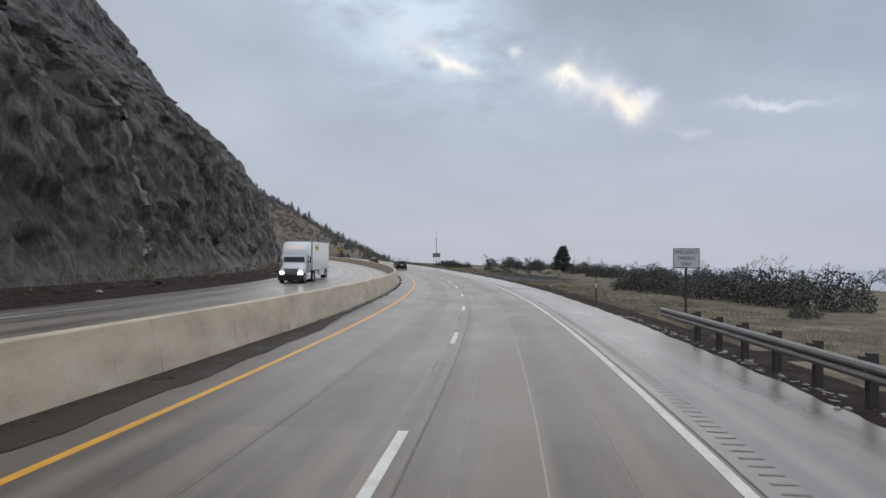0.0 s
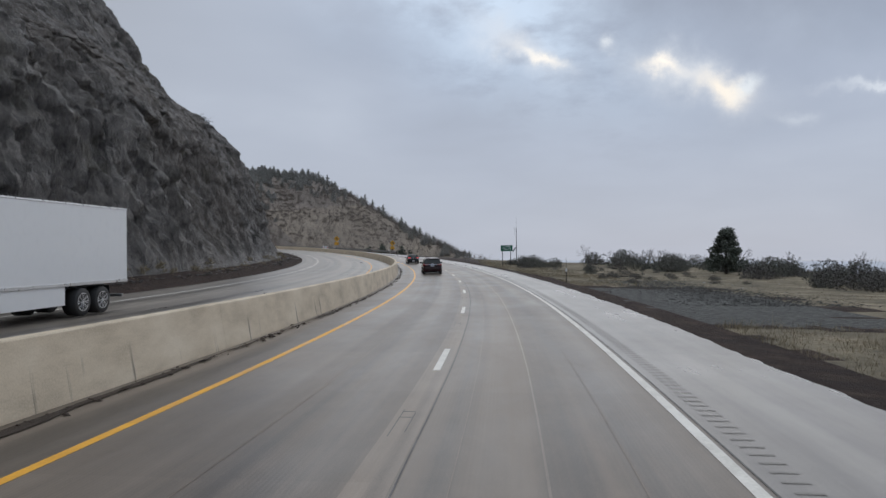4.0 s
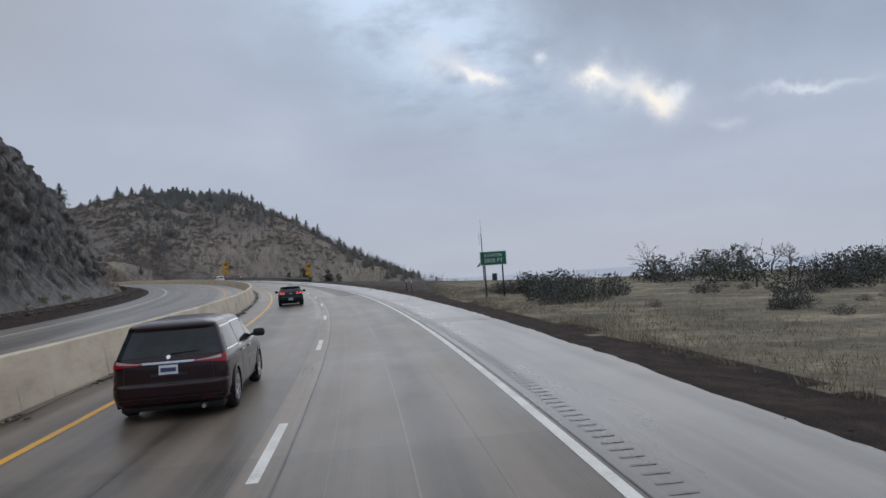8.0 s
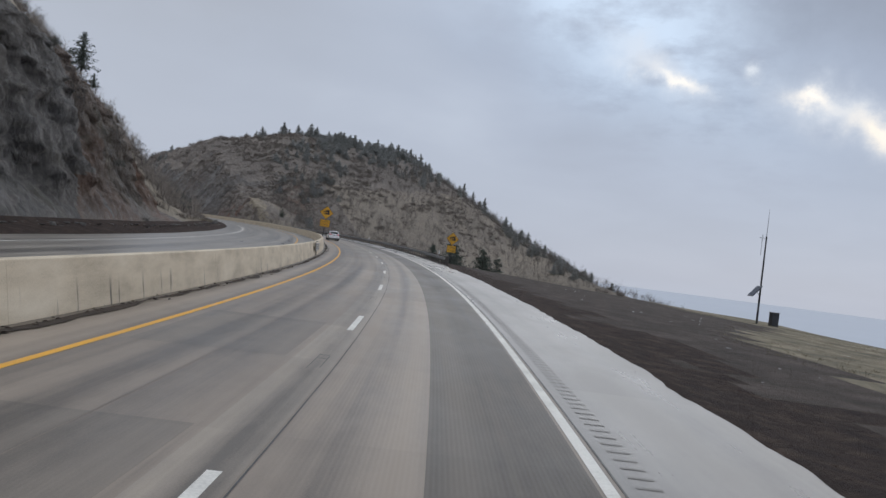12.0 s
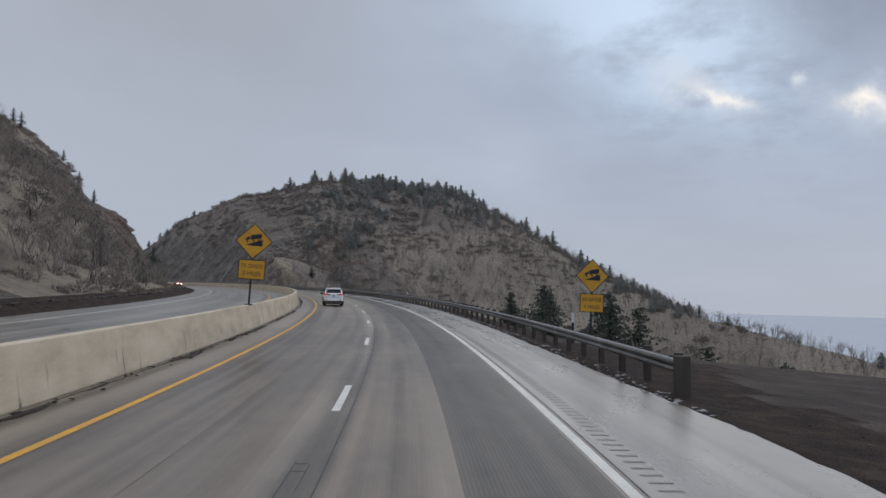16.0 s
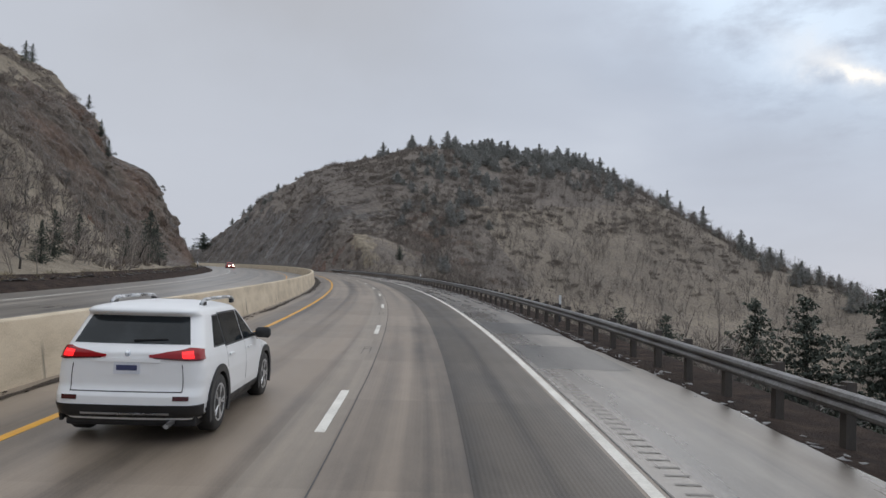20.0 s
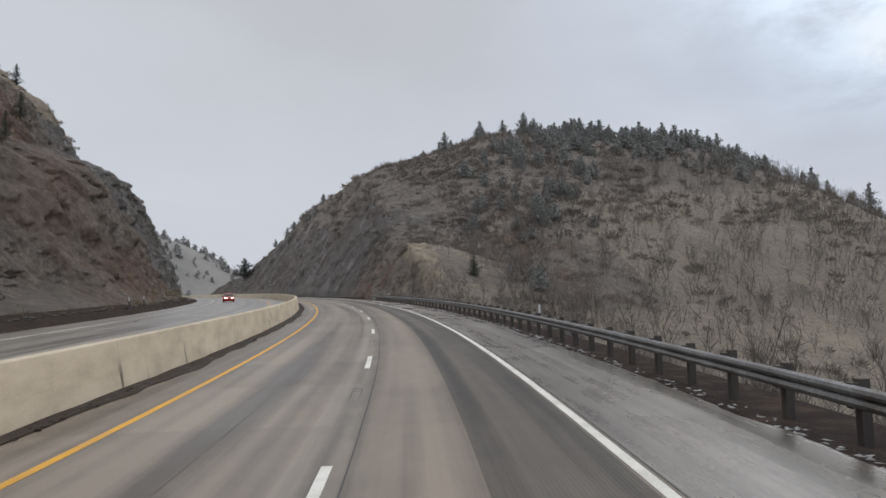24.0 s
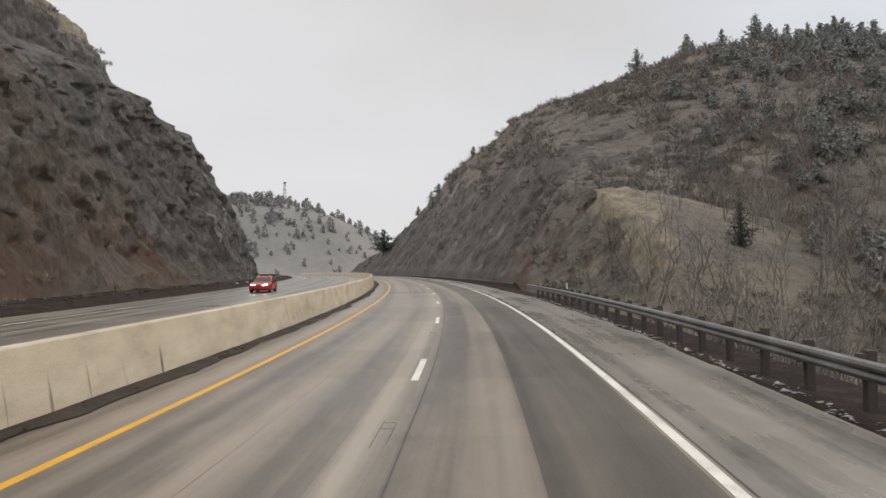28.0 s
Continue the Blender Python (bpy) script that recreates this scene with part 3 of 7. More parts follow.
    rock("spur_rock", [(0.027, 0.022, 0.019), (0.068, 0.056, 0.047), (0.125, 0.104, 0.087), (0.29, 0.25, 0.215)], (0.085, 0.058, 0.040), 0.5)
    grainy("pale_soil", [(0.15, 0.122, 0.09), (0.27, 0.226, 0.168), (0.42, 0.362, 0.28)], (0.85, 0.95), 0.9, 7.0, 0.9, 0.2)
    grainy("pale_scar", [(0.17, 0.162, 0.152), (0.31, 0.30, 0.288)], (0.5, 0.8), 1.5, 12.0, 0.6, 0.05)
    grainy("dry_grass", [(0.066, 0.058, 0.041), (0.132, 0.113, 0.078), (0.21, 0.178, 0.124), (0.36, 0.305, 0.212)], (0.85, 0.97), 0.45, 4.0, 0.9, 0.1)
    # mist over the valley is only this ground's pale base colour
    grainy("mist_toned_valley", [(0.45, 0.475, 0.52), (0.48, 0.505, 0.55)], (0.9, 0.97), 0.01, 0.1, 0, 0)
    # ridge ground paled in base colour to look hazy
    grainy("far_hill_ground", [(0.20, 0.19, 0.177), (0.28, 0.266, 0.247)], (0.9, 0.97), 0.02, 0.2, 0, 0)


land_materials()
for k in ("hill_scrub", "brush_ground", "slope_scrub", "pale_soil", "dry_grass", "cinder_gravel", "slope_gravel", "grey_gravel", "road_dirt", "white_paint", "yellow_paint"):
    MATS[k].node_tree.nodes["Principled BSDF"].inputs["Specular IOR Level"].default_value = 0.16

RIDGE = [at(700, 30)[:2], at(650, 8)[:2], at(595, 30)[:2], at(565, 53)[:2], at(540, 75)[:2], at(535, 136)[:2], at(537, 173)[:2], at(480, 170)[:2], at(430, 160)[:2], at(360, 190)[:2], at(280, 260)[:2]]
RIDGE_H = [5, 10, 34, 45.5, 50.5, 50, 37, 11, -8, -28, -45]


def hill_height(x, y):
    """The rounded wooded hill across the bend, as a ridge with falling flanks."""
    best = np.full(np.shape(x), -200.0)
    for (a, b, ha, hb) in list(zip(RIDGE[:-1], RIDGE[1:], RIDGE_H[:-1], RIDGE_H[1:])) + [(RIDGE[3], at(472, 19)[:2], RIDGE_H[3], 10.0)]:
        ab = b - a
        t = np.clip(((x - a[0]) * ab[0] + (y - a[1]) * ab[1]) / (ab @ ab), 0, 1)
        dist = np.hypot(x - a[0] - t * ab[0], y - a[1] - t * ab[1])
        best = np.maximum(best, ha + (hb - ha) * t - 0.62 * (np.sqrt(dist ** 2 + 15 ** 2) - 15))
    return best


def right_height(s, d):
    """Ground right of the road, above the road's own level."""
    s, d = np.broadcast_arrays(np.asarray(s, float), np.asarray(d, float))
    p = at(s, d)
    z0 = p[..., 2]
    meadow = -0.03 - 0.14 * sstep(d, 4.6, 6.5) - (0.016 + 0.05 * sstep(s, 170, 238)) * np.clip(d - 7, 0, None) - 0.30 * np.clip(d - 46, 0, 60) - 0.2 * np.clip(d - 100, 0, 200)
    bank = -0.03 - 0.12 * sstep(d, 4.4, 5.6) - 0.50 * np.clip(d - 6.6, 0, 50) - 0.12 * np.clip(d - 56, 0, 200)
    w = sstep(s, 250, 276)
    near = meadow * (1 - w) + bank * w
    near = near + 0.15 * fbm(p[..., 0], p[..., 1], 14, 2, 0.5, 3) * sstep(d, 8, 20)
    hill = hill_height(p[..., 0], p[..., 1]) - z0 * 0.0 + 4.5 - z0 + 1.1 * fbm(p[..., 0], p[..., 1], 22, 5, 0.5, 5)
    hill = np.minimum(hill, 1.55 * (d - 8.5 - 7 * sstep(s, 476, 444)) + 1.5 * fbm(s, d, 9, 4, 0.5, 8) * sstep(d, 9, 12))
    k = 3.0
    top = np.maximum(near, hill)
    return top + np.where(d > 9, k * np.exp(-abs(near - hill) / k) * 0.25, 0)


def left_height(s, d):
    """Rock cut and hillside left of the far carriageway; d is negative."""
    s, d = np.broadcast_arrays(np.asarray(s, float), np.asarray(d, float))
    a = -24.6 - d
    # first cut: steep foot, a bench at 20 to 28 m, a steeper crest; its foot draws back towards the end
    back = 0.7 + 1.0 * sstep(s, 196, 232) + 0.9 * sstep(s, 236, 262) + 2.0 * sstep(s, 258, 274)
    q = a - back
    cut = np.interp(q, [-2, 0, 1, 4, 6, 8, 12, 18, 22, 26, 30, 40, 60, 120, 300], [-0.5, 0.6, 3.6, 13.5, 17.5, 19.8, 23.0, 27.5, 32.0, 38.5, 45.0, 56.5, 79, 125, 145])
    cut = np.minimum(cut, np.where(q > 9, 20 + 0.55 * (q - 9) + 80 * sstep(s, 204, 168) + 0.35 * np.clip(q - 22, 0, None), 1e3))
    cut = cut * (1 - 0.12 * sstep(s, 212, 236) - 0.12 * sstep(s, 240, 264))
    cut = np.minimum(cut, np.clip((278 - s + 0.5 * a) * 2.2, 0, 300) + 0.20 * np.clip(a - 4, 0, None))
    hill2 = np.interp(a, [-2, 0, 5, 9, 12, 15, 18, 22, 26, 30, 35, 40, 60, 120, 300], [-0.5, 0.3, 1.6, 4.0, 7.0, 11.0, 14.2, 18.2, 22, 26.5, 32, 37.5, 53, 85, 110])
    cut2 = np.interp(a, [-2, 0, 2, 6.4, 9, 17, 22, 31, 46, 80, 300], [-0.5, 0.5, 7, 18, 21.5, 25, 34.5, 42.5, 50.5, 66, 110])
    w2 = sstep(s + 0.8 * np.clip(a - 4, -4, 12), 408, 448)
    cut2 = cut2 * (0.87 + 0.14 * sstep(s, 436, 472))
    second = (hill2 * (1 - w2) + cut2 * w2)
    second = np.minimum(second, np.clip((s - 300) * 0.9, 0, 300) + 0.35 * np.clip(a - 2, 0, None))
    second = np.minimum(second, np.clip((513 - s) * 2.6, 0, 300) + 0.12 * np.clip(a, 0, None))
    return np.maximum(cut, second)


def sheet(name, s, d, hfun, mat, label, flip=False, rough=None, smooth=True, cover=None):
    S_, D_ = np.meshgrid(np.asarray(s, float), np.asarray(d, float), indexing="ij")
    H_ = hfun(S_, D_)
    if rough is not None:
        S_, D_, H_ = rough(S_, D_, H_)
    v = at(S_, D_, H_)
    ob = mesh_from(name, v, grid_faces(*S_.shape, 0, flip), mat, np.stack([S_, D_], -1), smooth)
    if cover is not None:
        mid = [(q[:-1, :-1] + q[1:, 1:]) / 2 for q in (S_, D_, H_)]
        ob.data.polygons.foreach_set("material_index", cover(*mid).astype(np.int32).ravel())
    return tagged(ob, label, "", "", "structure")


def lattice(a, b, seed):
    """A fixed random number, 0 to 1, for each pair of whole numbers."""
    n = (np.floor(a).astype(np.int64) * 374761393 + np.floor(b).astype(np.int64) * 668265263 + seed * 974634777) & 0xFFFFFFFF
    n = ((n ^ (n >> 13)) * 1274126177) & 0xFFFFFFFF
    return ((n ^ (n >> 16)) & 0xFFFF) / 65535.0


def blocks(S_, H_, seed):
    """Broken blocks and shelves of several sizes."""
    out = 0.0
    for w, h, k in ((3.4, 5.0, 0.9), (1.7, 2.2, 0.75), (0.9, 1.1, 0.5)):
        a = S_ / w + 0.55 * fbm(S_, H_, 2.2 * w, 3, 0.5, seed + 1)
        b = H_ / h + 0.55 * fbm(S_, H_, 2.0 * w, 3, 0.5, seed + 2) + 0.6 * lattice(a, 0 * a, seed + 3)
        out = out + k * lattice(a, b, seed + int(10 * w))
    return out


def crags(S_, D_, H_):
    """Columns, blocks and ledges of the blasted rock face, worked into the slope."""
    up = sstep(H_, 0.3, 4)
    col = fbm(S_ + 0.1 * H_, H_ * 0.3, 7, 4, 0.55, 11, True) * 1.5 + fbm(S_, H_ * 0.6, 24, 3, 0.5, 12, True) * 1.6
    blk = blocks(S_, H_, 13) + 0.5 * fbm(S_, H_ * 0.6, 0.9, 3, 0.65, 14) + 0.45 * fbm(S_ + 0.25 * H_, H_ * 0.22, 1.3, 3, 0.6, 17, True)
    return S_ + 0.25 * fbm(S_, H_, 1.3, 2, 0.5, 15) * up, D_ + (blk * 1.1 - col * 0.75 - 1.85) * up, H_ + 0.35 * fbm(S_ * 0.4, H_, 1.6, 3, 0.6, 16) * up


def left_d(n1, step1, n2, step2):
    return -24.6 - np.concatenate([[-0.9], np.arange(n1) * step1, n1 * step1 + np.cumsum(np.geomspace(step1, step2, n2))])


def cliff_d():
    """Rows up a rock cut: close over the steep foot, wider above the bench."""
    return -24.6 - np.concatenate([[-0.9], np.arange(0, 11, 0.14), np.arange(11, 36, 0.36), 36 + np.cumsum(np.geomspace(0.4, 14, 26))])


def cut_cover(s, d, h):
    """0 brown rock, 1 scrub above the bench, 2 dark rock at the far end"""
    e = fbm(s, d, 7, 3, 0.5, 61)
    k = np.where((h > 33 + 5 * e) | (s + 0.35 * (d + 24.6) < 386 + 5 * e), 1, 0)
    return np.where((k == 0) & (s > 462 + 12 * e), 2, k)


sheet("cliff_1", np.concatenate([np.arange(-60, 24, 1.5), np.arange(24, 292.1, 0.37)]), cliff_d(), left_height, ["basalt", "brown_rock"], "dark wet basalt road cut, tall and craggy, browner at its end", rough=crags, smooth=False, cover=lambda s, d, h: (s + 16 * fbm(s, h, 9, 4, 0.6, 62) > 240).astype(int))
sheet("hillside", np.arange(288, 386.1, 1.2), left_d(56, 1.0, 22, 10), left_height, "slope_scrub", "pale winter hillside with dry grass and bare oaks")
sheet("cliff_2", np.arange(379, 540.1, 0.5), cliff_d(), left_height, ["brown_rock", "slope_scrub", "basalt"], "brown rock cut with a scrubby bench beyond the wooded slope", rough=crags, smooth=False, cover=cut_cover)
dr = np.concatenate([[-40, -24, -10, 2.0, 4.2, 4.6], np.arange(5, 12, 0.5), np.arange(12, 60, 2.0), np.arange(60, 260, 5.0), np.geomspace(260, 3500, 16)])


def ground_height(s, d):
    h = right_height(s, np.maximum(d, 4.6))
    h = np.where(d < 4.5, -0.25, h)
    far = sstep(d, 240, 500)
    p = at(s, d)
    low = -30 - 0.012 * np.clip(d - 240, 0, 3000) - p[..., 2]
    return h * (1 - far) + low * far


sg = np.concatenate([np.arange(-400, -60, 40.0), np.arange(-60, 30, 2.0), np.arange(30, 140, 0.6), np.arange(140, 260, 1.5), np.arange(260, 720, 2.5), np.arange(720, 1500, 30.0)])


def ground_cover(s, d, h):
    """0 grass, 1 scrub hill, 2 cinder shoulder, 3 valley coloured as mist, 4 rock cut"""
    edge = 0.9 * fbm(s, d, 5, 3, 0.5, 21)
    k = np.zeros(s.shape, int)
    k[d + edge + 0.5 * fbm(s, d, 1.1, 3, 0.6, 25) < 6.7 + 2.0 * sstep(s, 222, 228) + 8 * sstep(s, 160, 205) + 14 * sstep(s, 200, 228)] = 2
    frayed = 1.6 * fbm(s, d, 1.3, 4, 0.65, 26)
    k[(abs(s - 94) < 13.5 + 1.5 * edge + frayed) & (d < 14.5 + 2 * edge + frayed) & (d > 5)] = 2
    k[(abs(s - 93) < 11.5 + 1.5 * edge + frayed) & (d < 13.5 + 2 * edge + frayed) & (d > 6.4 + 0.5 * edge + 0.3 * frayed)] = 6
    k[(k == 2) & (s > 160) & (s < 268) & (d > 8.0 + 3.0 * edge + 1.5 * fbm(s, d, 1.6, 3, 0.6, 24))] = 7
    p = at(s, d)
    w = hill_height(p[..., 0], p[..., 1]) + 4.5 - p[..., 2]
    k[(s > 268) & (d > 12)] = 1
    k[(s > 262) & (d > 12) & (s + 10 * fbm(s, d, 30, 4, 0.6, 22) - 0.25 * (d - 40) > 478 - 1.1 * np.clip(h - 22, 0, 40))] = 5
    k[(s > 262) & (d > 8) & (w > 1.55 * (d - 8.5) - 3) & (h > 0.3) & (d < 40) & (s > 500 + 6 * edge)] = 4
    k[(k == 2) & (s > 430) & (h > 0.2)] = 5
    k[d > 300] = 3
    return k


sheet("ground", sg, dr, ground_height, ["dry_grass", "hill_scrub", "cinder_gravel", "mist_toned_valley", "basalt", "brush_ground", "grey_gravel", "slope_gravel"], "rolling winter grassland and scrub hill above a valley coloured as mist", cover=ground_cover)


def far_level(x, y):
    """Height of the pale ridge beyond the cut at a world place."""
    c = at(990, 30)
    u, v = x - c[0], y - c[1]
    return 73 * np.exp(-(((u + 76) / 146) ** 2 + ((v + 80) / 154) ** 2)) + 47 * np.exp(-(((u - 72) / 75) ** 2 + (v / 108) ** 2)) - 9


def far_hill():
    """The ridge seen through the cut, its haze held in the pale ground colour."""
    x, y = np.meshgrid(np.linspace(-1000, -330, 90), np.linspace(420, 1050, 80), indexing="ij")
    z = far_level(x, y) + 3 * fbm(x, y, 60, 4, 0.5, 31)
    ob = mesh_from("far_hill", np.stack([x, y, z], -1), grid_faces(*x.shape), "far_hill_ground", None, True)
    tagged(ob, "ridge far beyond the road cut, haze put into its pale colour", "", "", "structure")


far_hill()


def spur_height(s, d):
    return right_height(s, d) + 0.12 - 0.4 * sstep(s, 452, 446)


def spur_crags(S_, D_, H_):
    up = sstep(H_, 0.4, 4) * sstep(S_, 450, 464) * sstep(D_, 52, 40)
    col = fbm(S_, H_ * 0.4, 8, 4, 0.55, 71, True) * 1.5 - 0.8 * blocks(S_, H_, 72) + 0.8
    return S_, D_ - (col * 0.7) * up, H_ + fbm(S_, D_ + H_, 2.2, 4, 0.6, 73) * 0.8 * up


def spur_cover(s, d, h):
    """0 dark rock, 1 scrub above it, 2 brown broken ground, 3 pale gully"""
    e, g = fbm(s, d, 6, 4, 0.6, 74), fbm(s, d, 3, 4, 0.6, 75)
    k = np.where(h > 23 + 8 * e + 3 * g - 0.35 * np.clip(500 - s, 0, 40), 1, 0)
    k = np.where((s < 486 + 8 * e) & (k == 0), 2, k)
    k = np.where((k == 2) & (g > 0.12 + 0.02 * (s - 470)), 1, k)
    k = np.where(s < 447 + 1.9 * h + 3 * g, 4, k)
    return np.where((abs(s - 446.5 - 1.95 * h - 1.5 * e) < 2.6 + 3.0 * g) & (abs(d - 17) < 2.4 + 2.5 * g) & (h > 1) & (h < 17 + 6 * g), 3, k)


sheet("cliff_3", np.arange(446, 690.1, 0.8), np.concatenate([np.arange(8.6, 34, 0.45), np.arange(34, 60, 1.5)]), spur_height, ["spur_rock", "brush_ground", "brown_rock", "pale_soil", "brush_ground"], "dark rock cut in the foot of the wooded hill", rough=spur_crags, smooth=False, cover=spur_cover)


def scar(points, width):
    """A pale streak of clean rock lying on the face; points are (along, into the slope)."""
    P = np.array(points, float)
    t = np.linspace(0, 1, 24)
    u = np.linspace(0, 1, len(P))
    s, a = np.interp(t, u, P[:, 0]), np.interp(t, u, P[:, 1])
    w = width * (0.35 + 0.65 * np.sin(np.pi * np.clip(t * 0.96 + 0.02, 0, 1))) * (1 + 0.4 * fbm(t * 20, 3.0, 2.0, 3))
    S_ = s[:, None] + w[:, None] * np.array([-0.5, -0.2, 0.2, 0.5])[None]
    D_ = np.broadcast_to(-24.6 - a[:, None], S_.shape)
    S2, D2, H2 = crags(S_, D_, left_height(S_, D_))
    ob = mesh_from("rock_scar", at(S2, D2 + np.array([0.0, 0.22, 0.22, 0.0])[None], H2 + np.array([-0.1, 0.1, 0.1, -0.1])[None]), grid_faces(*S_.shape), "pale_scar")
    tagged(ob, "pale streak of fresh rock on the dark cut", "", "", "structure")


scar([(62.6, 7.4), (61.6, 6.0), (60.9, 5.0), (60.3, 3.9)], 0.45)
scar([(60.2, 3.7), (59.3, 2.6)], 0.35)
scar([(57.9, 2.5), (56.4, 1.9)], 0.8)
scar([(55.6, 1.6), (54.0, 1.3)], 0.8)
scar([(38.0, 6.5), (36.5, 4.0)], 0.35)
scar([(497, 5.5), (495.5, 2.5)], 0.5)
scar([(489, 4.0), (488, 1.5)], 0.5)

# ---------------------------------------------------------------- building kit
def part(name, bm, mat, parent, label="", smooth=False):
    """Links a bmesh as one mesh object under a thing or a part."""
    bmesh.ops.recalc_face_normals(bm, faces=bm.faces)
    me = bpy.data.meshes.new(name)
    bm.to_mesh(me)
    bm.free()
    me.materials.append(MATS[mat])
    if smooth:
        me.polygons.foreach_set("use_smooth", [True] * len(me.polygons))
    ob = new(name, me)
    ob.parent = parent
    if label:
        ob["label"] = label
    return ob


def thing(name, m, label, category, group=""):
    ob = new(name)
    ob.empty_display_size = 0.3
    ob.matrix_world = m
    return tagged(ob, label, category, group)


def box(lo, hi, bev=0.0, bm=None):
    bm2 = bmesh.new()
    v = [bm2.verts.new((x, y, z)) for x in (lo[0], hi[0]) for y in (lo[1], hi[1]) for z in (lo[2], hi[2])]
    for f in ((0, 1, 3, 2), (4, 6, 7, 5), (0, 4, 5, 1), (2, 3, 7, 6), (0, 2, 6, 4), (1, 5, 7, 3)):
        bm2.faces.new([v[i] for i in f])
    if bev:
        bmesh.ops.bevel(bm2, geom=bm2.edges[:], offset=bev, segments=2, affect="EDGES", profile=0.6)
    if bm is None:
        return bm2
    me = bpy.data.meshes.new("tmp")
    bm2.to_mesh(me)
    bm2.free()
    bm.from_mesh(me)
    bpy.data.meshes.remove(me)
    return bm


def rod(p0, p1, r0, r1=None, n=8, bm=None):
    bm = bmesh.new() if bm is None else bm
    p0, p1 = Vector(p0), Vector(p1)
    q = (p1 - p0).to_track_quat("Z", "Y")
    rings = []
    for p, r in ((p0, r0), (p1, r0 if r1 is None else r1)):
        rings.append([bm.verts.new(p + q @ Vector((r * math.cos(2 * math.pi * k / n), r * math.sin(2 * math.pi * k / n), 0))) for k in range(n)])
    for k in range(n):
        bm.faces.new((rings[0][k], rings[0][(k + 1) % n], rings[1][(k + 1) % n], rings[1][k]))
    bm.faces.new(rings[0][::-1])
    bm.faces.new(rings[1])
    return bm


def lathe(axis_pts, n=20, bm=None):
    """Turned about the x axis: (x, radius) pairs."""
    bm = bmesh.new() if bm is None else bm
    rings = [[bm.verts.new((x, r * math.cos(2 * math.pi * k / n), r * math.sin(2 * math.pi * k / n))) for k in range(n)] for x, r in axis_pts]
    for a, b in zip(rings[:-1], rings[1:]):
        for k in range(n):
            bm.faces.new((a[k], a[(k + 1) % n], b[(k + 1) % n], b[k]))
    bm.faces.new(rings[0][::-1])
    bm.faces.new(rings[-1])
    return bm


def prism(outline, y0, y1, bm=None):
    """An outline in x, z carried from y0 to y1."""
    bm = bmesh.new() if bm is None else bm
    a = [bm.verts.new((x, y0, z)) for x, z in outline]
    b = [bm.verts.new((x, y1, z)) for x, z in outline]
    n = len(a)
    for k in range(n):
        bm.faces.new((a[k], a[(k + 1) % n], b[(k + 1) % n], b[k]))
    bm.faces.new(a[::-1])
    bm.faces.new(b)
    return bm


def loft(sections, bm=None, cap=True):
    """Skin through rings of points of the same count."""
    bm = bmesh.new() if bm is None else bm
    rings = [[bm.verts.new(p) for p in s] for s in sections]
    n = len(rings[0])
    for a, b in zip(rings[:-1], rings[1:]):
        for k in range(n):
            bm.faces.new((a[k], a[(k + 1) % n], b[(k + 1) % n], b[k]))
    if cap:
        bm.faces.new(rings[0][::-1])
        bm.faces.new(rings[-1])
    return bm


def slab(c, thick, bm=None):
    """A thin plate on four corners (counter-clockwise from outside), thickened outwards."""
    bm = bmesh.new() if bm is None else bm
    c = [Vector(p) for p in c]
    nrm = (c[1] - c[0]).cross(c[3] - c[0]).normalized()
    a, b = [bm.verts.new(p - nrm * thick * 0.5) for p in c], [bm.verts.new(p + nrm * thick) for p in c]
    for k in range(4):
        bm.faces.new((a[k], a[(k + 1) % 4], b[(k + 1) % 4], b[k]))
    bm.faces.new(a[::-1])
    bm.faces.new(b)
    return bm


def quad_sub(c, u0, u1, v0, v1):
    """A piece of a four-cornered face, by fractions along and up."""
    c = [Vector(p) for p in c]

    def pt(u, v):
        return (c[0] * (1 - u) + c[1] * u) * (1 - v) + (c[3] * (1 - u) + c[2] * u) * v
    return [pt(u0, v0), pt(u1, v0), pt(u1, v1), pt(u0, v1)]


def lettering(text, size, mat, parent, x, z, y=-0.012, name="letter", width=None):
    """Raised letters on a plate that faces -y, each a part of its own."""
    cu = bpy.data.curves.new("tmp", "FONT")
    cu.body, cu.size, cu.align_x, cu.align_y, cu.extrude = text, size, "CENTER", "CENTER", 0.002
    tmp = new("tmp", cu)
    me = bpy.data.meshes.new_from_object(tmp)
    bpy.data.objects.remove(tmp)
    bm = bmesh.new()
    bm.from_mesh(me)
    bpy.data.meshes.remove(me)
    bmesh.ops.remove_doubles(bm, verts=bm.verts, dist=1e-5)
    xs = [v.co.x for v in bm.verts]
    k = 1.0 if not width else width / (max(xs) - min(xs))
    seen = set()
    for start in list(bm.faces):
        if start.index in seen:
            continue
        stack, island = [start], []
        seen.add(start.index)
        while stack:
            f = stack.pop()
            island.append(f)
            for e in f.edges:
                for g in e.link_faces:
                    if g.index not in seen:
                        seen.add(g.index)
                        stack.append(g)
        verts = sorted({v.index for f in island for v in f.verts})
        bm.verts.ensure_lookup_table()
        order = {q: n for n, q in enumerate(verts)}
        ob = mesh_from(name, [tuple(bm.verts[q].co) for q in verts], [[order[v.index] for v in f.verts] for f in island], mat, None, False, parent)
        ob.matrix_basis = Matrix.Translation((x, y, z)) @ Matrix.Rotation(radians(90), 4, "X") @ Matrix.Diagonal((k, 1, 1, 1))
    bm.free()


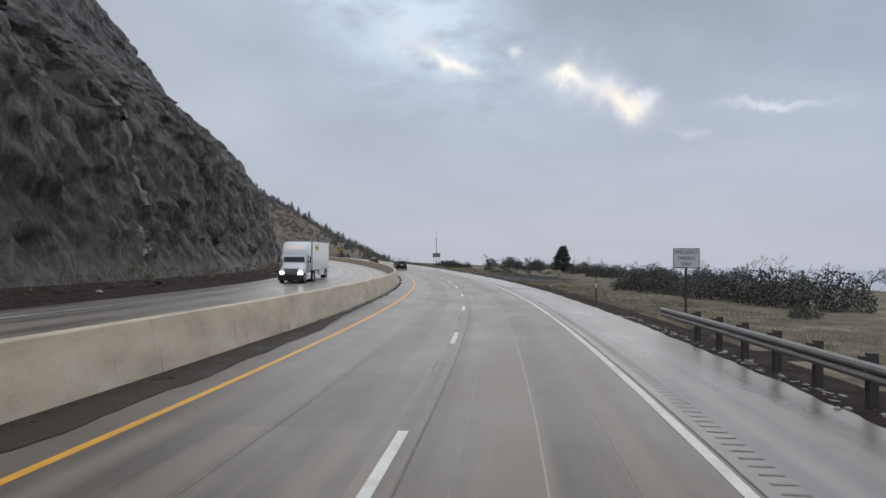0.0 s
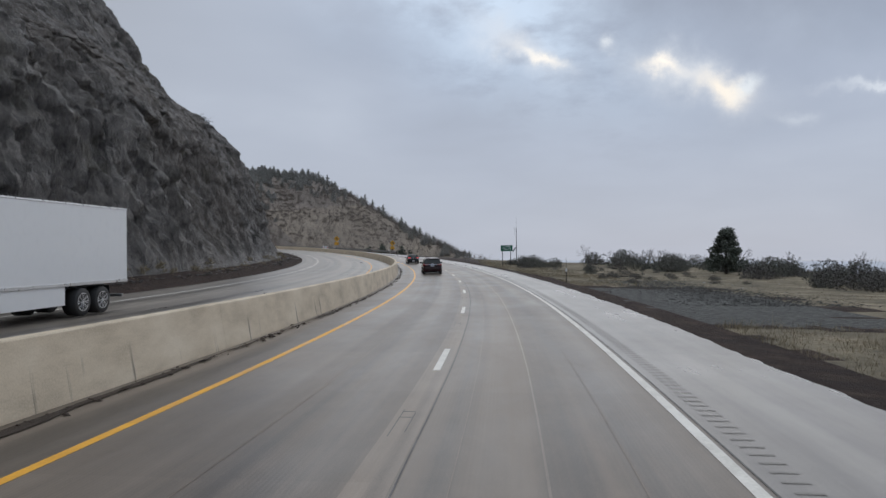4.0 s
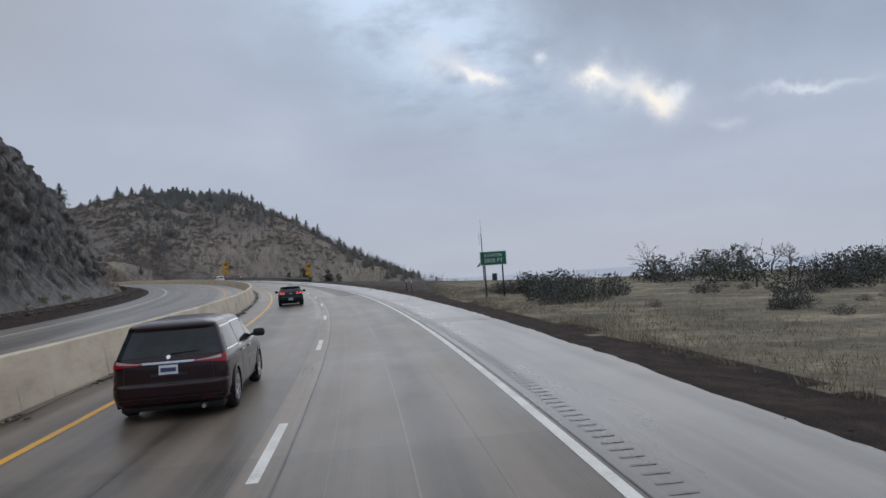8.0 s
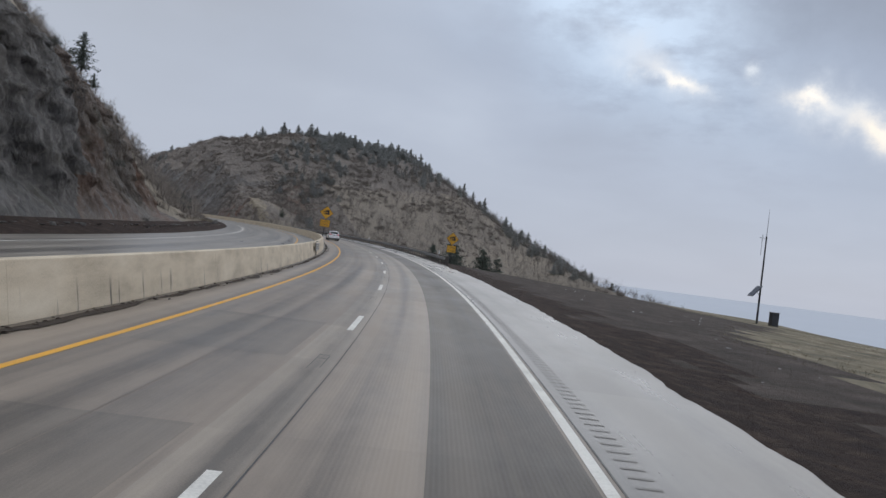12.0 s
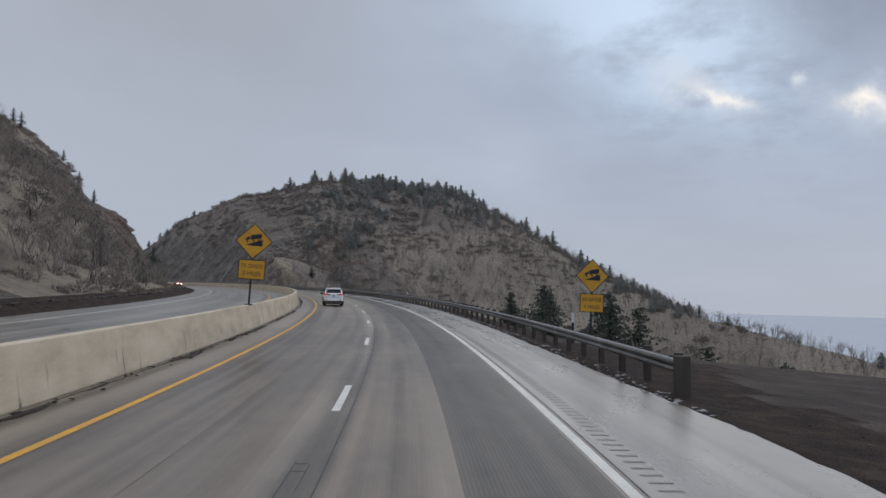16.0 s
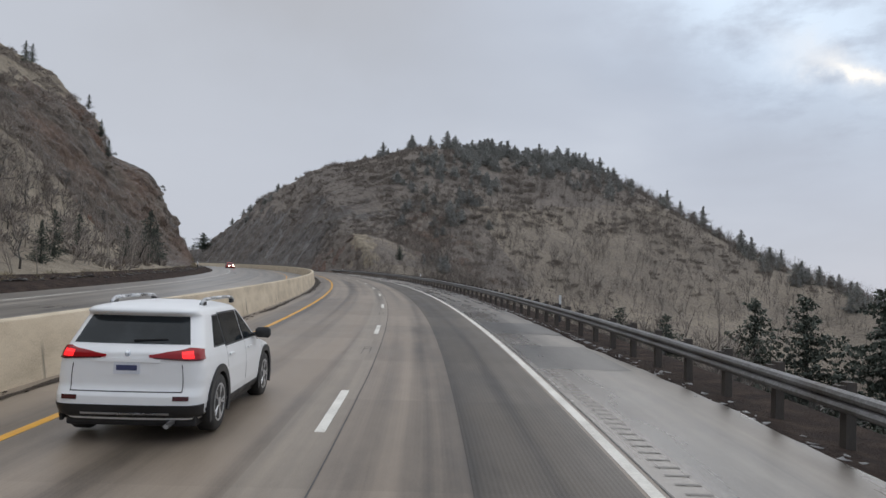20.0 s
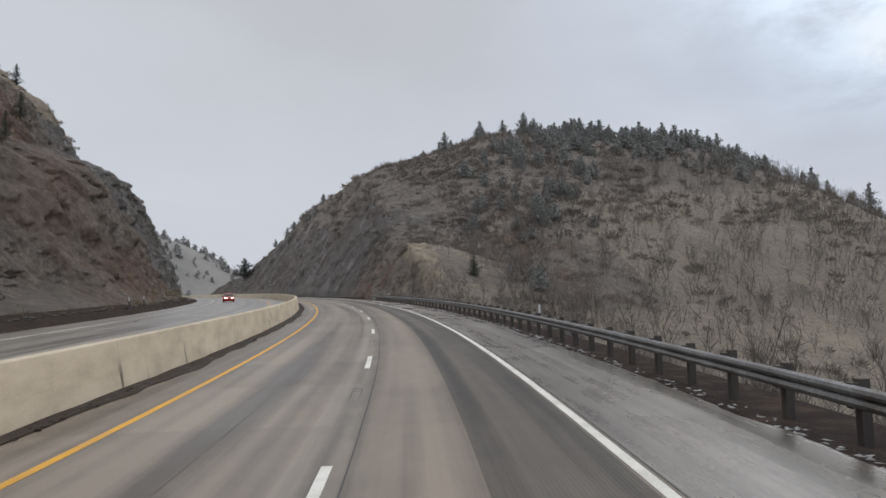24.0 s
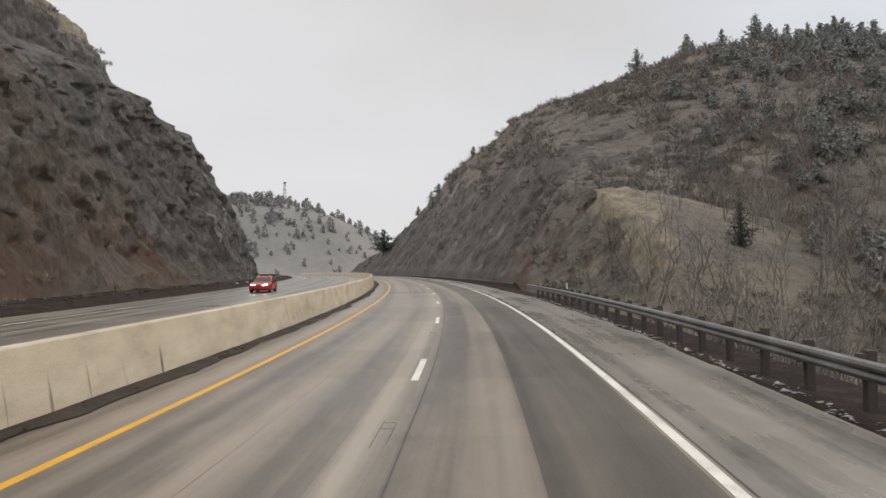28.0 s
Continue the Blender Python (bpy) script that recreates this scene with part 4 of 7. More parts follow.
def more_materials():
    grainy("sign_green", [(0.0, 0.10, 0.055), (0.005, 0.15, 0.085)], (0.35, 0.5), 1.5, 20, 0.05, 0.002)
    grainy("sign_yellow", [(0.62, 0.30, 0.02), (0.80, 0.42, 0.03)], (0.35, 0.55), 1.5, 20, 0.05, 0.002)
    grainy("sign_white", [(0.62, 0.62, 0.62), (0.80, 0.80, 0.80)], (0.35, 0.55), 1.5, 20, 0.05, 0.002)
    grainy("sign_black", [(0.01, 0.01, 0.014), (0.025, 0.025, 0.03)], (0.4, 0.6), 1.5, 20, 0.05, 0.002)
    grainy("reflector_white", [(0.65, 0.66, 0.66), (0.82, 0.82, 0.82)], (0.3, 0.5), 2, 20, 0.05, 0.002)
    grainy("rumble_groove", [(0.128, 0.116, 0.102), (0.172, 0.157, 0.14)], (0.35, 0.5))
    road_material("dark_lane_concrete", (0.112, 0.096, 0.079), True, (0.34, 0.52), 0.17, 0.3)
    road_material("pale_lane_concrete", (0.245, 0.205, 0.163), False, (0.32, 0.46), 0.27)
    road_material("patch_concrete", (0.165, 0.137, 0.109), True, (0.3, 0.46), 0.24)
    road_material("dark_shoulder", (0.115, 0.105, 0.094), False, (0.27, 0.38), 0.36)
    grainy("pale_crumbs", [(0.25, 0.245, 0.24), (0.45, 0.44, 0.43)], (0.4, 0.7), 3, 20, 0.4, 0.01)
    grainy("solar_glass", [(0.012, 0.014, 0.03), (0.02, 0.025, 0.05)], (0.12, 0.2))


more_materials()

# ---------------------------------------------------------------- markings and joints on the road
def rumble_strip():
    v, f = [], []
    # flat bars on the surface; shade inside the grooves is their dark colour
    for s in np.arange(-20, 340, 0.315):
        b = len(v)
        for ds, dd in ((-0.032, 2.14), (0.032, 2.14), (0.032, 2.42), (-0.032, 2.42)):
            v.append(at(s + ds, dd, 0.0045 - 0.006 * (dd - 1.975)))
        f.append([b, b + 3, b + 2, b + 1])
    ob = mesh_from("rumble_strip", v, f, "rumble_groove")
    tagged(ob, "row of milled grooves in the shoulder, flat bars coloured dark as their shade", "rumble strip", "", "stuff")


rumble_strip()
strip("lane_patch", 175, S1, 2.0, [(0.0, 0.003), (1.70, 0.003)], "dark_lane_concrete", "darker grooved half of the lane with a clean edge")
strip("lane_patch", S0, 150, 2.0, [(-2.06, 0.003), (-1.62, 0.003)], "lane_concrete", "paler concrete band under the lane marking")
strip("lane_patch", 150, S1, 2.0, [(-2.35, 0.003), (-1.62, 0.003)], "pale_lane_concrete", "paler concrete band under the lane marking")
for a, b, l, r in ((142.2, 144.4, 2.0, 4.5), (176.5, 179.5, -5.2, -2.5), (298.5, 303.0, 2.1, 4.2), (306.5, 311.0, 2.0, 4.4), (56, 60.5, 2.2, 4.0), (184, 189, -5.2, -2.5)):
    strip("pavement_patch", a, b, 1.0, [(l, 0.002), (r, -0.0135 if r > 1.9 else 0.002)], "dark_shoulder" if l > 1.9 else "patch_concrete", "darker wet repair patch in the concrete")


def marker_slots():
    v, f = [], []
    for k in range(-2, 40):
        s = 9.15 + 13.0 * k + 5.0
        for s0, s1, d0, d1 in ((0, 1.5, -1.985, -1.972), (0.2, 1.3, -1.80, -1.787), (1.0, 1.04, -1.972, -1.80), (1.35, 1.39, -1.972, -1.80)):
            b = len(v)
            for a, d in ((s0, d0), (s1, d0), (s1, d1), (s0, d1)):
                v.append(at(s + a, d, 0.0055))
            f.append([b, b + 3, b + 2, b + 1])
    tagged(mesh_from("marker_slots", v, f, "joint_seal"), "dark slots cut for lane markers between the dashes", "road markers", "", "stuff")


marker_slots()
for d, s0 in ((-1.05, -60), (-0.10, -60), (0.80, -60), (-3.6, -60)):
    strip("joint", s0, 175 if d > -2 else S1, 2.0, [(d - (0.014 if d == -0.10 else 0.006), 0.0042), (d + (0.014 if d == -0.10 else 0.006), 0.0042)], "pale_lane_concrete" if d == -0.10 else "lane_concrete", "pale worn joint along the lane", wob=lambda s, q: 0.05 * fbm(s, 2.0 + d, 12.0)[:, None])


# ---------------------------------------------------------------- guardrails
def guardrail(s0, s1, d, label):
    root = thing("guardrail", Matrix.Translation(at(s0, d, 0)), label, "guardrail")
    inv = root.matrix_world.inverted()
    prof = [(0.0, 0.40), (-0.055, 0.43), (-0.075, 0.48), (-0.055, 0.53), (0.0, 0.555), (-0.055, 0.58), (-0.075, 0.63), (-0.055, 0.68), (0.0, 0.71)]
    prof = prof + [(x + 0.006, z) for x, z in prof[::-1]]
    L = 3.81
    s = s0
    k = 0
    while s < s1 - 0.1:
        lift = 0.004 * (k % 2)
        ss = np.linspace(s - 0.12, s + L, 4)
        v = at(ss[:, None], np.array([p[0] - lift for p in prof])[None] + d - 0.20, np.array([p[1] for p in prof])[None])
        n = len(prof)
        i = np.arange(3)[:, None] * n + np.arange(n)[None]
        faces = np.stack([i, np.roll(i, -1, 1), np.roll(i, -1, 1) + n, i + n], -1).reshape(-1, 4).tolist()
        ob = mesh_from("rail_panel", v - np.array(root.location), faces + [list(range(n))[::-1], list(range(3 * n, 4 * n))], "galvanised_steel")
        ob.parent = root
        s += L
        k += 1
    post_me = box((-0.075, -0.075, -0.8), (0.075, 0.075, 0.80), 0.008)
    proto = part("post", post_me, "dark_timber", root)
    blk = part("spacer_block", box((-0.195, -0.07, 0.40), (-0.076, 0.07, 0.75), 0.006), "dark_timber", proto)
    first = True
    for s in np.arange(s0 + 0.4, s1, 1.905):
        m = inv @ place(s, d, 0.0, 0) @ pose(0, 0, random.uniform(-0.03, 0.02), random.uniform(-1, 1), random.uniform(-1, 1), 0)
        if first:
            proto.matrix_basis = m
            first = False
            continue
        o, b = proto.copy(), blk.copy()
        for q in (o, b):
            scene.collection.objects.link(q)
        o.parent, b.parent = root, o
        o.matrix_basis = m
    return root


rail_a = guardrail(-40, 22.6, 5.35, "galvanised steel guardrail on dark timber posts beside the shoulder")
rail_b = guardrail(242.6, 446, 5.35, "long galvanised steel guardrail on dark timber posts above the slope")
end_block = part("end_block", box((-0.30, -0.22, -0.3), (0.03, -0.05, 0.78), 0.03), "dark_timber", rail_b, "dark terminal block")
end_block.matrix_basis = rail_b.matrix_world.inverted() @ place(242.6, 5.35)


def barrier_fragment():
    root = thing("guardrail", place(227.4, -7.16), "short galvanised steel guardrail panel bolted to the median barrier", "guardrail")
    for k, z in ((0, 0.55), (1, 0.86)):
        prof = [(0.0, z - 0.15), (0.05, z - 0.12), (0.07, z - 0.07), (0.02, z), (0.07, z + 0.07), (0.05, z + 0.12), (0.0, z + 0.15), (-0.01, z + 0.15), (-0.01, z - 0.15)]
        part("rail_panel", prism(prof, 0.0, 3.5), "galvanised_steel", root)
    part("post", box((-0.06, 1.9, -0.1), (-0.015, 2.15, 0.75), 0.006), "dark_steel", root)
    part("cap", box((-0.10, 1.8, 1.09), (0.02, 2.5, 1.16), 0.01), "galvanised_steel", root)


barrier_fragment()


# ---------------------------------------------------------------- signs and posts
def plate(w, h, z, mat, border, parent, name="panel", diamond=False, back="galvanised_steel"):
    out = [(-w / 2, z - h / 2), (w / 2, z - h / 2), (w / 2, z + h / 2), (-w / 2, z + h / 2)]
    if diamond:
        r = w / math.sqrt(2)
        out = [(0, z - r), (r, z), (0, z + r), (-r, z)]

    def scaled(k):
        cz = z
        return [(x * (1 - k / (w / 2)), cz + (q - cz) * (1 - k / (h / 2))) for x, q in out]
    p = part(name, prism(out, -0.006, 0.004), border, parent)
    part("face", prism(scaled(0.035), -0.010, -0.0045), mat, p)
    return p


def green_sign():
    root = thing("elevation_sign", place(160.6, 9.5, -0.25, 4), "green elevation sign with white letters on two steel posts", "road sign")
    p = plate(1.85, 0.92, 2.60, "sign_green", "sign_white", root)
    lettering("ELEVATION", 0.30, "sign_white", p, 0, 2.80, width=1.22)
    lettering("3000 FT", 0.38, "sign_white", p, 0, 2.44, width=1.32)
    for x in (-0.62, 0.62):
        part("post", box((x - 0.04, 0.006, -0.6), (x + 0.04, 0.09, 2.95), 0.006), "dark_steel", root)


def parking_sign():
    root = thing("parking_sign", place(33.0, 8.45, -0.2, 2), "white emergency parking sign with black letters on one post", "road sign")
    p = plate(1.22, 0.92, 2.66, "sign_white", "sign_black", root)
    for text, z, w in (("EMERGENCY", 2.93, 1.02), ("PARKING", 2.66, 0.80), ("ONLY", 2.39, 0.46)):
        lettering(text, 0.24, "sign_black", p, 0, z, width=w)
    part("post", box((-0.05, 0.006, -0.5), (0.05, 0.10, 3.05), 0.006), "dark_timber", root)


def grade_sign(m, z, low, lean, label):
    root = thing("grade_sign", m @ pose(0, 0, 0, 0, lean, 0), label, "road sign", "steep grade signs")
    p = plate(1.20, 1.20, z, "sign_yellow", "sign_black", root, diamond=True)
    hillx = prism([(-0.40, z - 0.20), (0.40, z - 0.22), (0.40, z + 0.10)], -0.014, -0.009)
    part("slope_symbol", hillx, "sign_black", p)
    tr = bmesh.new()
    for x0, x1, z0, z1 in ((-0.16, 0.34, 0.16, 0.40), (-0.36, -0.19, 0.10, 0.26), (-0.42, -0.36, 0.10, 0.18)):
        c = [(x0, z0 - 0.02), (x1, z0 + 0.07), (x1, z1 + 0.05), (x0, z1 - 0.04)]
        prism([(x, z + q - 0.08) for x, q in c], -0.014, -0.009, tr)
    for x in (-0.30, -0.02, 0.22):
        prism([(x + 0.045 * math.cos(a), z + 0.045 * math.sin(a) + x * 0.18 + 0.03) for a in np.linspace(0, 2 * math.pi, 11)[:-1]], -0.016, -0.009, tr)
    part("truck_symbol", tr, "sign_black", p)
    q = plate(1.22, 0.92, z - 1.33, "sign_yellow", "sign_black", root, "plaque")
    lettering("5% GRADE", 0.26, "sign_black", q, 0, z - 1.17, width=0.98)
    lettering("3 MILES", 0.26, "sign_black", q, 0, z - 1.52, width=0.80)
    part("post", box((-0.045, 0.006, low), (0.045, 0.09, z + 0.5), 0.006), "dark_steel", root)
    if low > 0.5:
        part("saddle_bracket", box((-0.16, -0.18, low - 0.02), (0.16, 0.16, low + 0.04), 0.01), "dark_steel", root)
    return root


green_sign()
parking_sign()
grade_sign(place(261.3, -7.5, 0, 3), 4.05, 1.085, 3.0, "yellow steep-grade diamond and plaque on a leaning post on the barrier")
grade_sign(place(261.6, 9.0, 0, 3), 2.72, -2.2, 1.5, "yellow steep-grade diamond and plaque behind the guardrail")


def snow_pole(s, d, h, tall, low=-0.6):
    root = thing("snow_pole", place(s, d, h), "slim dark roadside marker post with a white reflector band", "marker post", "roadside marker posts")
    part("post", box((-0.035, -0.035, low), (0.035, 0.035, 1.02), 0.005), "dark_timber", root)
    part("reflector_band", box((-0.04, -0.04, 0.84), (0.04, 0.04, 1.12), 0.004), "reflector_white", root)
    part("tip", rod((0, 0, 1.12), (0, 0, tall), 0.018, 0.012, 6), "dark_steel", root)


for s, d, h, tall in ((41.8, 6.0, -0.12, 1.85), (111.6, 6.3, -0.15, 1.9), (174.6, 6.2, -0.15, 2.1), (178.2, 6.4, -0.15, 2.1)):
    snow_pole(s, d, h, tall)


def delineator(s, d, h, base):
    root = thing("delineator", place(s, d, h), "short dark delineator post with a white head behind the guardrail", "marker post", "delineators")
    part("post", box((-0.05, -0.012, base), (0.05, 0.012, 0.75), 0.004), "dark_steel", root)
    part("head", box((-0.055, -0.016, 0.75), (0.055, 0.016, 1.15), 0.004), "reflector_white", root)


for s, d, h in ((256.5, 6.6, -0.05), (314.1, 6.1, -0.1), (372.0, 6.2, -0.1), (440.7, 6.5, -0.2)):
    delineator(s, d, h, -0.9)
for s, d in ((415.0, -24.0), (424.0, -24.2)):
    delineator(s, d, 0.3, -0.4)


def radio_mast():
    root = thing("radio_mast", place(240.4, 38.2, -2.5, 0), "slim dark radio mast with a tilted solar panel and antenna", "mast")
    part("pole", rod((0, 0, -0.6), (0, 0, 9.4), 0.11, 0.07, 10), "dark_steel", root)
    part("antenna", rod((0, 0, 9.4), (0, 0, 12.3), 0.035, 0.012, 6), "dark_steel", root)
    part("side_antenna", rod((-0.45, 0, 7.4), (-0.45, 0, 9.6), 0.022, 0.022, 6), "dark_steel", root)
    part("cross_arm", rod((-0.75, 0, 9.2), (0.1, 0, 9.2), 0.025, 0.025, 6), "dark_steel", root)
    arm = part("panel_arm", rod((0, 0, 3.2), (-0.7, -0.2, 3.6), 0.03, 0.03, 6), "dark_steel", root)
    sp = part("solar_panel", box((-0.75, -0.5, -0.03), (0.75, 0.5, 0.03), 0.01), "solar_glass", root, "dark tilted solar panel")
    sp.matrix_basis = pose(-0.75, -0.25, 3.6, 0, -48, 0)


radio_mast()
cab = thing("equipment_cabinet", place(242.2, 41.4, -2.6), "dark equipment cabinet standing on the grass rise", "cabinet")
part("body", box((-0.4, -0.3, -0.3), (0.4, 0.3, 1.55), 0.03), "dark_steel", cab)
part("roof_cap", box((-0.44, -0.34, 1.552), (0.44, 0.34, 1.62), 0.015), "galvanised_steel", cab)

# ---------------------------------------------------------------- vehicles
def vehicle_materials():
    def paint(name, c, rough=0.16):
        m, nt, b = principled(name, c, rough)
        b.inputs["Coat Weight"].default_value, b.inputs["Coat Roughness"].default_value = 0.15, 0.06
        b.inputs["Specular IOR Level"].default_value = 0.25
        v = coords(nt, "Object")
        n = noise_node(nt, v, 3.0, 5)
        nlink(nt, mix_node(nt, math_node(nt, "MULTIPLY", ramp_node(nt, n, [(0.5, 0.0), (0.8, 1.0)]), 0.10), c, tuple(0.6 * q + 0.02 for q in c)), b.inputs["Base Color"])
        nlink(nt, ramp_node(nt, n, [(0.4, rough), (0.75, rough + 0.12)]), b.inputs["Roughness"])
    paint("paint_maroon", (0.022, 0.008, 0.010))
    paint("paint_black_blue", (0.006, 0.011, 0.013))
    paint("paint_white", (0.86, 0.86, 0.85), 0.3)
    paint("paint_red", (0.50, 0.03, 0.02))
    paint("trailer_white", (0.78, 0.78, 0.77), 0.4)
    grainy("tyre_rubber", [(0.012, 0.012, 0.012), (0.03, 0.03, 0.03)], (0.55, 0.8), 4, 40, 0.3, 0.005, 0, "object")
    grainy("alloy", [(0.42, 0.43, 0.44), (0.60, 0.60, 0.61)], (0.25, 0.4), 4, 40, 0.05, 0.002, 0.8, "object")
    grainy("black_trim", [(0.012, 0.012, 0.013), (0.025, 0.025, 0.026)], (0.45, 0.7), 4, 40, 0.1, 0.002, 0, "object")
    grainy("chrome_trim", [(0.55, 0.56, 0.58), (0.68, 0.69, 0.70)], (0.12, 0.25), 4, 40, 0.0, 0.002, 1.0, "object")
    m, nt, b = principled("car_glass", (0.012, 0.016, 0.018), 0.06)
    b.inputs["Specular IOR Level"].default_value = 0.32
    n = noise_node(nt, coords(nt, "Object"), 2.0, 4)
    nlink(nt, ramp_node(nt, n, [(0.4, (0.010, 0.014, 0.016)), (0.7, (0.03, 0.036, 0.04))]), b.inputs["Base Color"])
    for name, c, e, s in (("tail_lens", (0.22, 0.006, 0.01), (1, 0.03, 0.03), 0.04), ("tail_dark", (0.06, 0.006, 0.008), (1, 0.03, 0.03), 0.0), ("lamp_clear", (0.42, 0.38, 0.38), (1, 1, 1), 0.0), ("tail_lit", (0.6, 0.02, 0.02), (1, 0.02, 0.025), 1.1), ("head_lit", (0.9, 0.9, 0.85), (1.0, 0.93, 0.80), 9.0), ("marker_amber", (0.7, 0.3, 0.05), (1.0, 0.5, 0.12), 2.0)):
        m, nt, b = principled(name, c, 0.15)
        b.inputs["Emission Color"].default_value = (*e, 1)
        b.inputs["Emission Strength"].default_value = s
    grainy("plate_white", [(0.60, 0.62, 0.66), (0.75, 0.76, 0.80)], (0.35, 0.5), 5, 40, 0.05, 0.001, 0, "object")
    grainy("bar_blue", [(0.04, 0.05, 0.12), (0.06, 0.07, 0.16)], (0.4, 0.5), 5, 40, 0, 0, 0, "object")
    grainy("panel_yellow", [(0.70, 0.45, 0.02), (0.80, 0.54, 0.03)], (0.4, 0.5), 2, 20, 0.05, 0.002, 0, "object")


vehicle_materials()


def wheel(root, x, y, r, w, side, spokes=5, name="wheel", rim="alloy"):
    tyre = part(name, lathe([(-w / 2, r * 0.62), (-w / 2, r * 0.92), (-w / 2 + 0.03, r), (w / 2 - 0.03, r), (w / 2, r * 0.92), (w / 2, r * 0.62)], 28), "tyre_rubber", root, "black rubber tyre", True)
    tyre.matrix_basis = Matrix.Translation((x, y, r)) @ Matrix.Rotation(0 if side > 0 else math.pi, 4, "Z")
    dish = part("rim", lathe([(w / 2 - 0.10, r * 0.60), (w / 2 - 0.02, r * 0.66), (w / 2 + 0.004, r * 0.66), (w / 2 + 0.004, r * 0.60), (w / 2 - 0.06, r * 0.55)], 28), rim, tyre)
    bm = bmesh.new()
    for k in range(spokes):
        a = 2 * math.pi * k / spokes
        for da in (-0.13, 0.13):
            rod((w / 2 - 0.02, 0.05 * math.cos(a), 0.05 * math.sin(a)), (w / 2 - 0.012, r * 0.6 * math.cos(a + da), r * 0.6 * math.sin(a + da)), 0.024, 0.02, 5, bm)
    rod((w / 2 - 0.05, 0, 0), (w / 2 + 0.006, 0, 0), 0.07, 0.06, 12, bm)
    part("spokes", bm, rim, tyre)
    return tyre


# rear outline: (height / H, metres in from the rearmost point)
REAR = {
    "van": [(0.15, 0.16), (0.19, 0.03), (0.27, 0.0), (0.36, 0.0), (0.385, 0.05), (0.53, 0.06), (0.60, 0.08), (0.66, 0.14), (0.90, 0.36), (0.925, 0.31), (0.955, 0.36), (0.985, 0.75), (1.0, 1.5)],
    "hatch": [(0.15, 0.20), (0.20, 0.05), (0.30, 0.0), (0.42, 0.0), (0.46, 0.035), (0.55, 0.07), (0.65, 0.13), (0.71, 0.22), (0.90, 0.58), (0.925, 0.47), (0.95, 0.52), (0.985, 0.95), (1.0, 1.5)],
    "suv": [(0.17, 0.16), (0.20, 0.05), (0.26, 0.0), (0.33, 0.0), (0.36, 0.03), (0.40, 0.06), (0.58, 0.05), (0.64, 0.06), (0.69, 0.14), (0.895, 0.40), (0.925, 0.30), (0.955, 0.36), (0.985, 0.85), (1.0, 1.6)],
    "saloon": [(0.15, 0.18), (0.20, 0.04), (0.30, 0.0), (0.42, 0.0), (0.60, 0.04), (0.66, 0.10), (0.685, 0.45), (0.70, 0.62), (0.90, 1.15), (0.95, 1.3), (0.985, 1.6), (1.0, 1.9)],
}
FRONT = {"van": (1.02, 1.85), "hatch": (1.05, 1.75), "suv": (1.10, 1.80), "saloon": (1.20, 1.95)}
WIDE = [(0.15, 0.90), (0.19, 0.965), (0.28, 0.995), (0.45, 1.0), (0.54, 0.985), (0.60, 0.965), (0.64, 0.945), (0.90, 0.785), (0.945, 0.745), (0.97, 0.66), (0.988, 0.50), (1.0, 0.25)]
# side windows: lower y from/to, upper y from/to, from the car's middle
SIDE = {
    "van": [(-2.02, -1.00, -1.86, -1.02), (-0.92, 0.12, -0.94, 0.10), (0.20, 1.27, 0.18, 0.64)],
    "hatch": [(-1.20, -0.98, -1.03, -0.99), (-0.94, -0.10, -0.95, -0.12), (-0.02, 0.86, -0.04, 0.30)],
    "suv": [(-1.52, -1.10, -1.26, -1.08), (-1.04, -0.14, -1.03, -0.16), (-0.06, 0.98, -0.08, 0.44)],
    "saloon": [(-1.22, -1.02, -0.90, -0.88), (-0.96, -0.14, -0.84, -0.16), (-0.06, 0.88, -0.08, 0.30)],
}


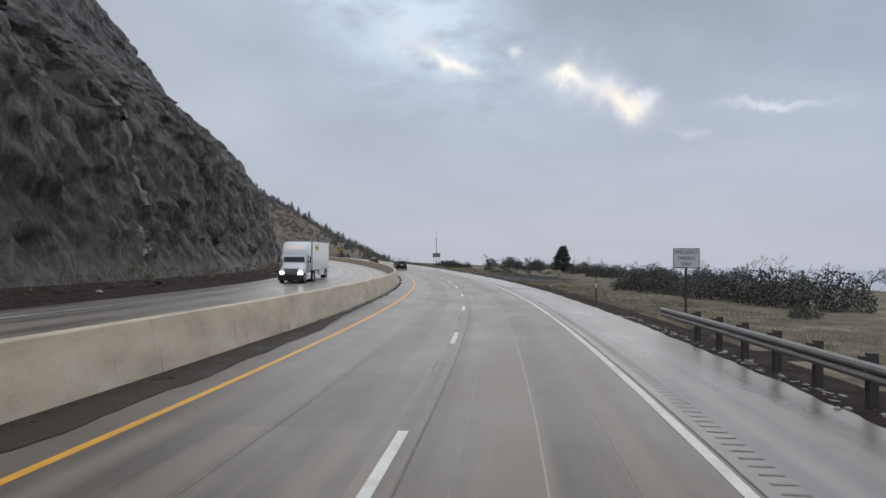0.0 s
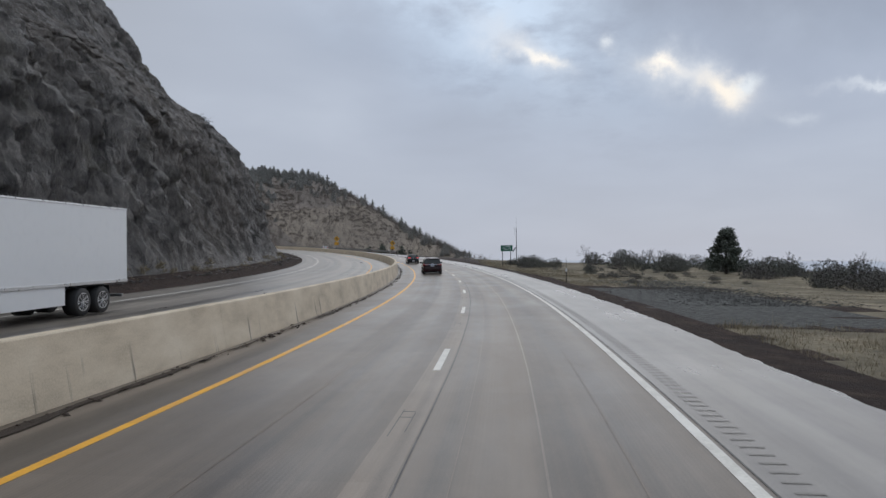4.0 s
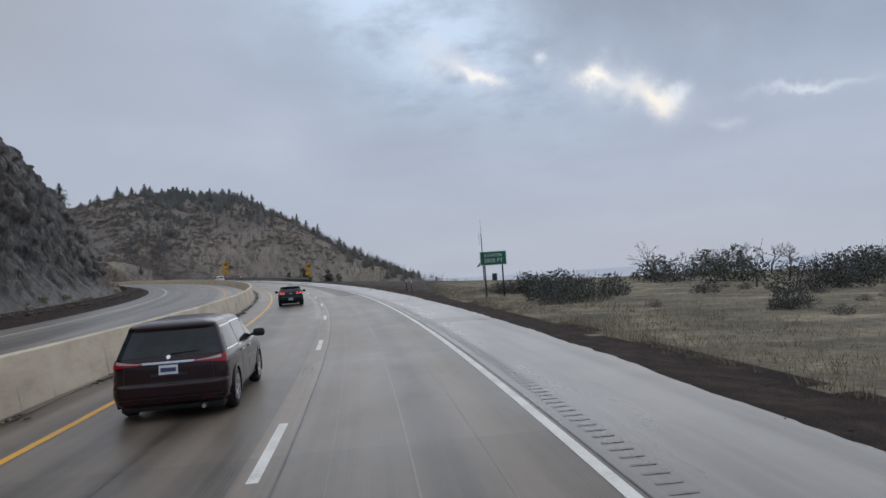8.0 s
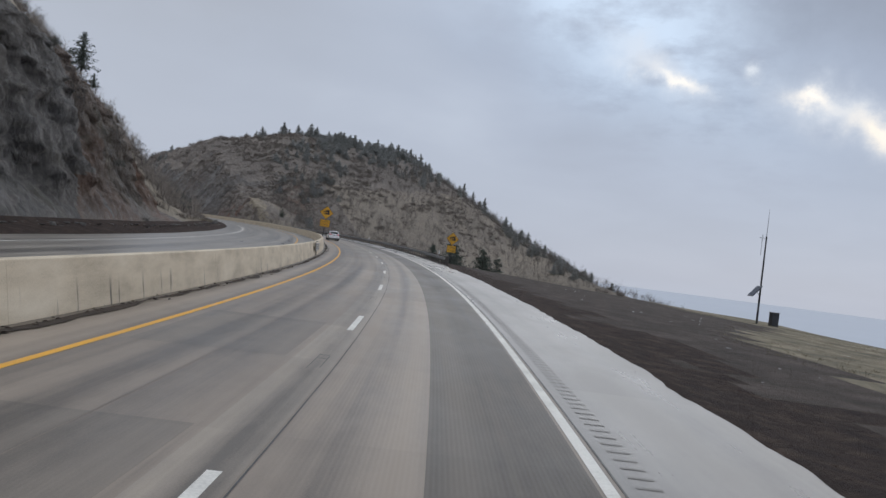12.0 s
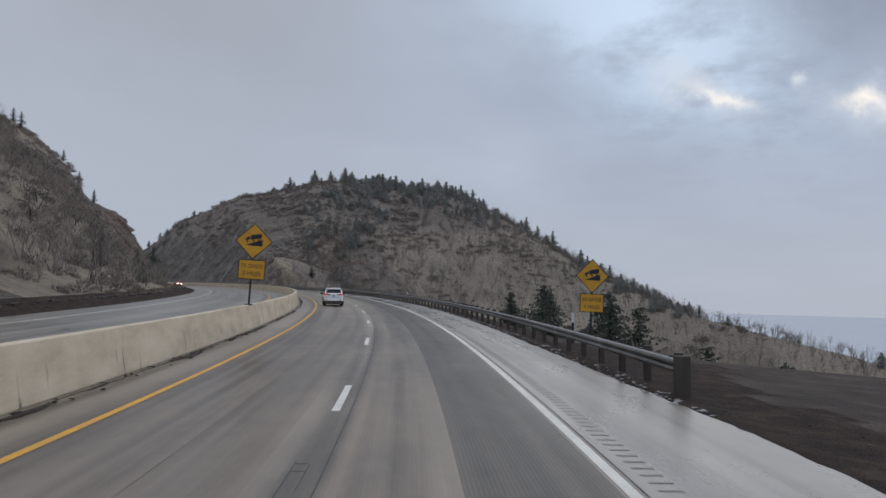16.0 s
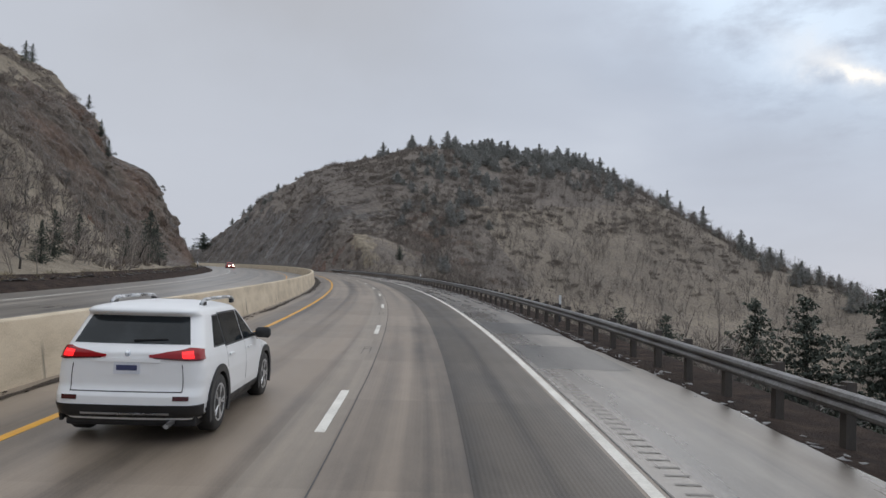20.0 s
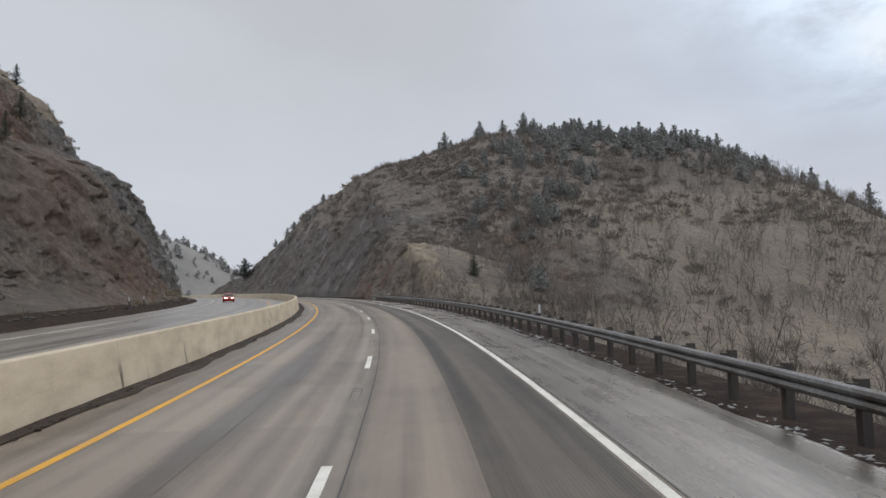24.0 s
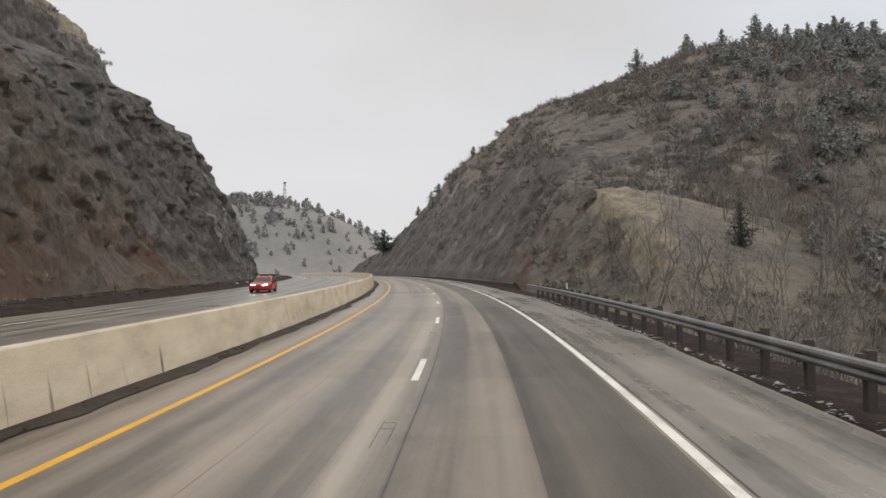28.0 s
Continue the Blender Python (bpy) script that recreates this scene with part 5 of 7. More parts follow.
class Shell:
    """A car's outer skin: a runs round it from the rear's middle (0) over the rear corner (1 to 2),
    the side (2 to 3) and the front corner (3 to 4) to the front's middle (5); z is the height."""
    def __init__(self, style, L, W, H):
        self.L, self.W, self.H, self.style = L, W, H, style
        cw, tp = FRONT[style]
        self.front = [(0.15, 0.14), (0.19, 0.03), (0.28, 0.0), (0.38, 0.03), (0.46, 0.14), (0.52, 0.36), (0.57, 0.72), (0.61, cw), (0.90, tp), (0.95, tp + 0.2), (0.985, tp + 0.6), (1.0, tp + 0.9)]

    def dims(self, z):
        q = z / self.H
        w = np.interp(q, *zip(*WIDE)) * self.W / 2
        return w, -self.L / 2 + np.interp(q, *zip(*REAR[self.style])), self.L / 2 - np.interp(q, *zip(*self.front))

    def bare(self, a, z):
        w, yr, yf = self.dims(z)
        sd, a = (1, a) if a >= 0 else (-1, -a)
        rr, rf = min(0.20, 0.4 * w, 0.4 * (yf - yr)), min(0.42, 0.6 * w, 0.4 * (yf - yr))
        br, bf = 0.05, 0.12
        y1, y2 = yr + br * ((w - rr) / w) ** 2, yf - bf * ((w - rf) / w) ** 2
        if a <= 1:
            x = a * (w - rr)
            y = yr + br * (x / w) ** 2
        elif a <= 2:
            t = (a - 1) * math.pi / 2
            x, y = w - rr + rr * math.sin(t), y1 + rr * (1 - math.cos(t))
        elif a <= 3:
            x, y = w, y1 + rr + (a - 2) * (y2 - rf - y1 - rr)
        elif a <= 4:
            t = (a - 3) * math.pi / 2
            x, y = w - rf * (1 - math.cos(t)), y2 - rf * (1 - math.sin(t))
        else:
            x = (5 - a) * (w - rf)
            y = yf - bf * (x / w) ** 2
        k = max(0.0, abs(y) / (self.L / 2) - 0.45) / 0.55
        return Vector((sd * x * (1 - 0.055 * k * k), y, z))

    def along(self, y, z, sd):
        """The a of a place on the side at y."""
        w, yr, yf = self.dims(z)
        rr, rf = min(0.20, 0.4 * w, 0.4 * (yf - yr)), min(0.42, 0.6 * w, 0.4 * (yf - yr))
        y0, y1 = yr + 0.05 * ((w - rr) / w) ** 2 + rr, yf - 0.12 * ((w - rf) / w) ** 2 - rf
        return sd * (2 + min(1.0, max(0.0, (y - y0) / (y1 - y0))))

    def point(self, a, z, off):
        e = 0.004
        p = self.bare(a, z)
        n = (self.bare(a + e, z) - self.bare(a - e, z)).cross(self.bare(a, z + e) - self.bare(a, z - e))
        if n.dot(p - Vector((0, 0, self.H * 0.45))) < 0:
            n = -n
        return p + n.normalized() * off

    def skin(self, axles, r, n=34):
        arc = [0, 0.35, 0.7, 0.9, 1, 1.2, 1.4, 1.6, 1.8, 2] + [2 + k / 56 for k in range(1, 56)] + [3, 3.2, 3.4, 3.6, 3.8, 4, 4.4, 4.7, 5]
        ring = arc[:-1] + [-q for q in arc[:0:-1]]
        zs = sorted({round(q * self.H, 4) for q, _ in REAR[self.style] + self.front + WIDE} | {round(self.H * (0.15 + 0.85 * k / n), 4) for k in range(n)})
        zs = [z for i, z in enumerate(zs) if i == 0 or z - zs[i - 1] > 0.004]
        bm = loft([[self.bare(a, z) for a in ring] for z in zs])
        gone = [f for f in bm.faces if any(math.hypot(f.calc_center_median().y - y, f.calc_center_median().z - r) < r * 1.12 for y in axles) and abs(f.calc_center_median().x) > 0.7 * self.W / 2]
        bmesh.ops.delete(bm, geom=gone, context="FACES")
        return bm

    def patch(self, f, off, nu=8, nv=4, deep=0.01):
        """A plate that follows the skin; f(u, v) gives its (a, z)."""
        bm = bmesh.new()
        grid = [[[bm.verts.new(self.point(*f(i / nu, j / nv), o)) for j in range(nv + 1)] for i in range(nu + 1)] for o in (off, off - deep)]
        for i in range(nu):
            for j in range(nv):
                for g in grid:
                    bm.faces.new((g[i][j], g[i + 1][j], g[i + 1][j + 1], g[i][j + 1]))
        rim = [(i, 0) for i in range(nu)] + [(nu, j) for j in range(nv)] + [(i, nv) for i in range(nu, 0, -1)] + [(0, j) for j in range(nv, 0, -1)]
        for p, q in zip(rim, rim[1:] + rim[:1]):
            bm.faces.new([bm.verts.new(g.co) for g in (grid[0][p[0]][p[1]], grid[0][q[0]][q[1]], grid[1][q[0]][q[1]], grid[1][p[0]][p[1]])])
        return bm

    def quad(self, a0, a1, lo, hi, off, nu=8, nv=3, deep=0.01):
        """A plate from a0 to a1 whose lower and upper heights run between the pairs lo and hi."""
        return self.patch(lambda u, v: (a0 + (a1 - a0) * u, (lo[0] + (lo[1] - lo[0]) * u) * (1 - v) + (hi[0] + (hi[1] - hi[0]) * u) * v), off, nu, nv, deep)

    def disc(self, a, z, ra, rz, off):
        return self.patch(lambda u, v: (a + ra * (0.05 + 0.95 * v) * math.cos(2 * math.pi * u), z + rz * (0.05 + 0.95 * v) * math.sin(2 * math.pi * u)), off, 14, 2, 0.012)

    def pane(self, y0, y1, t0, t1, lo, hi, sd, off, grow=0.0):
        def f(u, v):
            v2 = -grow * 2.2 + v * (1 + grow * 4.4)
            a, b = y0 + (t0 - y0) * v - grow, y1 + (t1 - y1) * v + grow
            z = lo + (hi - lo) * v2
            return self.along(a + (b - a) * u, z, sd), z
        return self.patch(f, off, 6, 5, 0.012)


def half_disc(r0, r1, x0, x1, low):
    """Upper part of a ring about the x axis, cut off at the angle low under the axis."""
    bm = bmesh.new()
    n = 22
    ring = []
    for k in range(n + 1):
        t = -low + (math.pi + 2 * low) * k / n
        ring.append([bm.verts.new((x, r * math.cos(t), r * math.sin(t))) for x, r in ((x0, r0), (x1, r0), (x1, r1), (x0, r1))])
    for a, b in zip(ring[:-1], ring[1:]):
        for k in range(4):
            bm.faces.new((a[k], a[(k + 1) % 4], b[(k + 1) % 4], b[k]))
    bm.faces.new(ring[0])
    bm.faces.new(ring[-1][::-1])
    return bm


def car(name, m, L, W, H, paint, label, style, lit=False, head=False, group=""):
    """A road car: y forwards. style: 'van', 'hatch', 'suv' or 'saloon'."""
    root = thing(name, m, label, "car", group)
    sh = Shell(style, L, W, H)
    w, yr, yf = W / 2, -L / 2, L / 2
    r = {"van": 0.34, "hatch": 0.32, "suv": 0.36, "saloon": 0.31}[style]
    wb = {"van": 3.0, "hatch": 2.58, "suv": 2.66, "saloon": 2.6}[style]
    axles = (-wb / 2 - 0.05, wb / 2 - 0.05)
    part("body", sh.skin(axles, r), paint, root, "", True)
    # glass
    lo, hi = {"van": 0.645, "hatch": 0.675, "suv": 0.70, "saloon": 0.71}[style] * H, 0.895 * H
    a0 = {"van": 1.62, "hatch": 1.18, "suv": 1.30, "saloon": 1.0}[style]
    part("rear_window", sh.quad(-a0, a0, (lo, lo), (hi, hi), 0.005, 16, 5), "car_glass", root, "dark rear window", True)
    part("windscreen", sh.patch(lambda u, v: ((3.35 + 3.3 * u) if 3.35 + 3.3 * u <= 5 else (3.35 + 3.3 * u) - 10, (0.63 + 0.26 * v) * H), 0.005, 16, 5), "car_glass", root, "", True)
    for sd in (1, -1):
        for i, (p, q, t, s) in enumerate(SIDE[style]):
            lo1 = (0.645 if style != "suv" else 0.65) * H + (0.015 * H if i == 0 else 0)
            hi1 = (0.895 if i else 0.885) * H
            if style == "van":
                part("window_trim", sh.pane(p, q, t, s, lo1, hi1, sd, 0.004, 0.028), "chrome_trim", root, "chrome window surround", True)
            elif style == "suv":
                part("window_trim", sh.pane(p, q, t, s, lo1, hi1, sd, 0.004, 0.024), "black_trim", root, "", True)
            part("side_window", sh.pane(p, q, t, s, lo1, hi1, sd, 0.008), "car_glass", root, "", True)
        for y in (SIDE[style][2][1] + 0.05, -0.04, SIDE[style][1][0] + 0.02):
            part("door_seam", sh.patch(lambda u, v, y=y: (sh.along(y - 0.005 + 0.01 * u, (0.23 + 0.40 * v) * H, sd), (0.23 + 0.40 * v) * H), 0.0015, 1, 6, 0.004), "black_trim", root)
        for y in (SIDE[style][1][0] + 0.16, 0.14):
            z = 0.565 * H
            c = sh.point(sh.along(y, z, sd), z, 0.022)
            part("door_handle", box((-0.014, -0.095, -0.016), (0.014, 0.095, 0.018), 0.01), paint if style != "van" else "chrome_trim", root, "", True).matrix_basis = Matrix.Translation(c)
        z = 0.665 * H
        c = sh.point(sh.along(SIDE[style][2][1] - 0.20, z, sd), z, 0.0)
        mir = part("mirror", loft([[(x * k, y, zz * k) for x, zz in ((-0.115, -0.03), (-0.09, -0.075), (0.09, -0.08), (0.12, -0.04), (0.115, 0.05), (0.07, 0.085), (-0.08, 0.08), (-0.115, 0.04))] for y, k in ((-0.06, 0.86), (-0.045, 1.0), (0.03, 0.96), (0.10, 0.7), (0.13, 0.3))]), paint if style == "hatch" else "black_trim", root, "", True)
        mir.matrix_basis = Matrix.Translation(c + Vector((sd * 0.17, 0.02, 0.02)))
        part("mirror_foot", rod(c + Vector((-sd * 0.02, 0.03, -0.02)), c + Vector((sd * 0.12, 0.03, 0.0)), 0.035, 0.025, 8), "black_trim", root)
        part("sill", sh.patch(lambda u, v: (sd * (2.02 + 0.96 * u), (0.152 + (0.075 if style == "suv" else 0.035) * v) * H), 0.012, 12, 3, 0.03), "black_trim", root, "", True)
    # wheels and arches
    for sd in (1, -1):
        for y in axles:
            x = abs(sh.bare(sh.along(y, 0.42 * H, 1), 0.42 * H).x)
            low = math.asin(min(0.6, (r - 0.20) / (r * 1.15)))
            well = part("wheel_arch", half_disc(r * 1.10, r * 1.17, -0.34, 0.0, low), "black_trim", root, "dark wheel well")
            well.matrix_basis = Matrix.Translation((sd * x, y, r)) @ Matrix.Rotation(0 if sd > 0 else math.pi, 4, "Z")
            lip = part("arch_lip", half_disc(r * 1.07, r * (1.33 if style == "suv" else 1.25), -0.03, 0.012, low), "black_trim" if style == "suv" else paint, root, "black plastic arch" if style == "suv" else "")
            lip.matrix_basis = well.matrix_basis
            back = part("well_back", half_disc(0.02, r * 1.13, -0.36, -0.32, low), "black_trim", well)
            wheel(root, sd * (x - 0.115), y, r, 0.22, sd, {"van": 7, "hatch": 5, "suv": 5, "saloon": 6}[style])
    # tail lamps, plate and rear trim
    for sd in (1, -1):
        if style == "hatch":
            tl = part("tail_light", sh.quad(sd * 0.62, sd * 1.78, (0.565 * H, 0.575 * H), (0.665 * H, 0.665 * H), 0.012, 12, 4, 0.02), "tail_dark", root, "dark red tail light", True)
            part("clear_strip", sh.quad(sd * 0.66, sd * 1.68, (0.568 * H, 0.578 * H), (0.592 * H, 0.602 * H), 0.016, 10, 2), "lamp_clear", tl, "clear reversing strip")
            for c, ra in ((0.79, 0.11), (1.28, 0.26)):
                part("lit_lamp", sh.disc(sd * c, 0.632 * H, ra, 0.030 * H, 0.02), "tail_lit", tl, "glowing round red lamp")
        elif style == "suv":
            tl = part("tail_light", sh.patch(lambda u, v: (sd * (0.40 + 1.55 * u), (0.615 + 0.004 * u) * H + (v - 0.35) * H * (0.018 + 0.075 * min(1, u * 1.7) * (1 - 0.35 * max(0, u - 0.6) / 0.4))), 0.014, 14, 4, 0.02), "tail_lens", root, "swept red tail light", True)
            part("lamp_shade", sh.patch(lambda u, v: (sd * (0.48 + 1.30 * u), (0.600 + 0.010 * v - 0.014 * min(1, u * 1.7)) * H), 0.018, 10, 1), "tail_dark", tl)
            if lit:
                part("lit_lamp", sh.quad(sd * 1.02, sd * 1.42, (0.605 * H, 0.605 * H), (0.645 * H, 0.652 * H), 0.02, 5, 3), "tail_lit", tl, "glowing red lamp")
            part("reflector", sh.quad(sd * 0.84, sd * 1.25, (0.305 * H,) * 2, (0.335 * H,) * 2, 0.008, 4, 1), "tail_dark", root, "red bumper reflector")
        else:
            tl = part("tail_light", sh.quad(sd * 0.58, sd * 1.80, (0.572 * H, 0.545 * H), (0.592 * H, 0.632 * H), 0.014, 12, 4, 0.02), "tail_lens", root, "slim red tail light", True)
            part("clear_strip", sh.quad(sd * 0.62, sd * 1.45, (0.580 * H, 0.592 * H), (0.590 * H, 0.618 * H), 0.019, 8, 2), "lamp_clear", tl, "pale upper strip")
    zp = {"van": 0.515, "hatch": 0.335, "suv": 0.535, "saloon": 0.50}[style] * H
    a = 0.16 / (w - 0.2)
    pl = part("number_plate", sh.quad(-a, a, (zp - 0.075,) * 2, (zp + 0.075,) * 2, 0.012, 4, 1, 0.014), "plate_white", root, "pale plate with a plain dark bar")
    part("bar", sh.quad(-a * 0.8, a * 0.8, (zp - 0.032,) * 2, (zp + 0.030,) * 2, 0.015, 4, 1, 0.004), "bar_blue", pl)
    part("plate_recess", sh.quad(-a * 1.9, a * 1.9, (zp - 0.10,) * 2, (zp + 0.10,) * 2, 0.002, 6, 1, 0.01), paint if style == "suv" else "black_trim", root)
    gate = (0.30 if style == "hatch" else 0.36 if style == "suv" else 0.38) * H
    part("tailgate_seam", sh.quad(-0.98, 0.98, (gate,) * 2, (gate + 0.012,) * 2, 0.002, 8, 1, 0.004), "black_trim", root)
    for sd in (1, -1):
        part("tailgate_seam", sh.patch(lambda u, v: (sd * (0.97 + 0.015 * u), gate + (0.56 * H - gate) * v), 0.002, 1, 5, 0.004), "black_trim", root)
    if style in ("van", "suv"):
        part("garnish", sh.quad(-0.6, 0.6, (0.575 * H,) * 2, ((0.597 if style == "van" else 0.60) * H,) * 2, 0.014, 8, 1, 0.02), "chrome_trim" if style == "van" else paint, root, "", True)
    if style == "suv":
        part("lower_cladding", sh.quad(-1.98, 1.98, (0.172 * H,) * 2, (0.272 * H,) * 2, 0.012, 22, 4, 0.02), "black_trim", root, "black lower bumper", True)
        part("skid_strip", sh.quad(-0.8, 0.8, (0.205 * H,) * 2, (0.217 * H,) * 2, 0.02, 8, 1, 0.01), "alloy", root)
    if style in ("van", "hatch"):
        part("bumper_crease", sh.quad(-1.5, 1.5, (0.235 * H,) * 2, (0.245 * H,) * 2, 0.004, 12, 1, 0.006), "black_trim", root)
        for sd in (1, -1):
            part("reflector", sh.quad(sd * 0.70, sd * 1.05, (0.205 * H,) * 2, (0.225 * H,) * 2, 0.008, 4, 1), "tail_dark", root, "red bumper reflector")
    part("badge", sh.disc(0, (0.635 if style != "hatch" else 0.60) * H, 0.036 / (w - 0.2), 0.034, 0.010), "chrome_trim", root)
    c0, c1 = sh.point(0.05, lo + 0.03, 0.02), sh.point(0.72, lo + 0.05, 0.016)
    part("wiper", rod(c0, c1, 0.014, 0.007, 5), "black_trim", root)
    part("exhaust", rod((w * 0.55, yr + 0.02, 0.20), (w * 0.55, yr + 0.35, 0.22), 0.032, 0.032, 10), "alloy", root)
    if style == "suv":
        ys = [-1.30, -1.18, -0.7, -0.1, 0.18, 0.28]
        for sd in (1, -1):
            def railp(y, k):
                z = 0.972 * H
                p = sh.bare(sh.along(y, z, sd), z)
                return Vector((p.x * 1.0, y, z + 0.012 + 0.065 * k))
            line = [railp(y, k) for y, k in zip(ys, (0.0, 0.85, 1.0, 1.0, 0.8, 0.0))]
            bm = bmesh.new()
            for p, q in zip(line[:-1], line[1:]):
                rod(p, q, 0.024, 0.024, 8, bm)
            rl = part("roof_rail", bm, "alloy", root, "silver roof rail", True)
            for y in (-1.20, 0.20):
                part("rail_foot", box((-0.022, -0.07, -0.03), (0.022, 0.07, 0.03), 0.010), "black_trim", rl).matrix_basis = Matrix.Translation(railp(y, 0.0))
    if style == "hatch":
        part("antenna", loft([[(-0.03, 0, 0), (0.03, 0, 0), (0.03, 0.16, 0), (-0.03, 0.16, 0)], [(-0.006, -0.02, 0.10), (0.006, -0.02, 0.10), (0.006, 0.03, 0.10), (-0.006, 0.03, 0.10)]]), "black_trim", root).matrix_basis = pose(0, yr + 0.72, H * 0.957)
    part("underbody", box((-w * 0.86, yr + 0.25, 0.15), (w * 0.86, yf - 0.3, 0.36), 0.04), "black_trim", root)
    # front
    part("grille", sh.patch(lambda u, v: ((4.45 + 1.1 * u) if 4.45 + 1.1 * u <= 5 else (4.45 + 1.1 * u) - 10, (0.34 + 0.10 * v) * H), 0.008, 8, 2), "black_trim", root)
    for sd in (1, -1):
        part("headlight", sh.quad(sd * 3.55, sd * 4.25, (0.43 * H, 0.415 * H), (0.485 * H, 0.46 * H), 0.012, 8, 3, 0.02), "head_lit" if head else "lamp_clear", root, "lit headlight" if head else "")
    return root


van = car("minivan", place(129.6, -3.80, 0, 1), 4.95, 1.92, 1.62, "paint_maroon", "dark maroon minivan on the wet road in the inner lane", "van")
hatch = car("hatchback", place(167.45, -3.92, 0, 1), 4.05, 1.72, 1.40, "paint_black_blue", "black hatchback with glowing tail lights on the wet road", "hatch", True)
suv = car("sport_utility", place(293.35, -4.02, 0, 1), 4.40, 1.78, 1.62, "paint_white", "white sport utility car with red tail lights and roof rails", "suv", True)
red = car("red_saloon", place(457.0, -16.2, 0.02, 181), 4.5, 1.75, 1.42, "paint_red", "red oncoming saloon with lit headlights", "saloon", False, True)


def semi_truck(m):
    root = thing("semi_truck", m, "white semi-trailer truck with a yellow panel on the opposite carriageway", "truck")
    # trailer
    tr = part("trailer_box", box((-1.27, -13.6, 1.16), (1.27, 0.0, 4.02), 0.03), "trailer_white", root, "white ribbed trailer box")
    part("bottom_rail", box((-1.285, -13.62, 1.10), (1.285, 0.02, 1.22), 0.015), "alloy", tr)
    part("top_rail", box((-1.285, -13.62, 3.96), (1.285, 0.02, 4.03), 0.015), "alloy", tr)
    for sd in (1, -1):
        lg = part("logo_panel", box((sd * 1.276 - 0.004, -4.4, 3.10), (sd * 1.276 + 0.004, -1.5, 3.72), 0), "panel_yellow", tr, "yellow panel with plain dark bars")
        for y0, y1 in ((-3.9, -3.65), (-3.5, -3.25), (-3.0, -2.0)):
            part("bar", box((sd * 1.283 - 0.003, y0, 3.30), (sd * 1.283 + 0.003, y1, 3.55), 0), "bar_blue", lg)
        part("side_skirt", box((sd * 1.22 - 0.02, -9.6, 0.45), (sd * 1.22 + 0.02, -5.2, 1.10), 0.01), "trailer_white", tr, "white side skirt")
        part("skirt_support", box((sd * 1.18 - 0.02, -5.2, 0.5), (sd * 1.18 + 0.02, -5.0, 1.12), 0.01), "black_trim", tr)
        for y in (-10.6, -11.85):
            wheel(root, sd * 1.02, y, 0.50, 0.52, sd, 8)
        part("mudflap", box((sd * 0.75 - 0.3, -12.7, 0.25), (sd * 0.75 + 0.3, -12.68, 1.0), 0.003), "black_trim", tr)
    part("landing_gear", box((-0.9, -3.4, 0.35), (0.9, -3.15, 1.12), 0.02), "black_trim", tr)
    part("chassis", box((-0.5, -13.2, 0.86), (0.5, 3.5, 1.12), 0.02), "black_trim", root)
    part("rear_guard", box((-1.1, -13.6, 0.5), (1.1, -13.5, 0.62), 0.01), "alloy", tr)
    part("reefer_unit", box((-1.0, 0.02, 1.9), (1.0, 0.45, 3.9), 0.06), "black_trim", tr, "dark front unit")
    # tractor
    def sec(y, z0, z1, w, k=0.12):
        return [(-w, y, z0), (w, y, z0), (w, y, z1 - k), (w - k, y, z1), (-w + k, y, z1), (-w, y, z1 - k)]
    part("sleeper", loft([sec(0.95, 0.95, 3.55, 1.18), sec(1.2, 0.95, 3.95, 1.22), (sec(2.3, 0.95, 3.85, 1.22)), sec(3.0, 0.95, 3.4, 1.2), sec(3.45, 0.95, 2.95, 1.14)]), "trailer_white", root, "white sleeper cab with a roof fairing", True)
    hood_ob = part("hood", loft([sec(3.40, 0.75, 2.05, 1.12, 0.2), sec(4.2, 0.70, 1.85, 1.10, 0.25), sec(5.0, 0.65, 1.65, 1.05, 0.3), sec(5.35, 0.65, 1.45, 0.95, 0.3)]), "trailer_white", root, "", True)
    part("windscreen", slab([(-1.0, 3.80, 2.0), (1.0, 3.80, 2.0), (0.92, 3.35, 2.92), (-0.92, 3.35, 2.92)][::-1], 0.02), "car_glass", root)
    part("windscreen_frame", loft([[(-1.08, 3.4, 1.9), (1.08, 3.4, 1.9), (1.08, 3.84, 1.9), (-1.08, 3.84, 1.9)], [(-1.02, 3.2, 3.0), (1.02, 3.2, 3.0), (1.02, 3.36, 3.0), (-1.02, 3.36, 3.0)]]), "trailer_white", root)
    g = part("grille", box((-0.62, 5.30, 0.80), (0.62, 5.42, 1.42), 0.04), "black_trim", root)
    for z in (0.90, 1.02, 1.14, 1.26, 1.37):
        part("grille_bar", box((-0.60, 5.421, z - 0.02), (0.60, 5.44, z + 0.02), 0.006), "chrome_trim", g)
    part("bumper", box((-1.20, 4.95, 0.32), (1.20, 5.5, 0.78), 0.08), "black_trim", root, "black front bumper")
    for sd in (1, -1):
        part("headlight", box((sd * 0.86 - 0.17, 5.18, 0.92), (sd * 0.86 + 0.17, 5.40, 1.15), 0.04), "head_lit", root, "lit headlight")
        part("side_window", slab([(sd * 1.225, 2.35, 1.95), (sd * 1.225, 3.15, 1.95), (sd * 1.215, 2.98, 2.62), (sd * 1.225, 2.35, 2.62)][:: sd], 0.012), "car_glass", root)
        mi = part("mirror", box((-0.06, -0.09, -0.30), (0.06, 0.09, 0.30), 0.03), "black_trim", root)
        mi.matrix_basis = pose(sd * 1.48, 3.35, 2.25)
        part("mirror_arm", rod((sd * 1.15, 3.3, 2.4), (sd * 1.48, 3.35, 2.4), 0.02, 0.02, 6), "black_trim", root)
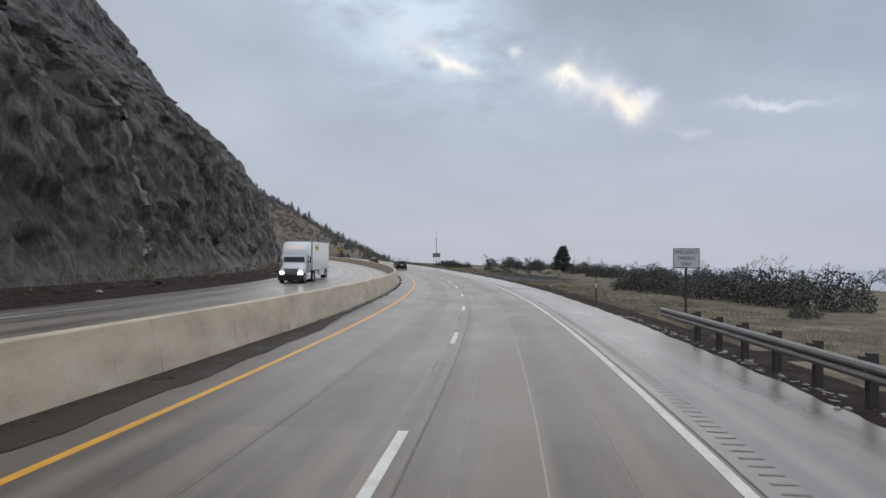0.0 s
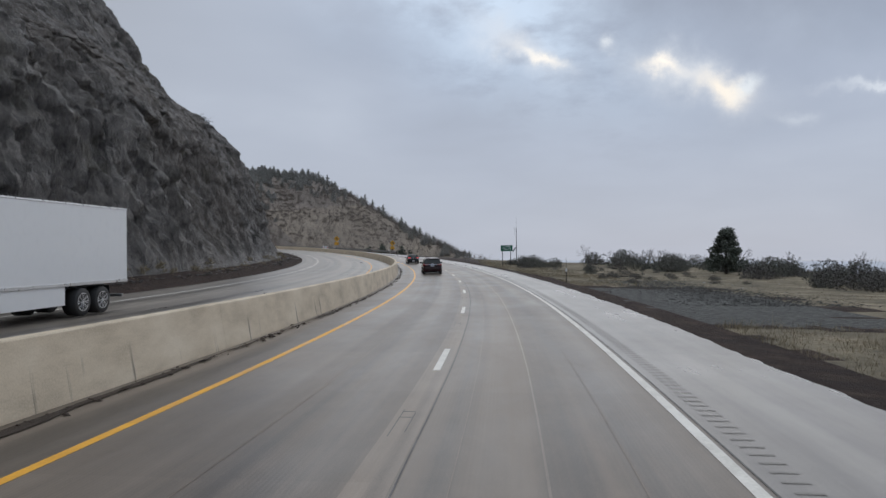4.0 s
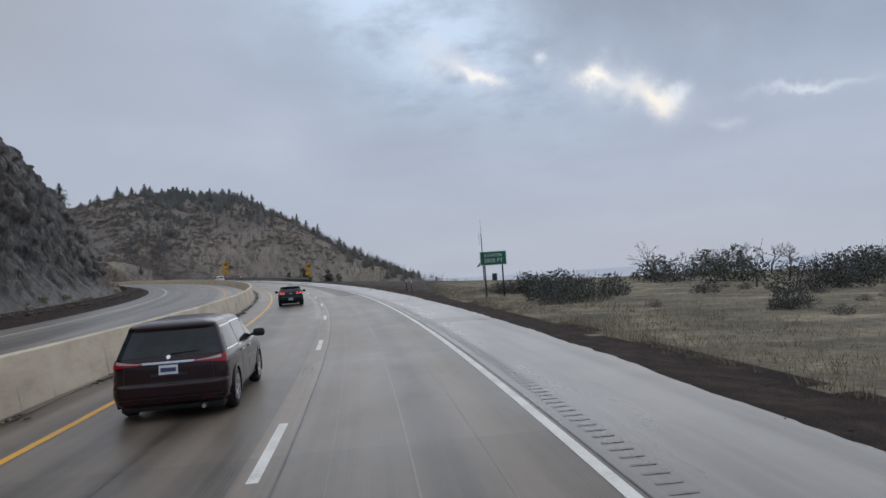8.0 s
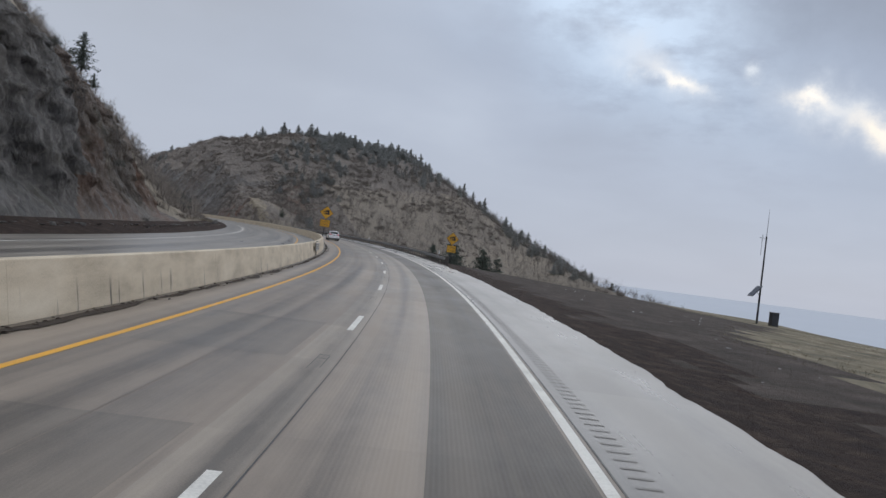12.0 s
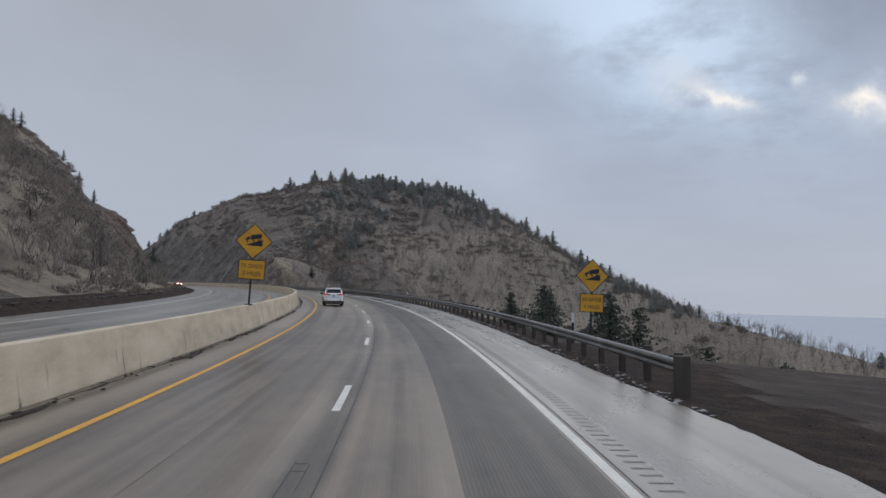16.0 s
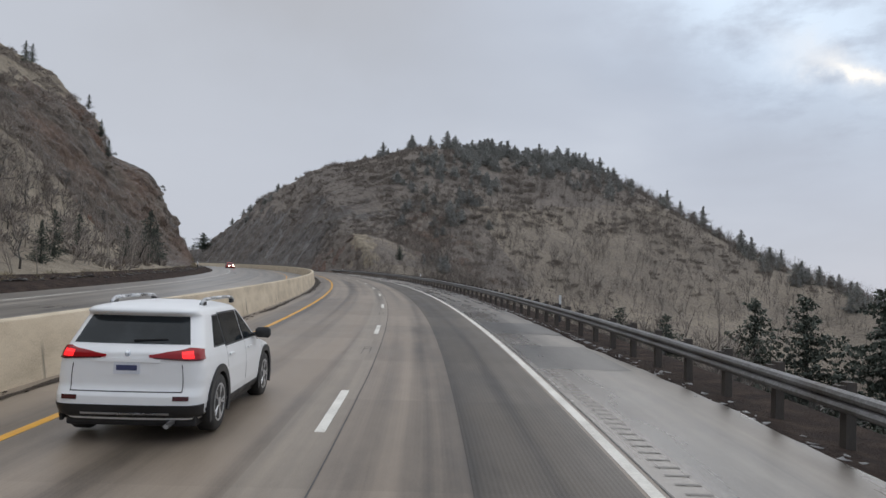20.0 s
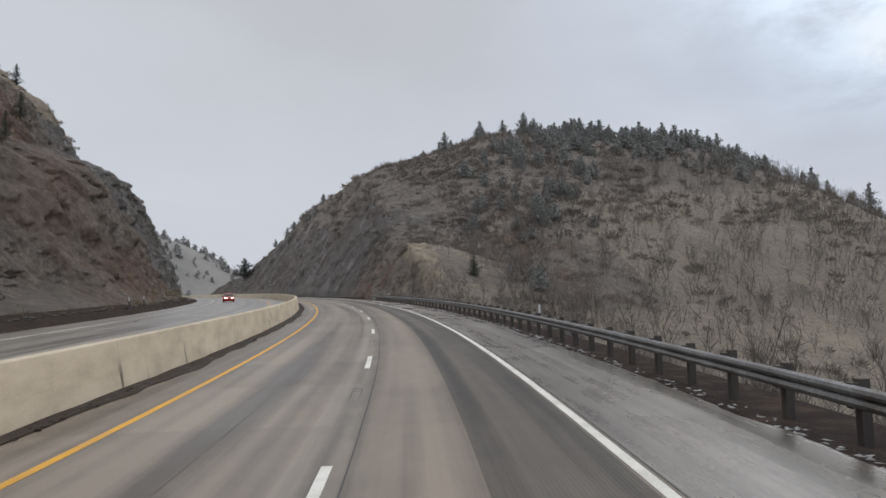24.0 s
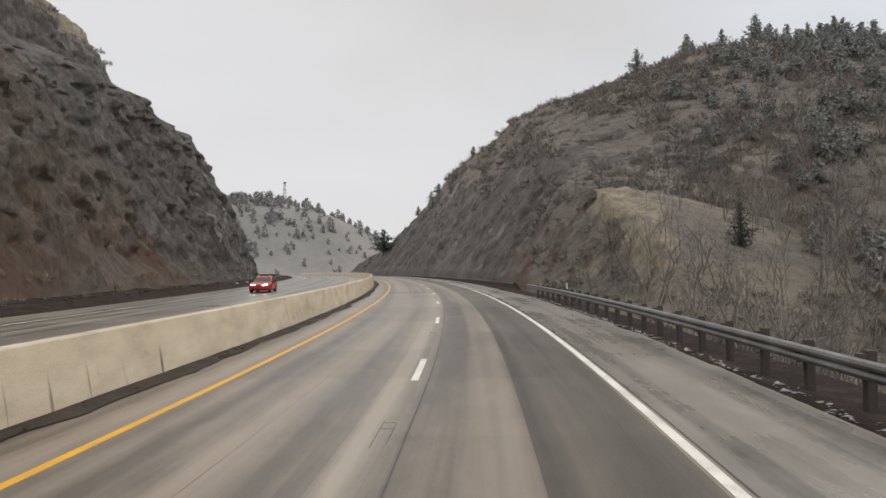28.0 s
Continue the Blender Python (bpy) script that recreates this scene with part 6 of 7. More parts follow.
        tank = part("fuel_tank", lathe([(-0.75, 0.28), (-0.72, 0.31), (0.72, 0.31), (0.75, 0.28)], 20), "chrome_trim", root, "polished fuel tank")
        tank.matrix_basis = pose(sd * 0.92, 2.2, 0.75, 0, 0, 90)
        part("fairing", box((sd * 1.17 - 0.02, 1.0, 0.35), (sd * 1.17 + 0.02, 3.6, 0.98), 0.01), "trailer_white", root)
        wheel(root, sd * 1.0, 4.35, 0.50, 0.32, sd, 8)
        for y in (-1.55, -0.25):
            wheel(root, sd * 1.02, y, 0.50, 0.52, sd, 8)
    for x in (-0.6, -0.2, 0.2, 0.6):
        part("marker_lamp", box((x - 0.06, 3.05, 3.38), (x + 0.06, 3.14, 3.44), 0.01), "marker_amber", root, "amber marker lamp")
    return root


semi_truck(place(71.2, -16.9, 0.02, 180))

# ---------------------------------------------------------------- trees and shrubs
def plant_materials():
    def leafy(name, stops, rough=0.75):
        m, nt, b = principled(name, stops[0], rough)
        g = nt.nodes.new("ShaderNodeNewGeometry")
        o = nt.nodes.new("ShaderNodeObjectInfo")
        n = noise_node(nt, world_coords(nt), 1.2, 4)
        f = math_node(nt, "ADD", math_node(nt, "MULTIPLY", g.outputs["Random Per Island"], 0.5), math_node(nt, "ADD", math_node(nt, "MULTIPLY", n, 0.3), math_node(nt, "MULTIPLY", o.outputs["Random"], 0.2)))
        k = len(stops)
        nlink(nt, ramp_node(nt, f, [(0.2 + 0.6 * i / (k - 1), c) for i, c in enumerate(stops)]), b.inputs["Base Color"])
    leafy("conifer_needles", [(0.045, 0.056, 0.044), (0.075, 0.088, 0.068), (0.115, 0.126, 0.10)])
    # distant needles: lighter copies of the green, with haze painted in
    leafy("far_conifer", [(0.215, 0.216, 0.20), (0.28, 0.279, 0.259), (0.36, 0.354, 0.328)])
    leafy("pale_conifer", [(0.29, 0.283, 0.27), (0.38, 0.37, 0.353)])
    leafy("shrub_leaf", [(0.058, 0.062, 0.056), (0.098, 0.1, 0.086), (0.15, 0.146, 0.12)])
    leafy("grey_twig", [(0.065, 0.06, 0.055), (0.105, 0.097, 0.088), (0.15, 0.14, 0.128)], 0.85)
    # hillside twigs and brush carry distance haze as a paler base colour
    leafy("far_twig", [(0.14, 0.12, 0.103), (0.21, 0.181, 0.157), (0.31, 0.27, 0.236)], 0.9)
    leafy("brush_twig", [(0.17, 0.145, 0.125), (0.235, 0.202, 0.173), (0.32, 0.277, 0.238)], 0.9)
    leafy("straw", [(0.145, 0.12, 0.079), (0.24, 0.2, 0.132), (0.36, 0.302, 0.2)], 0.85)
    leafy("green_grass", [(0.125, 0.107, 0.07), (0.195, 0.166, 0.11), (0.29, 0.246, 0.167)], 0.85)
    grainy("bark", [(0.03, 0.026, 0.022), (0.075, 0.065, 0.055)], (0.8, 0.95), 2, 14, 0.6, 0.02, 0, "world", (1, 1, 0.3))


plant_materials()
RNG = np.random.default_rng(7)


def tufts(p, size, n, rng, flat=0.5, long=2.2):
    """n small leaf blades about each place p: triangles of random lie."""
    m = len(p) * n
    c = np.repeat(p, n, 0) + rng.normal(0, size * 0.55, (m, 3)) * np.array([1, 1, flat])
    a = rng.normal(0, 1, (m, 3))
    a /= np.linalg.norm(a, axis=1)[:, None]
    b = np.cross(a, rng.normal(0, 1, (m, 3)))
    b /= np.linalg.norm(b, axis=1)[:, None] + 1e-9
    k = size * rng.uniform(0.6, 1.3, (m, 1))
    v = np.stack([c - b * k * 0.5, c + b * k * 0.5, c + a * k * long * 0.5 + b * k * 0.1], 1).reshape(-1, 3)
    return v, np.arange(m * 3).reshape(-1, 3)


def conifer_crown(rng, h, w, base=0.12, dens=1.0, ragged=0.25, blade=0.16, per=3, bulge=0.0):
    """Whorled sprays round a stem of height h, w wide; bulge rounds the cone towards a broad pine crown."""
    pts = []
    for z in np.arange(base * h, h * 0.985, h * 0.036 / dens):
        t = (z - base * h) / (h * (1 - base))
        L = w / 2 * ((1 - t ** bulge) ** 0.8 if bulge else (1 - t) ** 0.85) * min(1.0, 0.45 + t * 5) + 0.03 * w
        L *= 1 + (0.22 * math.sin(z * 21 / h + w) if bulge else 0)
        for k in range(int(5 + 4 * (1 - t))):
            a = rng.uniform(0, 2 * math.pi)
            l = L * rng.uniform(1 - ragged * 2, 1 + ragged * 0.5)
            m = max(2, int(l / (h * 0.035)))
            u = (np.arange(m) + rng.uniform(0.3, 1)) / m
            pts.append(np.stack([np.cos(a) * l * u, np.sin(a) * l * u, z - 0.22 * l * u + 0.16 * l * u * u + rng.normal(0, 0.02 * h, m)], 1))
    pts = np.concatenate(pts)
    return tufts(pts, blade, per, rng, 0.45)


def bare_skeleton(rng, h, depth=5, spread=0.55, kids=3, trunk=0.045):
    """Forked limbs as (p, q, r0, r1) pieces."""
    out = []

    def grow(p, d, l, r, lev):
        q = p + d * l
        out.append((p, q, r, r * 0.68))
        if lev == 0:
            return
        for _ in range(kids + (1 if lev <= 2 else 0)):
            e = d + rng.normal(0, spread, 3)
            e[2] = e[2] * 0.8 + 0.22
            e /= np.linalg.norm(e)
            grow(p + d * l * rng.uniform(0.6, 1.0), e, l * rng.uniform(0.66, 0.92), r * 0.66, lev - 1)
    grow(np.array([0, 0, -0.03 * h]), np.array([rng.normal(0, 0.1), rng.normal(0, 0.1), 1.0]), h * 0.26, h * trunk, depth)
    return out


def limbs(pieces, n=3):
    P, Q = np.array([p[0] for p in pieces]), np.array([p[1] for p in pieces])
    r0, r1 = np.array([p[2] for p in pieces]), np.array([p[3] for p in pieces])
    d = Q - P
    d /= np.linalg.norm(d, axis=1)[:, None] + 1e-9
    e = np.cross(d, np.where(abs(d[:, 2:]) > 0.9, [[1.0, 0, 0]], [[0, 0, 1.0]]))
    e /= np.linalg.norm(e, axis=1)[:, None] + 1e-9
    f = np.cross(d, e)
    ang = np.arange(n) * 2 * math.pi / n
    c, s = np.cos(ang)[None, :, None], np.sin(ang)[None, :, None]
    o = e[:, None] * c + f[:, None] * s
    v = np.concatenate([P[:, None] + o * r0[:, None, None], Q[:, None] + o * r1[:, None, None]], 1)
    k = np.arange(n)
    quad = np.stack([k, (k + 1) % n, (k + 1) % n + n, k + n], 1)
    faces = (np.arange(len(P))[:, None, None] * 2 * n + quad[None]).reshape(-1, 4)
    return v.reshape(-1, 3), faces


def conifer(name, rng, h, w, label, mat="conifer_needles", group="", base=0.12, blade=0.16, ragged=0.25, per=3, bulge=0.0):
    root = thing(name, Matrix(), label, "tree", group)
    part("trunk", rod((0, 0, -0.05 * h), (0, 0, h * 0.96), 0.022 * h + 0.03, 0.01, 8), "bark", root)
    v, f = conifer_crown(rng, h, w, base, 1.0, ragged, blade, per, bulge)
    mesh_from("crown", v, f, mat, None, False, root)
    return root


def bare_tree(name, rng, h, label, group="", depth=6, kids=2, spread=0.5):
    root = thing(name, Matrix(), label, "tree", group)
    pcs = bare_skeleton(rng, h, depth, spread, kids, 0.024)
    a, b = pcs[:1], pcs[1:]
    v, f = limbs(a, 6)
    mesh_from("trunk", v, f, "bark", None, False, root)
    v, f = limbs(b, 3)
    mesh_from("crown", v, f, "grey_twig", None, False, root, "bare grey twigs")
    return root


def shrub(name, rng, h, w, label, mat="shrub_leaf", group="", n=260, blade=0.09, twig=True):
    root = thing(name, Matrix(), label, "shrub", group)
    a, t = rng.uniform(0, 2 * math.pi, n), rng.uniform(0, 1, n) ** 0.5
    lob = 1 + 0.25 * np.sin(a * 3 + rng.uniform(0, 6)) + 0.15 * np.sin(a * 7)
    x, y = np.cos(a) * t * w / 2 * lob, np.sin(a) * t * w / 2 * lob
    z = h * rng.uniform(0.05, 1.0, n) * np.sqrt(np.clip(1 - (t * 0.95) ** 2, 0.02, 1)) * (0.85 + 0.3 * np.sin(a * 4 + 1) * t)
    v, f = tufts(np.stack([x, y, z], 1), blade, 5, rng, 0.8, 1.8)
    mesh_from("foliage", v, f, mat, None, False, root)
    pcs = []
    for k in range(16):
        d = np.array([rng.normal(0, 0.6), rng.normal(0, 0.6), 1.0])
        d /= np.linalg.norm(d)
        p = np.array([rng.normal(0, w * 0.12), rng.normal(0, w * 0.12), -0.05])
        pcs.append((p, p + d * h * rng.uniform(0.7, 1.12), 0.02, 0.006))
    v, f = limbs(pcs, 3)
    mesh_from("woody_base", v, f, "grey_twig", None, False, root)
    return root


def stand(ob, s, d, h, k=1.0, kz=1.0):
    """Sets a plant, or a copy of it, on the land at s, d."""
    x, y, z = at(s, d, h)
    return Matrix.Translation((x, y, z)) @ Matrix.Rotation(random.uniform(0, 6.28), 4, "Z") @ Matrix.Diagonal((k, k, k * kz, 1))


def scatter(proto, spots):
    """First spot takes the plant itself, the others take copies."""
    for i, (s, d, h, k, kz) in enumerate(spots):
        m = stand(None, s, d, h, 1, 1)
        if i == 0:
            proto.matrix_basis = m @ Matrix.Diagonal((k, k, k * kz, 1))
        else:
            c = copy_thing(proto, m)
            c.matrix_basis = m @ Matrix.Diagonal((k, k, k * kz, 1))


def rh(s, d):
    return float(right_height(s, d))


def lh(s, d):
    return float(left_height(s, d))


# meadow: one broad juniper, bare oaks on the skyline, brush thickets
def spreading_tree(h, w, seed, label):
    """A broad evergreen: short trunk, limbs and an uneven oval crown of small sprays."""
    rng = np.random.default_rng(seed)
    root = thing("juniper_tree", Matrix(), label, "tree")
    part("trunk", rod((0, 0, -0.3), (0.1, 0, h * 0.75), 0.20, 0.06, 8), "bark", root)
    P = []
    for _ in range(70):
        a, e = rng.uniform(0, 6.28), rng.uniform(-1.0, 1.0)
        r = min(1.0, 0.60 * (1.14 - e)) * rng.uniform(0.4, 1.05)
        c = np.array([math.cos(a) * r * w * 0.42, math.sin(a) * r * w * 0.42, h * (0.52 + 0.40 * e)])
        P.append(c + rng.normal(0, 1, (40, 3)) * np.array([0.30, 0.30, 0.24]) * h * 0.14)
    v, f = tufts(np.concatenate(P), 0.15, 5, rng, 0.6)
    mesh_from("crown", v, f, "conifer_needles", None, False, root)
    return root


jun = spreading_tree(5.3, 5.0, 31, "broad dark conifer standing alone in the dry meadow")
jun.matrix_basis = stand(None, 133.6, 28.9, rh(133.6, 28.9) - 0.1)
oaks = [bare_tree("bare_oak", np.random.default_rng(20 + k), 4.0, "leafless grey oak on the edge of the meadow", "bare oaks on the meadow") for k in range(3)]
spots = [(162, 47, 1.0), (166, 46, 0.85), (150, 36, 0.9), (166, 24, 0.95), (170, 37.5, 1.0), (174, 39, 0.9), (182, 42, 0.8), (160, 31, 0.9), (120, 41, 0.9), (112, 44, 1.1), (104, 42, 1.0), (96, 45, 1.2), (88, 42, 1.1), (79, 44, 1.2), (70, 43, 1.1), (61, 45, 1.2), (55, 40, 1.0), (140, 40, 0.8), (133, 43, 0.8), (154, 24, 0.7), (171, 30, 0.8), (126, 38, 0.7), (47, 44, 1.2), (84, 36, 0.9), (66, 38, 0.9)]
for k in range(3):
    scatter(oaks[k], [(s, d, rh(s, d), q, random.uniform(0.85, 1.1)) for s, d, q in spots[k::3]])
brush = [shrub("brush_shrub", np.random.default_rng(40 + k), 1.7, 2.6, "dense dark green brush shrub in dry grass", "shrub_leaf", "brush shrubs", 620, 0.085) for k in range(3)]
brush += [shrub("bare_shrub", np.random.default_rng(50 + k), 1.3, 2.2, "grey leafless brush in the dry grass", "grey_twig", "grey brush", 240, 0.075) for k in range(2)]
# clumps along the foot of the meadow: along, across, size
NEAR_BRUSH = [(61.5, 13.6, 1.3), (63.5, 14.6, 1.0), (58, 15.0, 1.25), (55.5, 15.8, 1.4), (52.5, 15.6, 1.2), (49, 16.2, 1.5), (46.5, 17.5, 1.4), (66, 17.5, 1.0), (70, 19, 1.3), (73, 21, 1.4), (60, 19, 1.2), (43, 17, 1.4), (40, 19, 1.6), (68, 14.2, 0.7)]
rg = random.Random(3)
sp = []
for _ in range(30):
    s = rg.uniform(30, 112)
    sp.append((s, rg.uniform(13.5 + 0.2 * max(0, s - 60), 46), rg.choice((0.5, 0.7, 1.0, 1.3, 1.6)) * rg.uniform(0.85, 1.15)))
sp += NEAR_BRUSH
sp += [(168.5, 11.0, 0.45), (165.5, 11.2, 0.65), (163.6, 11.4, 0.75), (162.4, 13.0, 0.8), (163.8, 15.6, 0.9), (149.5, 9.6, 0.75), (150.5, 11.2, 0.95), (153.5, 10.8, 0.9), (156, 12.4, 1.1), (158.5, 12.0, 1.15), (160.5, 13.4, 1.1), (163, 12.6, 1.0), (166, 14.5, 0.9), (155, 15, 1.0), (168, 17, 0.8), (164, 24.5, 1.5), (168, 25.5, 1.4), (160, 27, 1.6), (171, 32, 1.6), (175, 35, 1.5), (148, 22, 1.2), (143, 27, 1.4), (137, 24, 1.2), (128, 31, 1.3), (122, 27, 1.2), (118, 33, 1.6), (152, 30, 1.5), (156, 33, 1.6), (146, 34, 1.5), (140, 33, 1.4), (165, 36, 1.6), (150, 26, 1.3), (159, 38, 1.5), (134, 36, 1.4), (178, 29, 0.6), (152, 19.5, 0.7), (139, 15, 0.55), (131, 13, 0.5), (172, 21, 0.45)]
low = [(rg.uniform(112, 158), rg.uniform(11, 24), rg.uniform(0.25, 0.5)) for _ in range(44)]
for _ in range(30):
    s = rg.uniform(100, 150)
    sp.append((s, rg.uniform(25, 37), rg.uniform(0.8, 1.5)))
for k in range(5):
    scatter(brush[k], [(s, d, rh(s, d), q, rg.uniform(0.8, 1.1)) for s, d, q in sp[k::5] + (low[k - 3::2] if k > 2 else [])])

# slope below the guardrail
pines = [conifer("slope_pine", np.random.default_rng(60 + k), 8.0, 6.2, "dark green pine growing below the guardrail", "conifer_needles", "pines below the guardrail", 0.06, 0.15, 0.30, 10, 1.5) for k in range(3)]
near = [(295.0, 23.7, 1.9), (310, 22.2, 2.3), (321.5, 27.5, 1.9), (320.7, 22, 1.3), (298.5, 25.5, 0.2), (292.5, 25.5, 0.4), (313, 24.5, 1.0), (452.5, 23.6, 2.3), (305, 27, 0.2), (334, 27, 0.6), (352, 24, -1.5), (288, 30, -3.0), (283, 34, -4), (279, 40, -6), (274, 46, -6), (330, 18, -0.6), (366, 21, -1.8)]
for k in range(3):
    L = []
    for s, d, top in near[k::3]:
        g0 = rh(s, d)
        q = max(0.45, (top - g0) / 8.0)
        L.append((s, d, g0, q, 1.0))
    scatter(pines[k], L)

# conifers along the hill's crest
crest = [conifer("ridge_conifer", np.random.default_rng(70 + k), 8.0, (6.0, 7.2, 5.4, 7.8)[k], "conifer on the crest of the wooded hill, paled for haze", "far_conifer", "conifers on the crest", 0.05, 0.30, 0.45, 4, 1.35) for k in range(4)]
rr = random.Random(11)
L = []
for (a, b, n) in ((1, 2, 3), (2, 3, 4), (3, 4, 7), (4, 5, 110), (5, 6, 60), (6, 7, 20), (7, 8, 16), (8, 9, 6)):
    for _ in range(n):
        t, j = rr.random(), 5 if b != 5 else 8
        p = RIDGE[a] * (1 - t) + RIDGE[b] * t + np.array([rr.gauss(0, j), rr.gauss(0, j)])
        L.append((p, rr.uniform(0.5, 1.0) * (0.45 if a < 4 else 0.95 if a == 4 else 1.0)))


def on_hill(x, y):
    """Ground level of the hill at a world place."""
    i = int(np.argmin((RX - x) ** 2 + (RY - y) ** 2))
    e = np.array([x - RX[i], y - RY[i]])
    s = SG[i] + e @ np.array([-math.sin(HEAD[i]), math.cos(HEAD[i])])
    d = e @ np.array([math.cos(HEAD[i]), math.sin(HEAD[i])])
    return s, d, float(ground_height(np.array(s), np.array(d))) if d > 5 else 0.0


for k in range(4):
    spots = []
    for p, q in L[k::4]:
        s, d, h = on_hill(p[0], p[1])
        if d > 12:
            spots.append((s, d, h - 0.3, q, rr.uniform(0.9, 1.2)))
    scatter(crest[k], spots)
lone = conifer("lone_pine", np.random.default_rng(99), 10.5, 10.5, "dark spreading pine on the rock spur beside the road", "conifer_needles", "", 0.3, 0.30, 0.4, 5, 2.0)
lone.matrix_basis = stand(None, 640, 12, rh(640, 12) - 0.3)


def woods(name, spots, templates, mat, label, category="woodland"):
    """Countless far plants as one joined mesh."""
    V, F, off = [], [], 0
    rng = np.random.default_rng(5)
    for p, q in spots:
        v, f = templates[rng.integers(len(templates))]
        a = rng.uniform(0, 6.28)
        R = np.array([[math.cos(a), -math.sin(a), 0], [math.sin(a), math.cos(a), 0], [0, 0, 1]])
        V.append(v @ R.T * q + p)
        F.append(f + off)
        off += len(v)
    ob = mesh_from(name, np.concatenate(V), np.concatenate(F), mat)
    tagged(ob, label, category, "", "stuff")


def thorns(p, d, length, width, rng):
    """Thin tapering shoots from p along d."""
    side = np.cross(d, rng.normal(0, 1, d.shape))
    side /= np.linalg.norm(side, axis=1)[:, None] + 1e-9
    v = np.stack([p - side * width / 2, p + side * width / 2, p + d * length], 1).reshape(-1, 3)
    return v, np.arange(len(v)).reshape(-1, 3)


def fine_tree(rng, h, spread):
    """A slim leafless tree: stems, limbs and a haze of twigs."""
    pcs, P, D, L, W = [], [], [], [], []
    for _ in range(rng.integers(1, 4)):
        lean = np.array([rng.normal(0, 0.14), rng.normal(0, 0.14), 1.0])
        base = np.array([rng.normal(0, 0.3), rng.normal(0, 0.3), -0.3])
        top = base + lean * h * rng.uniform(0.6, 0.85)
        pcs.append((base, top, 0.014 * h, 0.004 * h))
        for _ in range(9):
            t = rng.uniform(0.3, 1.0)
            a, e = rng.uniform(0, 6.28), rng.uniform(0.35, 0.95)
            d = np.array([math.cos(a) * e * spread, math.sin(a) * e * spread, 1.0])
            d /= np.linalg.norm(d)
            l = h * rng.uniform(0.2, 0.36)
            p = base + (top - base) * t
            P.append(p), D.append(d), L.append(l), W.append(0.011 * h)
            for _ in range(4):
                q = d + rng.normal(0, 0.5, 3)
                q[2] = abs(q[2])
                P.append(p + d * l * rng.uniform(0.3, 0.95)), D.append(q / np.linalg.norm(q)), L.append(h * rng.uniform(0.08, 0.18)), W.append(0.0065 * h)
    v, f = limbs(pcs, 3)
    v2, f2 = thorns(np.array(P), np.array(D), np.array(L)[:, None], np.array(W)[:, None], rng)
    return np.concatenate([v, v2]), np.concatenate([f[:, [0, 1, 2]], f[:, [0, 2, 3]], f2 + len(v)])


def fine_bush(rng, h, w, n):
    """A low thicket of upward shoots."""
    a, t = rng.uniform(0, 6.28, n), rng.uniform(0, 1, n) ** 0.5
    p = np.stack([np.cos(a) * t * w * 0.4, np.sin(a) * t * w * 0.4, h * rng.uniform(-0.1, 0.65, n) * np.sqrt(1.02 - t * t)], 1)
    d = np.stack([np.cos(a) * t, np.sin(a) * t, np.full(n, 0.7)], 1) + rng.normal(0, 0.35, (n, 3))
    d /= np.linalg.norm(d, axis=1)[:, None]
    return thorns(p, d, h * rng.uniform(0.25, 0.6, (n, 1)), h * rng.uniform(0.05, 0.12, (n, 1)), rng)


twigs = [fine_tree(np.random.default_rng(200 + k), 5.4, (0.8, 1.0, 1.3)[k % 3]) for k in range(7)]
cons = [conifer_crown(np.random.default_rng(220 + k), 5.4, (4.0, 4.6, 3.6, 4.9)[k], 0.08, 0.58, 0.45, 0.38, 2, (1.3, 1.7, 1.2, 1.5)[k]) for k in range(4)]
far_cons = [conifer_crown(np.random.default_rng(230 + k), 5.4, 3.0, 0.08, 0.22, 0.4, 0.9, 1) for k in range(3)]
bushes = [fine_bush(np.random.default_rng(240 + k), 1.5, 2.6, 110) for k in range(5)]


def hill_spots(n, s0, s1, d0, d1, seed, keep, size, side="right", patch=None):
    r_ = np.random.default_rng(seed)
    s, d = r_.uniform(s0, s1, n), r_.uniform(d0, d1, n)
    h = ground_height(s, d) if side == "right" else left_height(s, d)
    p = at(s, d, h - 0.15)
    ok = keep(s, d, h)
    if patch is not None:
        ok &= fbm(p[..., 0], p[..., 1], patch[0], 3, 0.5, patch[1]) > patch[2]
    return [(q, r_.uniform(*size)) for q in p[ok]]


def slope_ok(s, d, h):
    return (d > 12) & ((d > 34) | (s < 474) | (h > 1.4 * (d - 9) + 2)) & ~((abs(s - 446.5 - 1.95 * h) < 3.0) & (d < 30) & (h > 0.3))


woods("bare_woods", hill_spots(9500, 262, 640, 14, 200, 301, lambda s, d, h: slope_ok(s, d, h) & (h < 42) & (s - 0.2 * d < 486) & ((s > 318) | (d > 80)), (0.6, 1.25), "right", (40, 41, -0.45)), twigs, "far_twig", "grey leafless oak woods on the hillside")
woods("conifer_woods", hill_spots(3000, 280, 660, 20, 230, 302, lambda s, d, h: slope_ok(s, d, h) & (h > -8), (0.35, 0.85), "right", (45, 42, 0.10)), cons, "far_conifer", "scattered conifers on the hillside, paled for haze")
woods("gully_woods", hill_spots(260, 425, 466, 11, 48, 312, lambda s, d, h: s < 460 + 0.5 * h, (0.55, 1.1), "right"), twigs, "brush_twig", "slim leafless trees beside the pale gully")
woods("gully_brush", hill_spots(1150, 425, 490, 10, 40, 313, lambda s, d, h: (h > -4) & ~((abs(s - 446.5 - 1.95 * h) < 3.2) & (h > 0.3) & (h < 14)), (0.3, 0.8), "right"), bushes, "brush_twig", "low brush beside the pale gully", "brush")
